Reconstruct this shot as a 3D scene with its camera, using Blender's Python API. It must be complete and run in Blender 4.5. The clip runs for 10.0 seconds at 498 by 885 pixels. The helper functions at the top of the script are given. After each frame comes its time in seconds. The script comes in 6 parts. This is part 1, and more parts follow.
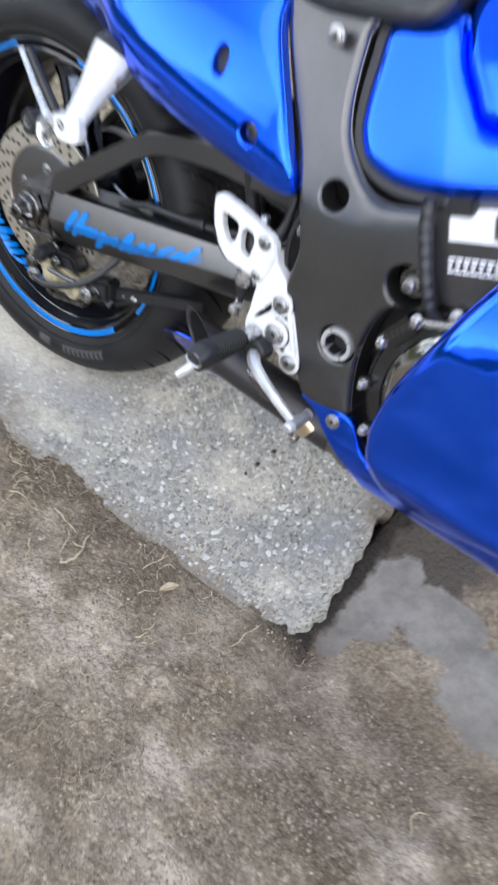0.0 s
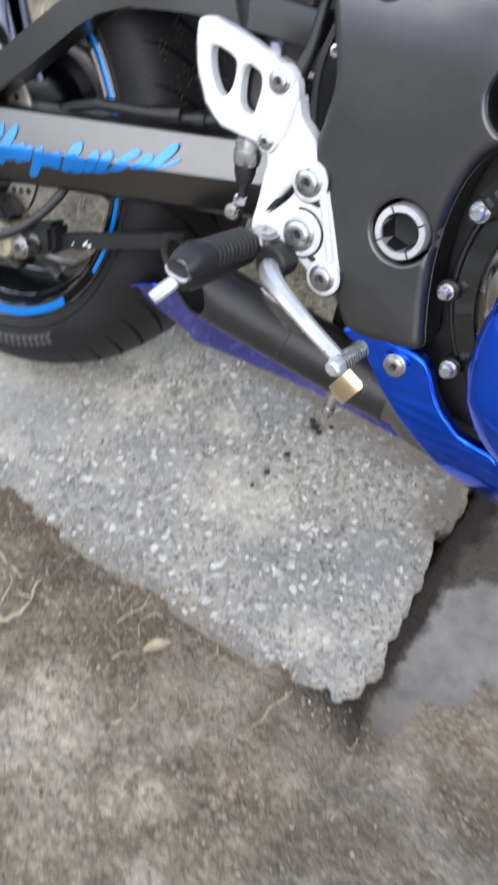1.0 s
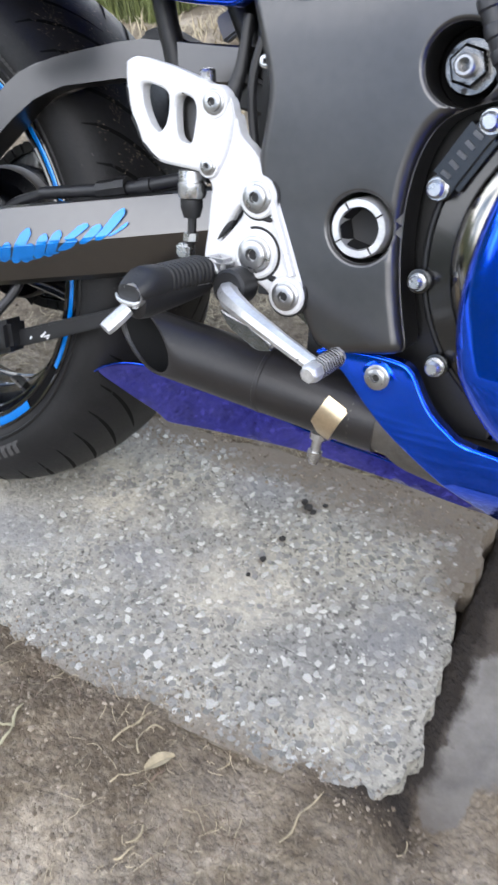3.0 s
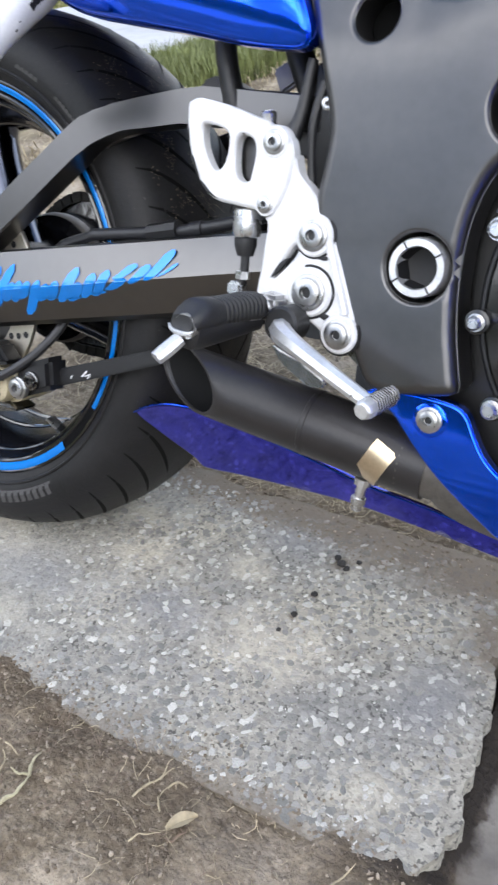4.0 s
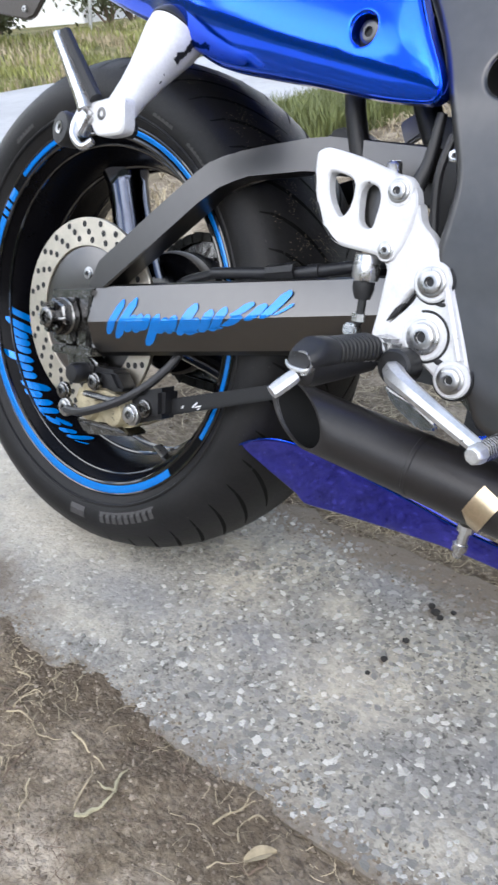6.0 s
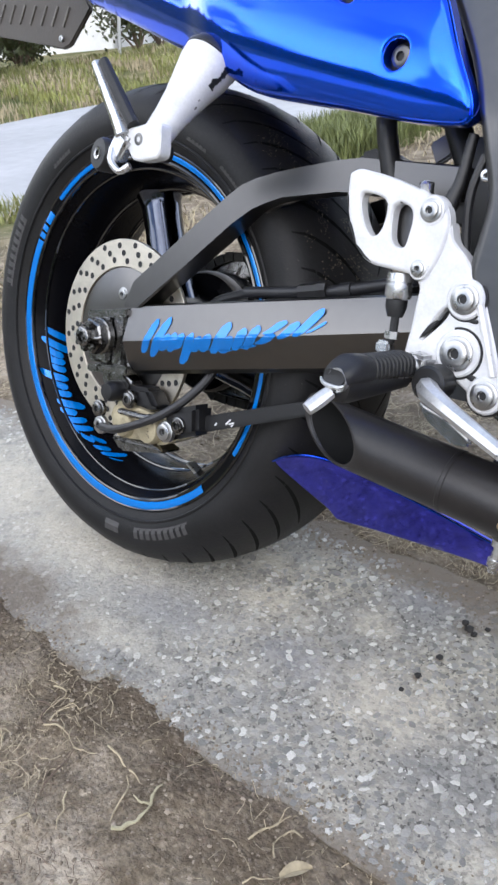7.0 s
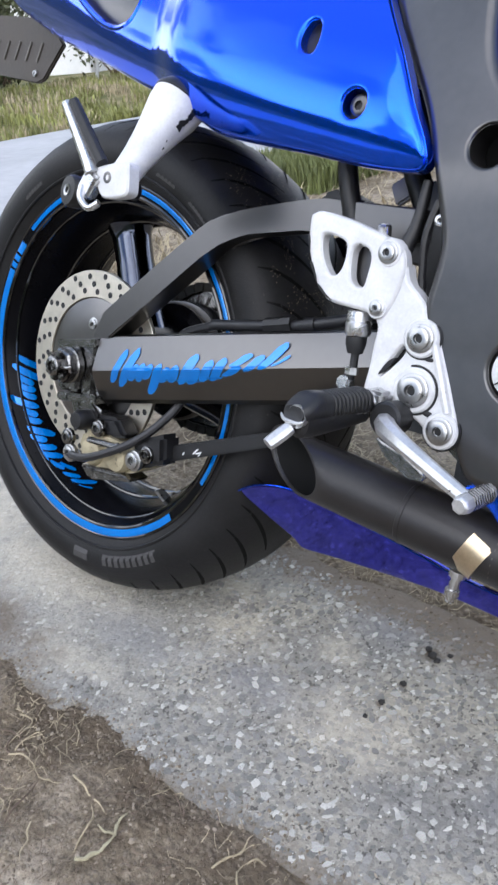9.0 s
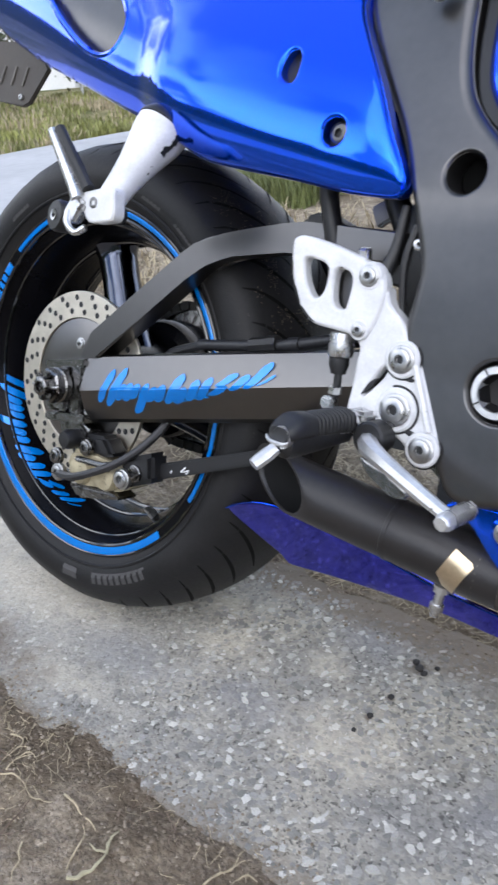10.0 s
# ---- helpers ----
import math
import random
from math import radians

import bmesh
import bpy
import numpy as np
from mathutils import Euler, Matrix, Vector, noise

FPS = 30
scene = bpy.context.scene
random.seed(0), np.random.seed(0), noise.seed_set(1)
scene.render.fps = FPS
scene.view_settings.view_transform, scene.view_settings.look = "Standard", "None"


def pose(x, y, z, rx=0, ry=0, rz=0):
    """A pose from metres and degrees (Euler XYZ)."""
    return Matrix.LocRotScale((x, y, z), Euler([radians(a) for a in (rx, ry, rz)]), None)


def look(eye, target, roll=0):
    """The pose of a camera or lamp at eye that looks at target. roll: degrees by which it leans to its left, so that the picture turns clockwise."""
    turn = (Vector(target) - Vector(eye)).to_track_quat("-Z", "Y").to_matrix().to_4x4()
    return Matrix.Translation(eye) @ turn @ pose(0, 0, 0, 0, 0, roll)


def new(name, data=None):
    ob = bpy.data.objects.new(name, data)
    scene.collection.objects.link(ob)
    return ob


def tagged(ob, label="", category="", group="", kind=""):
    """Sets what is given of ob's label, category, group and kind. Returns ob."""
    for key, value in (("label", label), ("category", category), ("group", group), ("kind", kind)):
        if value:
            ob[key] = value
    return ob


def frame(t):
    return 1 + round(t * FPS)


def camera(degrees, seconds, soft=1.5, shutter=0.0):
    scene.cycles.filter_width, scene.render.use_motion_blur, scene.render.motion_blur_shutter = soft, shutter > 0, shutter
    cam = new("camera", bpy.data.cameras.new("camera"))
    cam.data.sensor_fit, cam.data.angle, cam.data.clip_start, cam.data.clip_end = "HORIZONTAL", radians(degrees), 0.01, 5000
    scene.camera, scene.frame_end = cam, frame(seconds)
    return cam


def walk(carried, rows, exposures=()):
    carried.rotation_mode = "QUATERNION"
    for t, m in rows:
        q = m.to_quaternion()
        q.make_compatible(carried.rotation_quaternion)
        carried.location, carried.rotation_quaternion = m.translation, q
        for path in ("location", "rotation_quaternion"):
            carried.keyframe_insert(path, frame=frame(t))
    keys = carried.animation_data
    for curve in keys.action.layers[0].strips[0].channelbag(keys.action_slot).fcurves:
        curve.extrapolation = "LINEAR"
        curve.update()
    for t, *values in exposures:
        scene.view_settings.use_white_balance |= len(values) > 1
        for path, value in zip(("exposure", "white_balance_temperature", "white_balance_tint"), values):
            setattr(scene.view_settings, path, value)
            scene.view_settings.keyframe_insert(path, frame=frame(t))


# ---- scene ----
from mathutils.geometry import delaunay_2d_cdt

cam = camera(35.1, 10.0, soft=2.5, shutter=0.8)
PATH = [
    (0, (0.8869, -0.6982, 1.1454), (0.4649, -0.1665, 0.1558), -0.03),
    (0.5, (0.8069, -0.6498, 0.9478), (0.4146, -0.1136, -0.0515), -0.88),
    (1, (0.7758, -0.6201, 0.8116), (0.3353, -0.0025, -0.1182), -1.13),
    (1.5, (0.7880, -0.6202, 0.7973), (0.3261, 0.0819, -0.0592), -5.95),
    (2, (0.7984, -0.6102, 0.7765), (0.3304, 0.1128, -0.0591), -7.93),
    (3.3, (0.7886, -0.6439, 0.6822), (0.2514, 0.1524, -0.0371), -6.82),
    (3.5, (0.7830, -0.6440, 0.6780), (0.2342, 0.1643, -0.0188), -6.56),
    (4, (0.7751, -0.6528, 0.6710), (0.2080, 0.1673, 0.0033), -5.37),
    (4.5, (0.7742, -0.6653, 0.6707), (0.1615, 0.1370, 0.0218), -5.09),
    (5, (0.7725, -0.6785, 0.6851), (0.1083, 0.1128, 0.0747), -5.00),
    (5.5, (0.7724, -0.6748, 0.6800), (0.1024, 0.1150, 0.0739), -4.39),
    (6, (0.7739, -0.6725, 0.6758), (0.0785, 0.0969, 0.0721), -5.39),
    (7.5, (0.7769, -0.6870, 0.6868), (0.0384, 0.0727, 0.1234), -6.41),
    (8, (0.7845, -0.6831, 0.6941), (0.0509, 0.0895, 0.1419), -6.46),
    (8.5, (0.7798, -0.6876, 0.6955), (0.0398, 0.0724, 0.1344), -6.51),
    (9, (0.7896, -0.6821, 0.6953), (0.0761, 0.1089, 0.1427), -5.39),
    (9.5, (0.7823, -0.6845, 0.7023), (0.0647, 0.1123, 0.1635), -5.37),
    (10, (0.7964, -0.6858, 0.7068), (0.0926, 0.1233, 0.1683), -5.57),
]
walk(cam, [(t, look(eye, target, roll)) for t, eye, target, roll in PATH], [(0.0, 0.34, 6150, 11), (1.0, 0.40, 6250, 11), (2.0, 0.44, 6250, 11), (3.5, 0.40, 6250, 11), (6.0, 0.28, 6250, 11), (7.5, 0.14, 6200, 12), (10.0, 0.08, 6100, 12)])

# ---- world, sun ----
SUN_EL, SUN_AZ = radians(50), radians(158)
world = bpy.data.worlds.new("sky")
scene.world = world
world.use_nodes = True
wn, wl = world.node_tree.nodes, world.node_tree.links
wn.clear()
w_out, w_bg = wn.new("ShaderNodeOutputWorld"), wn.new("ShaderNodeBackground")
sky = wn.new("ShaderNodeTexSky")
sky.sky_type, sky.sun_disc = "NISHITA", False
sky.sun_elevation, sky.sun_rotation = SUN_EL, SUN_AZ
sky.air_density, sky.dust_density = 1.0, 0.8
# thin broken cloud over the blue
w_co, w_no, w_ra, w_mx = wn.new("ShaderNodeTexCoord"), wn.new("ShaderNodeTexNoise"), wn.new("ShaderNodeValToRGB"), wn.new("ShaderNodeMix")
w_no.inputs["Scale"].default_value, w_no.inputs["Detail"].default_value = 2.4, 9.0
w_ra.color_ramp.elements[0].position, w_ra.color_ramp.elements[1].position = 0.465, 0.545
w_mx.data_type = "RGBA"
w_mx.inputs["B"].default_value = (21.5, 21.8, 22.2, 1)
w_bg.inputs["Strength"].default_value = 0.15
wl.new(w_co.outputs["Generated"], w_no.inputs["Vector"])
wl.new(w_no.outputs["Fac"], w_ra.inputs["Fac"])
w_sep, w_low, w_mul = wn.new("ShaderNodeSeparateXYZ"), wn.new("ShaderNodeMapRange"), wn.new("ShaderNodeMath")
w_low.inputs["From Min"].default_value, w_low.inputs["From Max"].default_value = 0.88, 0.42
w_mul.operation = "MULTIPLY"
wl.new(w_co.outputs["Generated"], w_sep.inputs[0])
wl.new(w_sep.outputs["Z"], w_low.inputs["Value"])
wl.new(w_ra.outputs["Color"], w_mul.inputs[0])
wl.new(w_low.outputs["Result"], w_mul.inputs[1])
wl.new(w_mul.outputs[0], w_mx.inputs["Factor"])
w_hz = wn.new("ShaderNodeMix")
w_hz.data_type = "RGBA"
w_hz.inputs["Factor"].default_value, w_hz.inputs["B"].default_value = 0.5, (5.6, 7.3, 10.2, 1)
wl.new(sky.outputs["Color"], w_hz.inputs["A"])
wl.new(w_hz.outputs["Result"], w_mx.inputs["A"])
wl.new(w_mx.outputs["Result"], w_bg.inputs["Color"])
wl.new(w_bg.outputs["Background"], w_out.inputs["Surface"])
sun = new("sun", bpy.data.lights.new("sun", "SUN"))
sun.data.energy, sun.data.angle, sun.data.color = 1.8, radians(70), (1.0, 0.93, 0.84)
sun.rotation_euler = (radians(90) - SUN_EL, 0, radians(180) - SUN_AZ)


# ---- materials ----
def material(name, base, rough=0.5, metal=0.0, coat=0.0, coat_rough=0.05, vary=0.15, scale=30.0, bump=0.0, bump_scale=200.0, rough_vary=0.0,
             specks=None, speck_scale=60.0, speck_at=0.62, spec=0.5):
    """A procedural surface: two scales of tone, fine relief, uneven gloss, and scattered marks of a second colour."""
    m = bpy.data.materials.new(name)
    m.use_nodes = True
    n, l = m.node_tree.nodes, m.node_tree.links
    b = n["Principled BSDF"]
    co = n.new("ShaderNodeTexCoord").outputs["Object"]
    big, fine = n.new("ShaderNodeTexNoise"), n.new("ShaderNodeTexNoise")
    big.inputs["Scale"].default_value, big.inputs["Detail"].default_value = scale, 6
    fine.inputs["Scale"].default_value, fine.inputs["Detail"].default_value = scale * 9, 4
    l.new(co, big.inputs["Vector"]), l.new(co, fine.inputs["Vector"])
    tone = n.new("ShaderNodeMath")
    tone.operation = "MULTIPLY_ADD"
    l.new(fine.outputs["Fac"], tone.inputs[0])
    tone.inputs[1].default_value = 0.5
    l.new(big.outputs["Fac"], tone.inputs[2])
    ramp = n.new("ShaderNodeValToRGB")
    ramp.color_ramp.elements[0].position, ramp.color_ramp.elements[1].position = 0.45, 1.05
    ramp.color_ramp.elements[0].color = (*[c * (1 - vary) for c in base], 1)
    ramp.color_ramp.elements[1].color = (*[min(1, c * (1 + vary)) for c in base], 1)
    l.new(tone.outputs[0], ramp.inputs["Fac"])
    colour = ramp.outputs["Color"]
    if specks:
        sp, sr, mx = n.new("ShaderNodeTexNoise"), n.new("ShaderNodeValToRGB"), n.new("ShaderNodeMix")
        sp.inputs["Scale"].default_value, sp.inputs["Detail"].default_value, sp.inputs["Roughness"].default_value = speck_scale, 5, 0.65
        sr.color_ramp.elements[0].position, sr.color_ramp.elements[1].position = speck_at, speck_at + 0.03
        mx.data_type = "RGBA"
        mx.inputs["B"].default_value = (*specks, 1)
        l.new(co, sp.inputs["Vector"]), l.new(sp.outputs["Fac"], sr.inputs["Fac"])
        l.new(sr.outputs["Color"], mx.inputs["Factor"]), l.new(colour, mx.inputs["A"])
        colour = mx.outputs["Result"]
    l.new(colour, b.inputs["Base Color"])
    b.inputs["Roughness"].default_value, b.inputs["Metallic"].default_value = rough, metal
    b.inputs["Coat Weight"].default_value, b.inputs["Coat Roughness"].default_value = coat, coat_rough
    b.inputs["Specular IOR Level"].default_value = spec
    if rough_vary:
        rr = n.new("ShaderNodeMapRange")
        rr.inputs["To Min"].default_value, rr.inputs["To Max"].default_value = rough - rough_vary, rough + rough_vary
        l.new(big.outputs["Fac"], rr.inputs["Value"]), l.new(rr.outputs["Result"], b.inputs["Roughness"])
    if bump:
        bn, bu = n.new("ShaderNodeTexNoise"), n.new("ShaderNodeBump")
        bn.inputs["Scale"].default_value, bn.inputs["Detail"].default_value = bump_scale, 6
        bu.inputs["Strength"].default_value, bu.inputs["Distance"].default_value = bump, 0.004
        l.new(co, bn.inputs["Vector"]), l.new(bn.outputs["Fac"], bu.inputs["Height"]), l.new(bu.outputs["Normal"], b.inputs["Normal"])
    return m


BLUE = material("candy_blue_paint", (0.001, 0.098, 0.94), 0.10, 0.94, coat=0.60, coat_rough=0.012, vary=0.05, scale=8, rough_vary=0.015)
GREY = material("satin_charcoal_paint", (0.112, 0.110, 0.111), 0.31, 0.9, vary=0.10, scale=14, bump=0.015, bump_scale=900, rough_vary=0.04)
ARM = material("brushed_dark_anodised_aluminium", (0.165, 0.160, 0.157), 0.30, 1.0, vary=0.05, scale=10, bump=0.006, bump_scale=1200, rough_vary=0.03)
BRACE = material("dark_anodised_aluminium", (0.125, 0.122, 0.123), 0.30, 1.0, vary=0.06, scale=10, bump=0.006, bump_scale=1200, rough_vary=0.05)
WHITE = material("chipped_white_paint", (0.59, 0.592, 0.60), 0.40, 0.0, coat=0.25, vary=0.14, scale=45, specks=(0.10, 0.095, 0.09), speck_scale=75, speck_at=0.685, bump=0.06, bump_scale=300)
BARE = material("scraped_bare_aluminium", (0.60, 0.60, 0.60), 0.42, 0.75, vary=0.22, scale=50, specks=(0.06, 0.055, 0.05), speck_scale=70, speck_at=0.66, rough_vary=0.1, bump=0.06, bump_scale=400)
COVER = material("black_engine_enamel", (0.008, 0.008, 0.008), 0.22, 0.0, coat=0.35, coat_rough=0.08, vary=0.25, scale=30, bump=0.03, bump_scale=300)
PIPE = material("dusty_grey_pipe", (0.11, 0.10, 0.088), 0.55, 0.5, vary=0.3, scale=40, bump=0.06, bump_scale=300)
SILVER = material("worn_silver_aluminium", (0.55, 0.55, 0.555), 0.28, 0.95, vary=0.2, scale=60, specks=(0.12, 0.11, 0.10), speck_scale=120, speck_at=0.66, rough_vary=0.1)
STEEL = material("zinc_bolt_steel", (0.40, 0.40, 0.40), 0.30, 0.95, vary=0.2, scale=120, rough_vary=0.1)
DULL = material("grimy_grey_steel", (0.20, 0.198, 0.196), 0.25, 1.0, vary=0.35, scale=90, bump=0.08, bump_scale=260, specks=(0.03, 0.027, 0.024), speck_scale=80, speck_at=0.58, rough_vary=0.08)
DARK = material("socket_black", (0.012, 0.012, 0.013), 0.5, 0.2, vary=0.2)
BLACK = material("black_engine_plastic", (0.008, 0.008, 0.009), 0.45, 0.0, vary=0.25, scale=30, bump=0.08, bump_scale=500, rough_vary=0.08)
GLOSS = material("black_rim_paint", (0.003, 0.003, 0.004), 0.25, 0.0, vary=0.3, scale=20, rough_vary=0.05, spec=0.10)
LIP = material("gloss_black_rim_lip", (0.004, 0.004, 0.005), 0.06, 0.0, coat=1.0, coat_rough=0.02, vary=0.3, scale=20)
CAN = material("satin_black_exhaust_coat", (0.024, 0.022, 0.022), 0.38, 0.25, vary=0.2, scale=25, bump=0.06, bump_scale=600, rough_vary=0.08)
RUBBER = material("tyre_rubber", (0.0125, 0.0122, 0.0125), 0.48, 0.0, vary=0.3, scale=22, bump=0.12, bump_scale=420, specks=(0.085, 0.080, 0.072), speck_scale=190, speck_at=0.69, rough_vary=0.1, spec=0.20)
# soot of the exhaust bore; elsewhere the painted shade of wells and grooves
SOOT_SHADE = material("soot_and_recess_shade", (0.004, 0.004, 0.004), 0.85, 0.0, vary=0.2, spec=0.15)
GRIP = material("black_peg_rubber", (0.008, 0.008, 0.009), 0.5, 0.0, vary=0.3, scale=60, bump=0.1, bump_scale=500)
MARK = material("sidewall_grey_print", (0.042, 0.040, 0.040), 0.6, 0.0, vary=0.25, scale=120)
DECAL = material("sky_blue_vinyl", (0.0, 0.20, 0.70), 0.22, 0.35, coat=0.7, coat_rough=0.03, vary=0.10, scale=25)
DISC = material("drilled_steel_disc", (0.58, 0.535, 0.455), 0.38, 0.95, vary=0.15, scale=40, rough_vary=0.1)
GOLD = material("dull_khaki_caliper", (0.40, 0.35, 0.235), 0.5, 0.4, vary=0.35, scale=70, specks=(0.025, 0.022, 0.018), speck_scale=60, speck_at=0.63, bump=0.15)
BRASS = material("tan_steel_band", (0.62, 0.50, 0.34), 0.3, 0.9, vary=0.15, scale=50)
HOSE = material("hose_rubber", (0.014, 0.014, 0.016), 0.42, 0.0, vary=0.2, scale=60, bump=0.08)
POLISHED = material("polished_engine_cover", (0.30, 0.285, 0.26), 0.14, 1.0, vary=0.2, scale=20, rough_vary=0.06)
PAPER = material("white_sticker", (0.72, 0.73, 0.74), 0.45, vary=0.06, scale=60)
INK = material("sticker_ink", (0.05, 0.05, 0.055), 0.5)
TAIL = material("grey_brown_plate_metal", (0.050, 0.042, 0.034), 0.5, 0.3, vary=0.2, scale=30, bump=0.1, rough_vary=0.1)
SPOKE = material("polished_dark_spoke", (0.050, 0.058, 0.082), 0.14, 1.0, coat=0.5, coat_rough=0.03, vary=0.2, scale=20)
# darker, dusty copy of the blue paint, holding the belly wing's shade
SHADED_BLUE = material("dusty_shaded_blue_paint", (0.018, 0.016, 0.42), 0.07, 1.0, coat=0.5, coat_rough=0.03, vary=0.25, scale=35, specks=(0.16, 0.15, 0.42), speck_scale=130, speck_at=0.70, rough_vary=0.04)
VINYL = material("black_seat_vinyl", (0.022, 0.023, 0.026), 0.5, 0.0, vary=0.15, scale=40, bump=0.15, bump_scale=700)
ASPHALT = material("pale_worn_asphalt", (0.36, 0.36, 0.365), 0.85, vary=0.18, scale=1.2, bump=0.3, bump_scale=120)
STRAW = material("dry_straw", (0.36, 0.30, 0.195), 0.85, vary=0.5, scale=14)
WOODY = material("brown_twig", (0.14, 0.10, 0.07), 0.85, vary=0.3, scale=40)
GRASS = material("grass_blades", (0.215, 0.22, 0.070), 0.6, vary=0.7, scale=2.2)
TUFT = material("dark_grass_blades", (0.13, 0.15, 0.05), 0.65, vary=0.7, scale=9)
LEAF = material("bush_leaves", (0.075, 0.085, 0.035), 0.6, vary=0.6, scale=1.6)
PLASTER = material("white_house_wall", (0.75, 0.75, 0.74), 0.8, vary=0.08, scale=2)
ROOF = material("grey_roof", (0.18, 0.17, 0.165), 0.8, vary=0.2, scale=6)
POLE = material("galvanised_pole", (0.45, 0.45, 0.44), 0.5, 0.5, vary=0.15, scale=8)


def ground_material():
    """Damp brown earth with pale dry patches; turf and dead straw towards the road."""
    m = bpy.data.materials.new("bare_earth")
    m.use_nodes = True
    n, l = m.node_tree.nodes, m.node_tree.links
    b = n["Principled BSDF"]
    co = n.new("ShaderNodeTexCoord").outputs["Object"]

    def noise_ramp(scale, stops, detail=8, rough=0.6):
        t, r = n.new("ShaderNodeTexNoise"), n.new("ShaderNodeValToRGB")
        t.inputs["Scale"].default_value, t.inputs["Detail"].default_value, t.inputs["Roughness"].default_value = scale, detail, rough
        l.new(co, t.inputs["Vector"]), l.new(t.outputs["Fac"], r.inputs["Fac"])
        while len(r.color_ramp.elements) < len(stops):
            r.color_ramp.elements.new(0.5)
        for e, (p, c) in zip(r.color_ramp.elements, stops):
            e.position, e.color = p, (*c, 1)
        return r.outputs["Color"]

    def mix(f, a, c):
        x = n.new("ShaderNodeMix")
        x.data_type = "RGBA"
        l.new(f, x.inputs["Factor"]), l.new(a, x.inputs["A"]), l.new(c, x.inputs["B"])
        return x.outputs["Result"]

    earth = noise_ramp(5.0, [(0.38, (0.070, 0.052, 0.034)), (0.5, (0.205, 0.166, 0.118)), (0.62, (0.48, 0.41, 0.32))], 10, 0.72)
    grit = noise_ramp(120.0, [(0.37, (0.07, 0.050, 0.031)), (0.54, (0.213, 0.170, 0.116)), (0.68, (0.52, 0.435, 0.325))], 6, 0.7)
    mask = noise_ramp(14.0, [(0.35, (0.2, 0.2, 0.2)), (0.65, (0.7, 0.7, 0.7))])
    dirt = mix(mask, earth, grit)
    turf = noise_ramp(2.2, [(0.35, (0.07, 0.09, 0.025)), (0.5, (0.15, 0.14, 0.06)), (0.65, (0.30, 0.25, 0.14))], 10, 0.7)
    sep, rng = n.new("ShaderNodeSeparateXYZ"), n.new("ShaderNodeMapRange")
    l.new(co, sep.inputs[0]), l.new(sep.outputs["X"], rng.inputs["Value"])
    rng.inputs["From Min"].default_value, rng.inputs["From Max"].default_value = -1.7, -2.3
    # a smooth dried puddle beside the slab, with a damp rim
    wob = n.new("ShaderNodeTexNoise")
    wob.inputs["Scale"].default_value, wob.inputs["Detail"].default_value, wob.inputs["Roughness"].default_value = 13, 9, 0.66
    l.new(co, wob.inputs["Vector"])
    puddle = patches(n, l, co, PUDDLE, 0.30, 0.06)
    damp = patches(n, l, co, [(0.76, -0.08, 0.13, 0.17), (0.70, -0.22, 0.05, 0.10)], 0.35, 0.2)
    wet = n.new("ShaderNodeRGB")
    wet.outputs[0].default_value = (0.075, 0.063, 0.052, 1)
    silt = noise_ramp(16.0, [(0.36, (0.140, 0.129, 0.114)), (0.5, (0.185, 0.172, 0.153)), (0.66, (0.235, 0.220, 0.197))], 9, 0.68)
    dirt = mix(puddle, mix(damp, dirt, wet.outputs[0]), silt)
    # damp soil and the gap's shadow, painted black along the slab's broken edge
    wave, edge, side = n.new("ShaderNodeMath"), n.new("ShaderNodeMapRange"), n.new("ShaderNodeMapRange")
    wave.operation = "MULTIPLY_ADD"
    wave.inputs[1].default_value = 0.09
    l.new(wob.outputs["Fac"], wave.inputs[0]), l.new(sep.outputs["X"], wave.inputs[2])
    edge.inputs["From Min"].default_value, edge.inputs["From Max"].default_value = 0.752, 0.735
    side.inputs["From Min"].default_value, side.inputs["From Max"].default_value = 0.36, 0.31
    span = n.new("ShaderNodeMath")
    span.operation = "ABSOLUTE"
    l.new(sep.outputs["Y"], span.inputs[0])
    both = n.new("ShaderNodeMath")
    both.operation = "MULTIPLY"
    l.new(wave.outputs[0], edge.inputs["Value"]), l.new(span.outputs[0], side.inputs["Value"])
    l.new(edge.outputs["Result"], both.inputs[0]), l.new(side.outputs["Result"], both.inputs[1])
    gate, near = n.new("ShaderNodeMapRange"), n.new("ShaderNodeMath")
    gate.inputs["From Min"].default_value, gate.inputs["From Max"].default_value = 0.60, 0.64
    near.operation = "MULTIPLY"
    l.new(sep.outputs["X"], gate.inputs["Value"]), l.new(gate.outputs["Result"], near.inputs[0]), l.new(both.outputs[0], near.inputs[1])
    wide, front, lump = n.new("ShaderNodeTexNoise"), n.new("ShaderNodeMapRange"), n.new("ShaderNodeMath")
    wide.inputs["Scale"].default_value, wide.inputs["Detail"].default_value = 8, 8
    lump.operation = "MULTIPLY_ADD"
    lump.inputs[1].default_value = 0.42
    l.new(co, wide.inputs["Vector"]), l.new(wide.outputs["Fac"], lump.inputs[0]), l.new(sep.outputs["Y"], lump.inputs[2])
    front.inputs["From Min"].default_value, front.inputs["From Max"].default_value, front.inputs["To Max"].default_value = -0.235, -0.17, 0.50
    l.new(lump.outputs[0], front.inputs["Value"])
    moist = n.new("ShaderNodeRGB")
    moist.outputs[0].default_value = (0.072, 0.054, 0.037, 1)
    keep, ahead = n.new("ShaderNodeMath"), n.new("ShaderNodeMapRange")
    keep.operation = "MULTIPLY"
    ahead.inputs["From Min"].default_value, ahead.inputs["From Max"].default_value = -0.2, -0.3
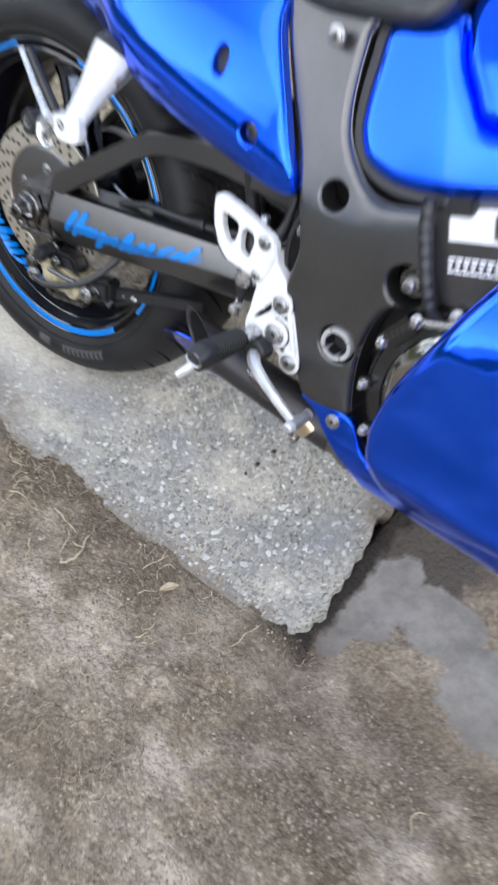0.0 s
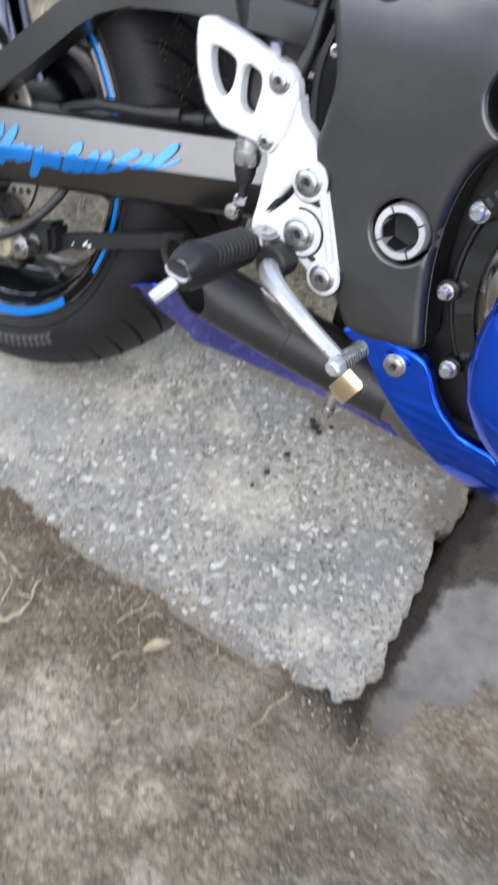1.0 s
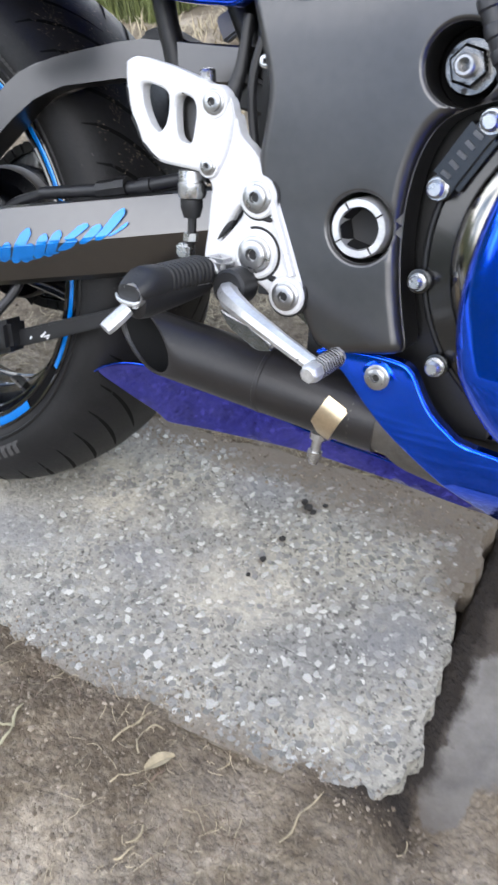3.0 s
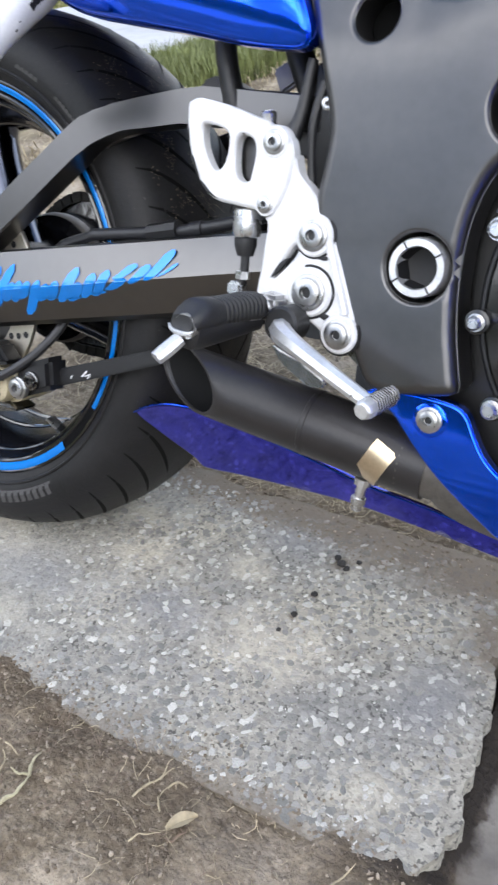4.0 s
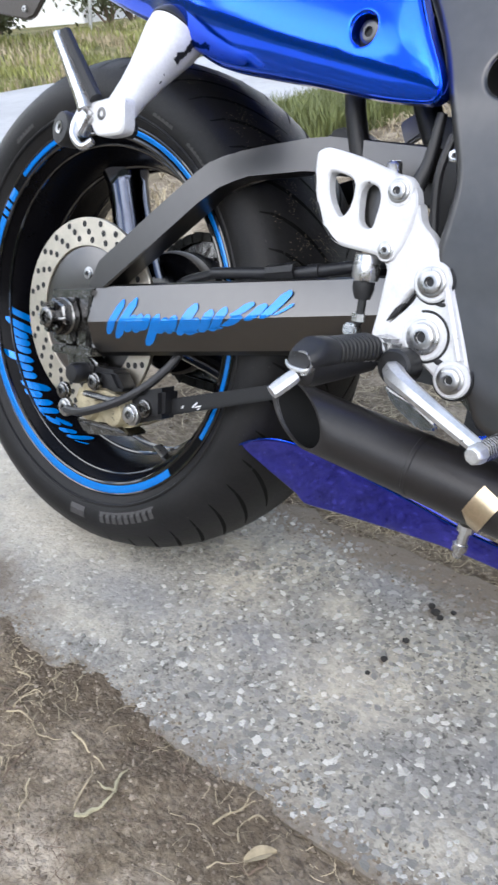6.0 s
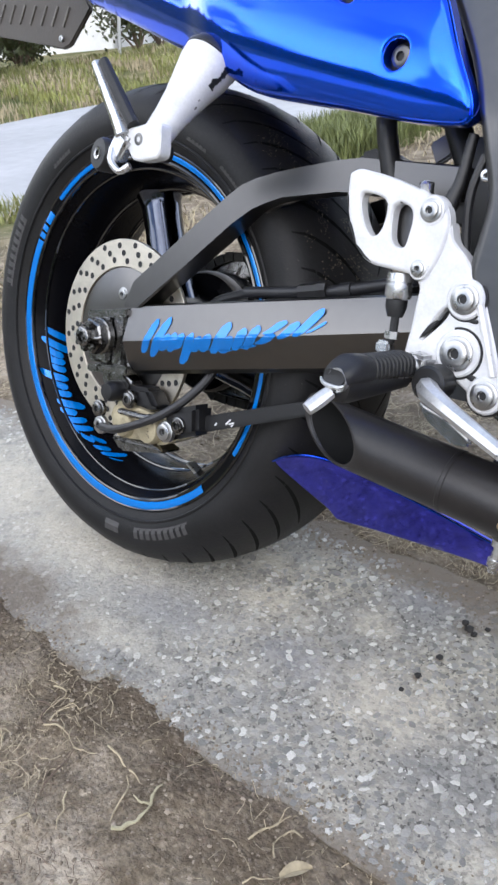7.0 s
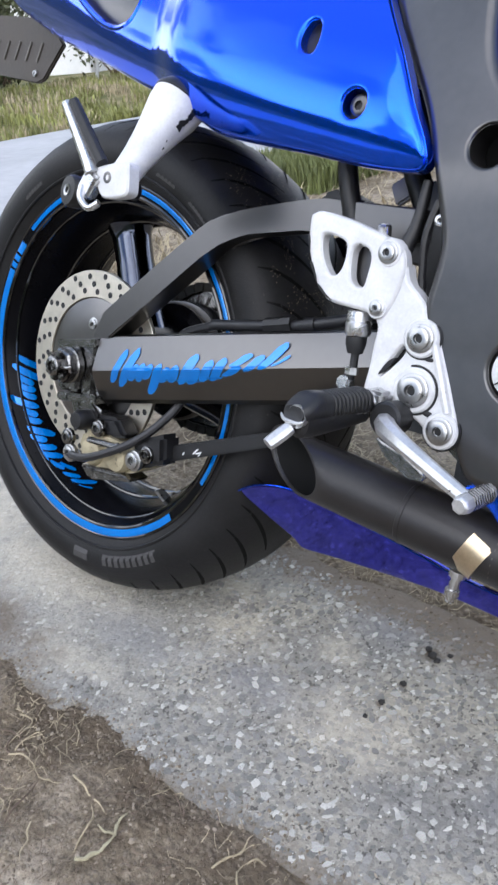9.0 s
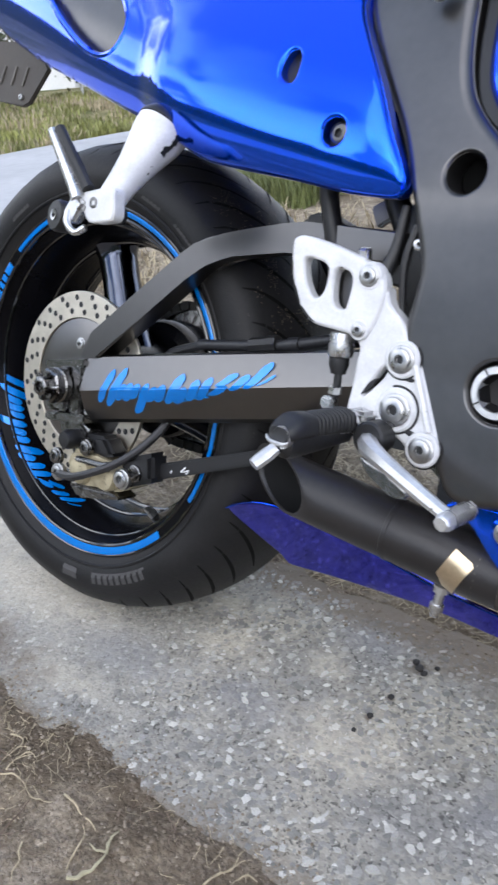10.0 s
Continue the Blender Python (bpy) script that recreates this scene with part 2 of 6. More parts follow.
    l.new(sep.outputs["Y"], ahead.inputs["Value"]), l.new(front.outputs["Result"], keep.inputs[0]), l.new(ahead.outputs["Result"], keep.inputs[1])
    dirt = mix(keep.outputs[0], dirt, moist.outputs[0])
    # soil colour darkened further to hold the shadow under the edge
    soil_shade = n.new("ShaderNodeRGB")
    soil_shade.outputs[0].default_value = (0.026, 0.021, 0.017, 1)
    dirt = mix(near.outputs[0], dirt, soil_shade.outputs[0])
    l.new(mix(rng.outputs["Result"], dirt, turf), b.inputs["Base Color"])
    b.inputs["Roughness"].default_value, b.inputs["Specular IOR Level"].default_value = 0.9, 0.2
    bn, bu = n.new("ShaderNodeTexNoise"), n.new("ShaderNodeBump")
    bn.inputs["Scale"].default_value, bn.inputs["Detail"].default_value = 110, 9
    bu.inputs["Strength"].default_value, bu.inputs["Distance"].default_value = 1.0, 0.009
    calm = n.new("ShaderNodeMapRange")
    calm.inputs["To Min"].default_value, calm.inputs["To Max"].default_value = 1.0, 0.12
    l.new(puddle, calm.inputs["Value"]), l.new(calm.outputs["Result"], bu.inputs["Strength"])
    l.new(co, bn.inputs["Vector"]), l.new(bn.outputs["Fac"], bu.inputs["Height"]), l.new(bu.outputs["Normal"], b.inputs["Normal"])
    return m


def patches(n, l, co, spots, wobble=0.75, soft=0.35):
    """How much of a point is covered: ellipses (x, y, rx, ry) with a frayed edge."""
    fray, low, total = n.new("ShaderNodeTexNoise"), n.new("ShaderNodeTexNoise"), None
    fray.inputs["Scale"].default_value, fray.inputs["Detail"].default_value, fray.inputs["Roughness"].default_value = 22, 9, 0.72
    l.new(co, fray.inputs["Vector"])
    for x, y, rx, ry in spots:
        m, d, a, r = n.new("ShaderNodeMapping"), n.new("ShaderNodeVectorMath"), n.new("ShaderNodeMath"), n.new("ShaderNodeMapRange")
        m.vector_type, d.operation, a.operation = "TEXTURE", "LENGTH", "MULTIPLY_ADD"
        m.inputs["Location"].default_value, m.inputs["Scale"].default_value = (x, y, 0), (rx, ry, 1)
        a.inputs[1].default_value = wobble * 3
        r.inputs["From Min"].default_value, r.inputs["From Max"].default_value = 1 + wobble * 1.5, 1 + wobble * 1.5 - soft * 2
        l.new(co, m.inputs["Vector"]), l.new(m.outputs["Vector"], d.inputs[0]), l.new(fray.outputs["Fac"], a.inputs[0]), l.new(d.outputs["Value"], a.inputs[2]), l.new(a.outputs[0], r.inputs["Value"])
        if total is None:
            total = r.outputs["Result"]
        else:
            mx = n.new("ShaderNodeMath")
            mx.operation = "MAXIMUM"
            l.new(total, mx.inputs[0]), l.new(r.outputs["Result"], mx.inputs[1])
            total = mx.outputs[0]
    return total


# silt left by a dried puddle, then stains and lightening of the slab: centre and radii
PUDDLE = [(0.742, -0.165, 0.052, 0.095), (0.714, -0.262, 0.026, 0.048), (0.83, -0.150, 0.09, 0.058), (0.97, -0.20, 0.11, 0.085), (1.17, -0.22, 0.2, 0.10)]
# dusty rear end, its colour also raised for the open daylight there
PALE_LIGHT = [(-0.22, -0.14, 0.55, 0.40)]
DUST = [(0.43, -0.165, 0.10, 0.06), (0.36, -0.07, 0.05, 0.03), (0.17, -0.04, 0.05, 0.03), (0.06, 0.02, 0.10, 0.05), (0.22, -0.10, 0.07, 0.03), (-0.02, -0.02, 0.16, 0.05), (0.60, -0.27, 0.04, 0.03), (-0.10, -0.16, 0.20, 0.08), (-0.4, -0.12, 0.3, 0.12), (0.10, -0.27, 0.12, 0.03)]
DIRT = [(0.60, 0.045, 0.20, 0.075), (0.45, 0.065, 0.22, 0.06), (0.28, 0.085, 0.16, 0.045), (0.05, 0.085, 0.35, 0.03), (0.45, -0.009, 0.022, 0.016), (0.445, -0.074, 0.008, 0.006), (0.44, -0.114, 0.008, 0.006), (-0.12, -0.29, 0.2, 0.07), (0.66, -0.02, 0.06, 0.09)]
OILY = [(0.38, 0.0, 0.07, 0.035), (0.30, -0.17, 0.10, 0.04), (0.62, -0.15, 0.05, 0.06), (0.10, -0.19, 0.12, 0.05)]


def stained(n, l, co, colour, dust, dirt):
    """Lay painted daylight, dust, trodden earth and dark damp patches over a colour."""
    for spots, tint, most in ((PALE_LIGHT, (0.46, 0.435, 0.375), dust * 1.4), (OILY, (0.20, 0.20, 0.205), 0.5), (DUST, (0.54, 0.49, 0.39), dust), (DIRT, (0.135, 0.108, 0.08), dirt)):
        f, k, x = patches(n, l, co, spots), n.new("ShaderNodeMath"), n.new("ShaderNodeMix")
        k.operation, x.data_type = "MULTIPLY", "RGBA"
        k.inputs[1].default_value = most
        x.inputs["B"].default_value = (*tint, 1)
        l.new(f, k.inputs[0]), l.new(k.outputs[0], x.inputs["Factor"]), l.new(colour, x.inputs["A"])
        colour = x.outputs["Result"]
    return colour


def slab_material():
    """Grey cement paste between exposed stones, with rusty and pale stains."""
    m = bpy.data.materials.new("exposed_aggregate_concrete")
    m.use_nodes = True
    n, l = m.node_tree.nodes, m.node_tree.links
    b = n["Principled BSDF"]
    co = n.new("ShaderNodeTexCoord").outputs["Object"]
    v, r = n.new("ShaderNodeTexVoronoi"), n.new("ShaderNodeValToRGB")
    v.inputs["Scale"].default_value = 210
    l.new(co, v.inputs["Vector"]), l.new(v.outputs["Color"], r.inputs["Fac"])
    for e, (p, c) in zip(r.color_ramp.elements, [(0.2, 0.24), (0.9, 0.37)]):
        e.position, e.color = p, (c * 0.92, c * 0.885, c * 0.79, 1)
    s, sr, mx = n.new("ShaderNodeTexNoise"), n.new("ShaderNodeValToRGB"), n.new("ShaderNodeMix")
    s.inputs["Scale"].default_value, s.inputs["Detail"].default_value = 6, 8
    for e, (p, c) in zip(sr.color_ramp.elements, [(0.33, (0.70, 0.71, 0.73)), (0.68, (1.22, 1.17, 1.06))]):
        e.position, e.color = p, (*c, 1)
    mx.data_type, mx.blend_type = "RGBA", "MULTIPLY"
    mx.inputs["Factor"].default_value = 1
    l.new(co, s.inputs["Vector"]), l.new(s.outputs["Fac"], sr.inputs["Fac"])
    l.new(r.outputs["Color"], mx.inputs["A"]), l.new(sr.outputs["Color"], mx.inputs["B"])
    # small dark pits, then earth trodden in along both long edges
    pit, pr, pm = n.new("ShaderNodeTexNoise"), n.new("ShaderNodeValToRGB"), n.new("ShaderNodeMix")
    pit.inputs["Scale"].default_value, pit.inputs["Detail"].default_value = 190, 4
    for e, (p, c) in zip(pr.color_ramp.elements, [(0.57, 0.0), (0.64, 0.85)]):
        e.position, e.color = p, (c, c, c, 1)
    pm.data_type = "RGBA"
    pm.inputs["B"].default_value = (0.06, 0.056, 0.05, 1)
    l.new(co, pit.inputs["Vector"]), l.new(pit.outputs["Fac"], pr.inputs["Fac"]), l.new(pr.outputs["Color"], pm.inputs["Factor"]), l.new(mx.outputs["Result"], pm.inputs["A"])
    sp, wide, front, back, top, dm = n.new("ShaderNodeSeparateXYZ"), n.new("ShaderNodeTexNoise"), n.new("ShaderNodeMapRange"), n.new("ShaderNodeMapRange"), n.new("ShaderNodeMath"), n.new("ShaderNodeMix")
    wob = n.new("ShaderNodeMath")
    wide.inputs["Scale"].default_value, wide.inputs["Detail"].default_value, wide.inputs["Roughness"].default_value = 17, 8, 0.7
    wob.operation, top.operation = "MULTIPLY_ADD", "MAXIMUM"
    wob.inputs[1].default_value = 0.16
    l.new(co, sp.inputs[0]), l.new(co, wide.inputs["Vector"]), l.new(wide.outputs["Fac"], wob.inputs[0]), l.new(sp.outputs["Y"], wob.inputs[2])
    front.inputs["From Min"].default_value, front.inputs["From Max"].default_value, front.inputs["To Max"].default_value = -0.225, -0.262, 0.85
    back.inputs["From Min"].default_value, back.inputs["From Max"].default_value, back.inputs["To Max"].default_value = 0.085, 0.125, 0.9
    l.new(wob.outputs[0], front.inputs["Value"]), l.new(wob.outputs[0], back.inputs["Value"])
    l.new(front.outputs["Result"], top.inputs[0]), l.new(back.outputs["Result"], top.inputs[1])
    dm.data_type = "RGBA"
    dm.inputs["B"].default_value = (0.17, 0.14, 0.105, 1)
    l.new(top.outputs[0], dm.inputs["Factor"]), l.new(stained(n, l, co, pm.outputs["Result"], 0.40, 0.9), dm.inputs["A"]), l.new(dm.outputs["Result"], b.inputs["Base Color"])
    b.inputs["Roughness"].default_value = 0.85
    bn, bu = n.new("ShaderNodeTexNoise"), n.new("ShaderNodeBump")
    bn.inputs["Scale"].default_value, bn.inputs["Detail"].default_value = 160, 6
    bu.inputs["Strength"].default_value, bu.inputs["Distance"].default_value = 0.9, 0.003
    l.new(co, bn.inputs["Vector"]), l.new(bn.outputs["Fac"], bu.inputs["Height"]), l.new(bu.outputs["Normal"], b.inputs["Normal"])
    return m


def stone_material(name, low, high, worn=False):
    """Pebbles whose tone changes from stone to stone."""
    m = bpy.data.materials.new(name)
    m.use_nodes = True
    n, l = m.node_tree.nodes, m.node_tree.links
    b, g, r = n["Principled BSDF"], n.new("ShaderNodeNewGeometry"), n.new("ShaderNodeValToRGB")
    mid = [a * 0.68 + c * 0.32 for a, c in zip(low, high)]
    r.color_ramp.elements.new(0.8)
    for e, (p, c) in zip(r.color_ramp.elements, [(0.0, low), (0.78, mid), (1.0, high)]):
        e.position, e.color = p, (*c, 1)
    co = n.new("ShaderNodeTexCoord").outputs["Object"]
    l.new(g.outputs["Random Per Island"], r.inputs["Fac"])
    l.new(stained(n, l, co, r.outputs["Color"], 0.30, 0.8) if worn else r.outputs["Color"], b.inputs["Base Color"])
    b.inputs["Roughness"].default_value = 0.8
    t, u = n.new("ShaderNodeTexNoise"), n.new("ShaderNodeBump")
    t.inputs["Scale"].default_value, t.inputs["Detail"].default_value = 350, 5
    u.inputs["Strength"].default_value, u.inputs["Distance"].default_value = 0.7, 0.002
    l.new(n.new("ShaderNodeTexCoord").outputs["Object"], t.inputs["Vector"]), l.new(t.outputs["Fac"], u.inputs["Height"]), l.new(u.outputs["Normal"], b.inputs["Normal"])
    return m


EARTH, SLAB = ground_material(), slab_material()
STONE = stone_material("slab_pebbles", (0.15, 0.146, 0.132), (0.56, 0.54, 0.485), True)
CLOD = stone_material("earth_crumbs", (0.125, 0.096, 0.066), (0.36, 0.30, 0.225))


# ---- builders ----
def part(name, bm, mat, parent=None, label="", smooth=35):
    """Links a bmesh as one mesh object under a thing or a part."""
    me = bpy.data.meshes.new(name)
    shade = bm.verts.layers.float_vector.get("shade")
    if shade:
        walls = [f for f in bm.faces if not all(v[shade].length > 0.5 for v in f.verts)]
        bmesh.ops.remove_doubles(bm, verts=list({v for f in walls for v in f.verts}), dist=1e-6)
        for f in bm.faces:
            f.normal_update()
            if f.normal.dot(sum((v[shade] for v in f.verts), Vector())) < 0:
                f.normal_flip()
        bm.verts.index_update()
        normals = [v[shade][:] for v in bm.verts]
    else:
        bmesh.ops.recalc_face_normals(bm, faces=bm.faces)
    bm.to_mesh(me)
    bm.free()
    me.materials.append(mat)
    if smooth:
        me.polygons.foreach_set("use_smooth", [True] * len(me.polygons))
        if shade:
            me.normals_split_custom_set_from_vertices(normals)
        else:
            me.set_sharp_from_angle(angle=radians(smooth))
    ob = new(name, me)
    ob.parent = parent
    if label:
        tagged(ob, label)
    return ob


def curve(points, n=5, closed=True):
    """A Catmull-Rom line through the points, n steps between each two."""
    p = [Vector(q) for q in points]
    out, m = [], len(p)
    for i in range(m if closed else m - 1):
        a, b, c, d = (p[(i - 1) % m], p[i], p[(i + 1) % m], p[(i + 2) % m]) if closed else (p[max(i - 1, 0)], p[i], p[i + 1], p[min(i + 2, m - 1)])
        for k in range(n):
            t = k / n
            out.append(0.5 * (2 * b + (c - a) * t + (2 * a - 5 * b + 4 * c - d) * t * t + (3 * b - a - 3 * c + d) * t**3))
    if not closed:
        out.append(p[-1])
    return out


def loop_distance(xz, loops):
    """The distance of each point from the nearest outline."""
    best = np.full(len(xz), 1e9)
    for lp in loops:
        a = np.array([tuple(q) for q in lp])
        b = np.roll(a, -1, 0)
        d = b - a
        w = ((xz[:, None] - a) * d).sum(-1) / np.maximum((d * d).sum(-1), 1e-12)
        q = a + np.clip(w, 0, 1)[..., None] * d
        best = np.minimum(best, np.sqrt(((xz[:, None] - q) ** 2).sum(-1)).min(1))
    return best


def inside(xz, loop):
    """Which points lie within an outline."""
    a = np.array([tuple(q) for q in loop])
    b = np.roll(a, -1, 0)
    x, z = xz[:, 0, None], xz[:, 1, None]
    cross = ((a[:, 1] > z) != (b[:, 1] > z)) & (x < (b[:, 0] - a[:, 0]) * (z - a[:, 1]) / np.where(b[:, 1] == a[:, 1], 1e-12, b[:, 1] - a[:, 1]) + a[:, 0])
    return cross.sum(1) % 2 == 1


def panel(outline, lat, holes=(), r=0.006, step=0.02, thick=0.006, n=4, side=1, hr=None):
    """A shaped shell seen from the side: an outline in x and z, standing out to lat(x, z), with edges rounded by r and turned inwards by thick."""
    loops = [curve(outline, n)] + [curve(h, n) for h in holes]

    def within(p):
        ok = inside(p, loops[0])
        for h in loops[1:]:
            ok &= ~inside(p, h)
        return ok

    radii = [r] + [hr or min(r, 0.003)] * len(holes)

    def depth(p):
        return np.min([loop_distance(p, [lp]) / q for lp, q in zip(loops, radii)], axis=0)

    pts, edges = [], []
    for lp in loops:
        k = len(pts)
        pts += [tuple(q) for q in lp]
        edges += [(k + i, k + (i + 1) % len(lp)) for i in range(len(lp))]
    for w in (0.06, 0.2, 0.42, 0.7, 1.0):
        for lp, q0 in zip(loops, radii):
            a = np.array([tuple(q) for q in lp])
            d = np.roll(a, -1, 0) - np.roll(a, 1, 0)
            nrm = np.stack([-d[:, 1], d[:, 0]], 1) / np.maximum(np.linalg.norm(d, axis=1), 1e-9)[:, None]
            for sg in (1, -1):
                q = a + sg * nrm * q0 * w
                q = q[within(q)]
                if len(q):
                    pts += [tuple(v) for v in q[depth(q) > 0.9 * w]]
    xs, zs = [p[0] for p in loops[0]], [p[1] for p in loops[0]]
    grid = np.array([(x, z) for x in np.arange(min(xs), max(xs), step) for z in np.arange(min(zs), max(zs), step)])
    grid = grid[within(grid)]
    if len(grid):
        pts += [tuple(v) for v in grid[(depth(grid) > 1.05) & (loop_distance(grid, loops) > step * 0.4)]]
    co, _, tris, _, _, _ = delaunay_2d_cdt([Vector(p) for p in pts], edges, [], 0, 1e-6)
    xz = np.array([tuple(v) for v in co])
    keep = within(np.array([xz[list(t)].mean(0) for t in tris]))
    each = [np.minimum(loop_distance(xz, [lp]) / q, 1) for lp, q in zip(loops, radii)]
    drop = np.max([q * (1 - np.sqrt(np.maximum(1 - (1 - e) ** 2, 0))) for e, q in zip(each, radii)], axis=0)

    def height(p):
        e = [np.clip(loop_distance(p, [lp]) / q, 0.02, 1) for lp, q in zip(loops, radii)]
        d = np.max([q * (1 - np.sqrt(np.maximum(1 - (1 - u) ** 2, 0))) for u, q in zip(e, radii)], axis=0)
        return np.array([lat(x, z) for x, z in p.tolist()]) - d

    h = 0.0003
    dx = (height(xz + (h, 0)) - height(xz - (h, 0))) / (2 * h)
    dz = (height(xz + (0, h)) - height(xz - (0, h))) / (2 * h)
    bm = bmesh.new()
    shade = bm.verts.layers.float_vector.new("shade")
    vs = [bm.verts.new((x, -side * (lat(x, z) - k), z)) for (x, z), k in zip(xz.tolist(), drop.tolist())]
    for v, a, b in zip(vs, dx.tolist(), dz.tolist()):
        v[shade] = Vector((-a, -side, -b)).normalized()
    for t, ok in zip(tris, keep):
        if ok:
            bm.faces.new([vs[i] for i in t])
    bmesh.ops.delete(bm, geom=[v for v in bm.verts if not v.link_faces], context="VERTS")
    for e in [e for e in bm.edges if len(e.link_faces) == 1]:
        p, q = (v.co.copy() for v in e.verts)
        back = Vector((0, side * thick, 0))
        bm.faces.new([bm.verts.new(c) for c in (p, q, q + back, p + back)])
    return bm


def frame_of(axis):
    a = Vector(axis).normalized()
    u = a.orthogonal().normalized()
    return a, u, a.cross(u)


def lathe(profile, origin=(0, 0, 0), axis=(0, -1, 0), seg=32, start=0.0, end=360.0, bm=None):
    """Turns (along, radius) points round an axis."""
    bm = bm or bmesh.new()
    a, u, w = frame_of(axis)
    full = abs(end - start) >= 360
    rings = []
    for k in range(seg if full else seg + 1):
        t = radians(start + (end - start) * k / seg)
        d = u * math.cos(t) + w * math.sin(t)
        rings.append([bm.verts.new(Vector(origin) + a * s + d * max(q, 1e-5)) for s, q in profile])
    for k in range(seg):
        p, q = rings[k], rings[(k + 1) % len(rings)]
        for i in range(len(profile) - 1):
            bm.faces.new((p[i], p[i + 1], q[i + 1], q[i]))
    bmesh.ops.remove_doubles(bm, verts=bm.verts, dist=2e-5)
    return bm


def tube(points, radius, seg=10, n=6, bm=None, smooth=True):
    """A round bar along a line; radius is a number or one for each given point."""
    bm = bm or bmesh.new()
    pts = curve(points, n, closed=False) if smooth else [Vector(p) for p in points]
    radii = [radius] * len(points) if isinstance(radius, (int, float)) else list(radius)
    grow = np.interp(np.linspace(0, len(points) - 1, len(pts)), range(len(points)), radii)
    u, rings = None, []
    for i, p in enumerate(pts):
        d = (pts[min(i + 1, len(pts) - 1)] - pts[max(i - 1, 0)]).normalized()
        u = d.orthogonal().normalized() if u is None else (u - d * u.dot(d)).normalized()
        w = d.cross(u)
        rings.append([bm.verts.new(p + (u * math.cos(2 * math.pi * k / seg) + w * math.sin(2 * math.pi * k / seg)) * grow[i]) for k in range(seg)])
    for a, b in zip(rings, rings[1:]):
        for k in range(seg):
            bm.faces.new((a[k], a[(k + 1) % seg], b[(k + 1) % seg], b[k]))
    bm.faces.new(rings[0][::-1]), bm.faces.new(rings[-1])
    return bm


def prism(outline, y0, y1, bevel=0.002, bm=None):
    """A plate with an outline in x and z between two depths, edges bevelled."""
    bm = bm or bmesh.new()
    a = [bm.verts.new((x, y0, z)) for x, z in outline]
    b = [bm.verts.new((x, y1, z)) for x, z in outline]
    made = [bm.faces.new(a), bm.faces.new(b[::-1])]
    made += [bm.faces.new((a[i], b[i], b[(i + 1) % len(a)], a[(i + 1) % len(a)])) for i in range(len(a))]
    if bevel:
        es = {e for f in made for e in f.edges}
        bmesh.ops.bevel(bm, geom=list(es), offset=bevel, segments=2, affect="EDGES", clamp_overlap=True)
    return bm


def arc_ring(profile, a0, a1, seg):
    """Part of a ring about the wheel's axle; profile points are out to the right and radius, angles from forwards upwards."""
    bm, rings = bmesh.new(), []
    for k in range(seg + 1):
        a = radians(a0 + (a1 - a0) * k / seg)
        rings.append([bm.verts.new((q * math.cos(a), -s, q * math.sin(a))) for s, q in profile])
    for p, q in zip(rings, rings[1:]):
        for i in range(len(profile) - 1):
            bm.faces.new((p[i], p[i + 1], q[i + 1], q[i]))
    return bm


def block(centre, size, bevel=0.003, turn=(0, 0, 0), bm=None):
    bm = bm or bmesh.new()
    made = bmesh.ops.create_cube(bm, size=1, matrix=pose(*centre, *turn) @ Matrix.Diagonal((*size, 1)))["verts"]
    if bevel:
        es = {e for v in made for e in v.link_edges}
        bmesh.ops.bevel(bm, geom=list(es), offset=bevel, segments=2, affect="EDGES", clamp_overlap=True)
    return bm


def at(x, lat, z):
    """A place on the machine: forwards, out to its right, up."""
    return Vector((x, -lat, z))


def bolt(parent, place, radius, axis=(0, -1, 0), mat=None, height=None, washer=True, name="bolt"):
    """A socket-head bolt on a washer, seen from its head."""
    h = height or radius * 0.55
    prof = [(-0.004, radius * 1.3), (radius * 0.12, radius * 1.3), (radius * 0.18, radius * 1.2)] if washer else [(-0.004, radius)]
    prof += [(radius * 0.18, radius), (h * 0.85, radius), (h, radius * 0.82), (h, radius * 0.45), (h * 0.35, radius * 0.42), (h * 0.3, 0)]
    ob = part(name, lathe(prof, place, axis, 24), mat or STEEL, parent)
    part("socket", lathe([(h * 0.4, radius * 0.41), (h * 0.42, 0)], place, axis, 6), DARK, ob)
    return ob


def strokes(pieces, y, depth=0.0012):
    """Slanting painted strokes in one flat sheet."""
    bm = bmesh.new()
    for quad in pieces:
        prism(quad, y, y + depth, 0, bm)
    return bm


# a row of leaning brush strokes: start, height in mm, end, height, breadth
BRUSH = [(0.0, -15, 0.085, 25, 0.044), (0.055, -20, 0.165, 26, 0.050), (0.125, -13, 0.178, 7, 0.046), (0.178, -14, 0.22, 8, 0.044), (0.13, -10, 0.225, -11, 0.03), (0.228, -11, 0.268, 7, 0.042),
         (0.24, -29, 0.33, 7, 0.050), (0.328, -15, 0.378, 3, 0.048), (0.385, -15, 0.43, 5, 0.046), (0.335, -12, 0.43, -12, 0.03), (0.445, -17, 0.535, 17, 0.056), (0.50, -17, 0.556, 2, 0.050), (0.47, -14, 0.55, -13, 0.035),
         (0.572, -14, 0.628, 10, 0.048), (0.632, -13, 0.70, 12, 0.048), (0.59, -11, 0.69, -9, 0.03), (0.705, -8, 0.782, 3, 0.056), (0.745, 2, 0.83, 16, 0.050), (0.82, -3, 0.895, 14, 0.048), (0.895, -1, 1.0, 26, 0.048), (0.95, 2, 1.03, 13, 0.020)]


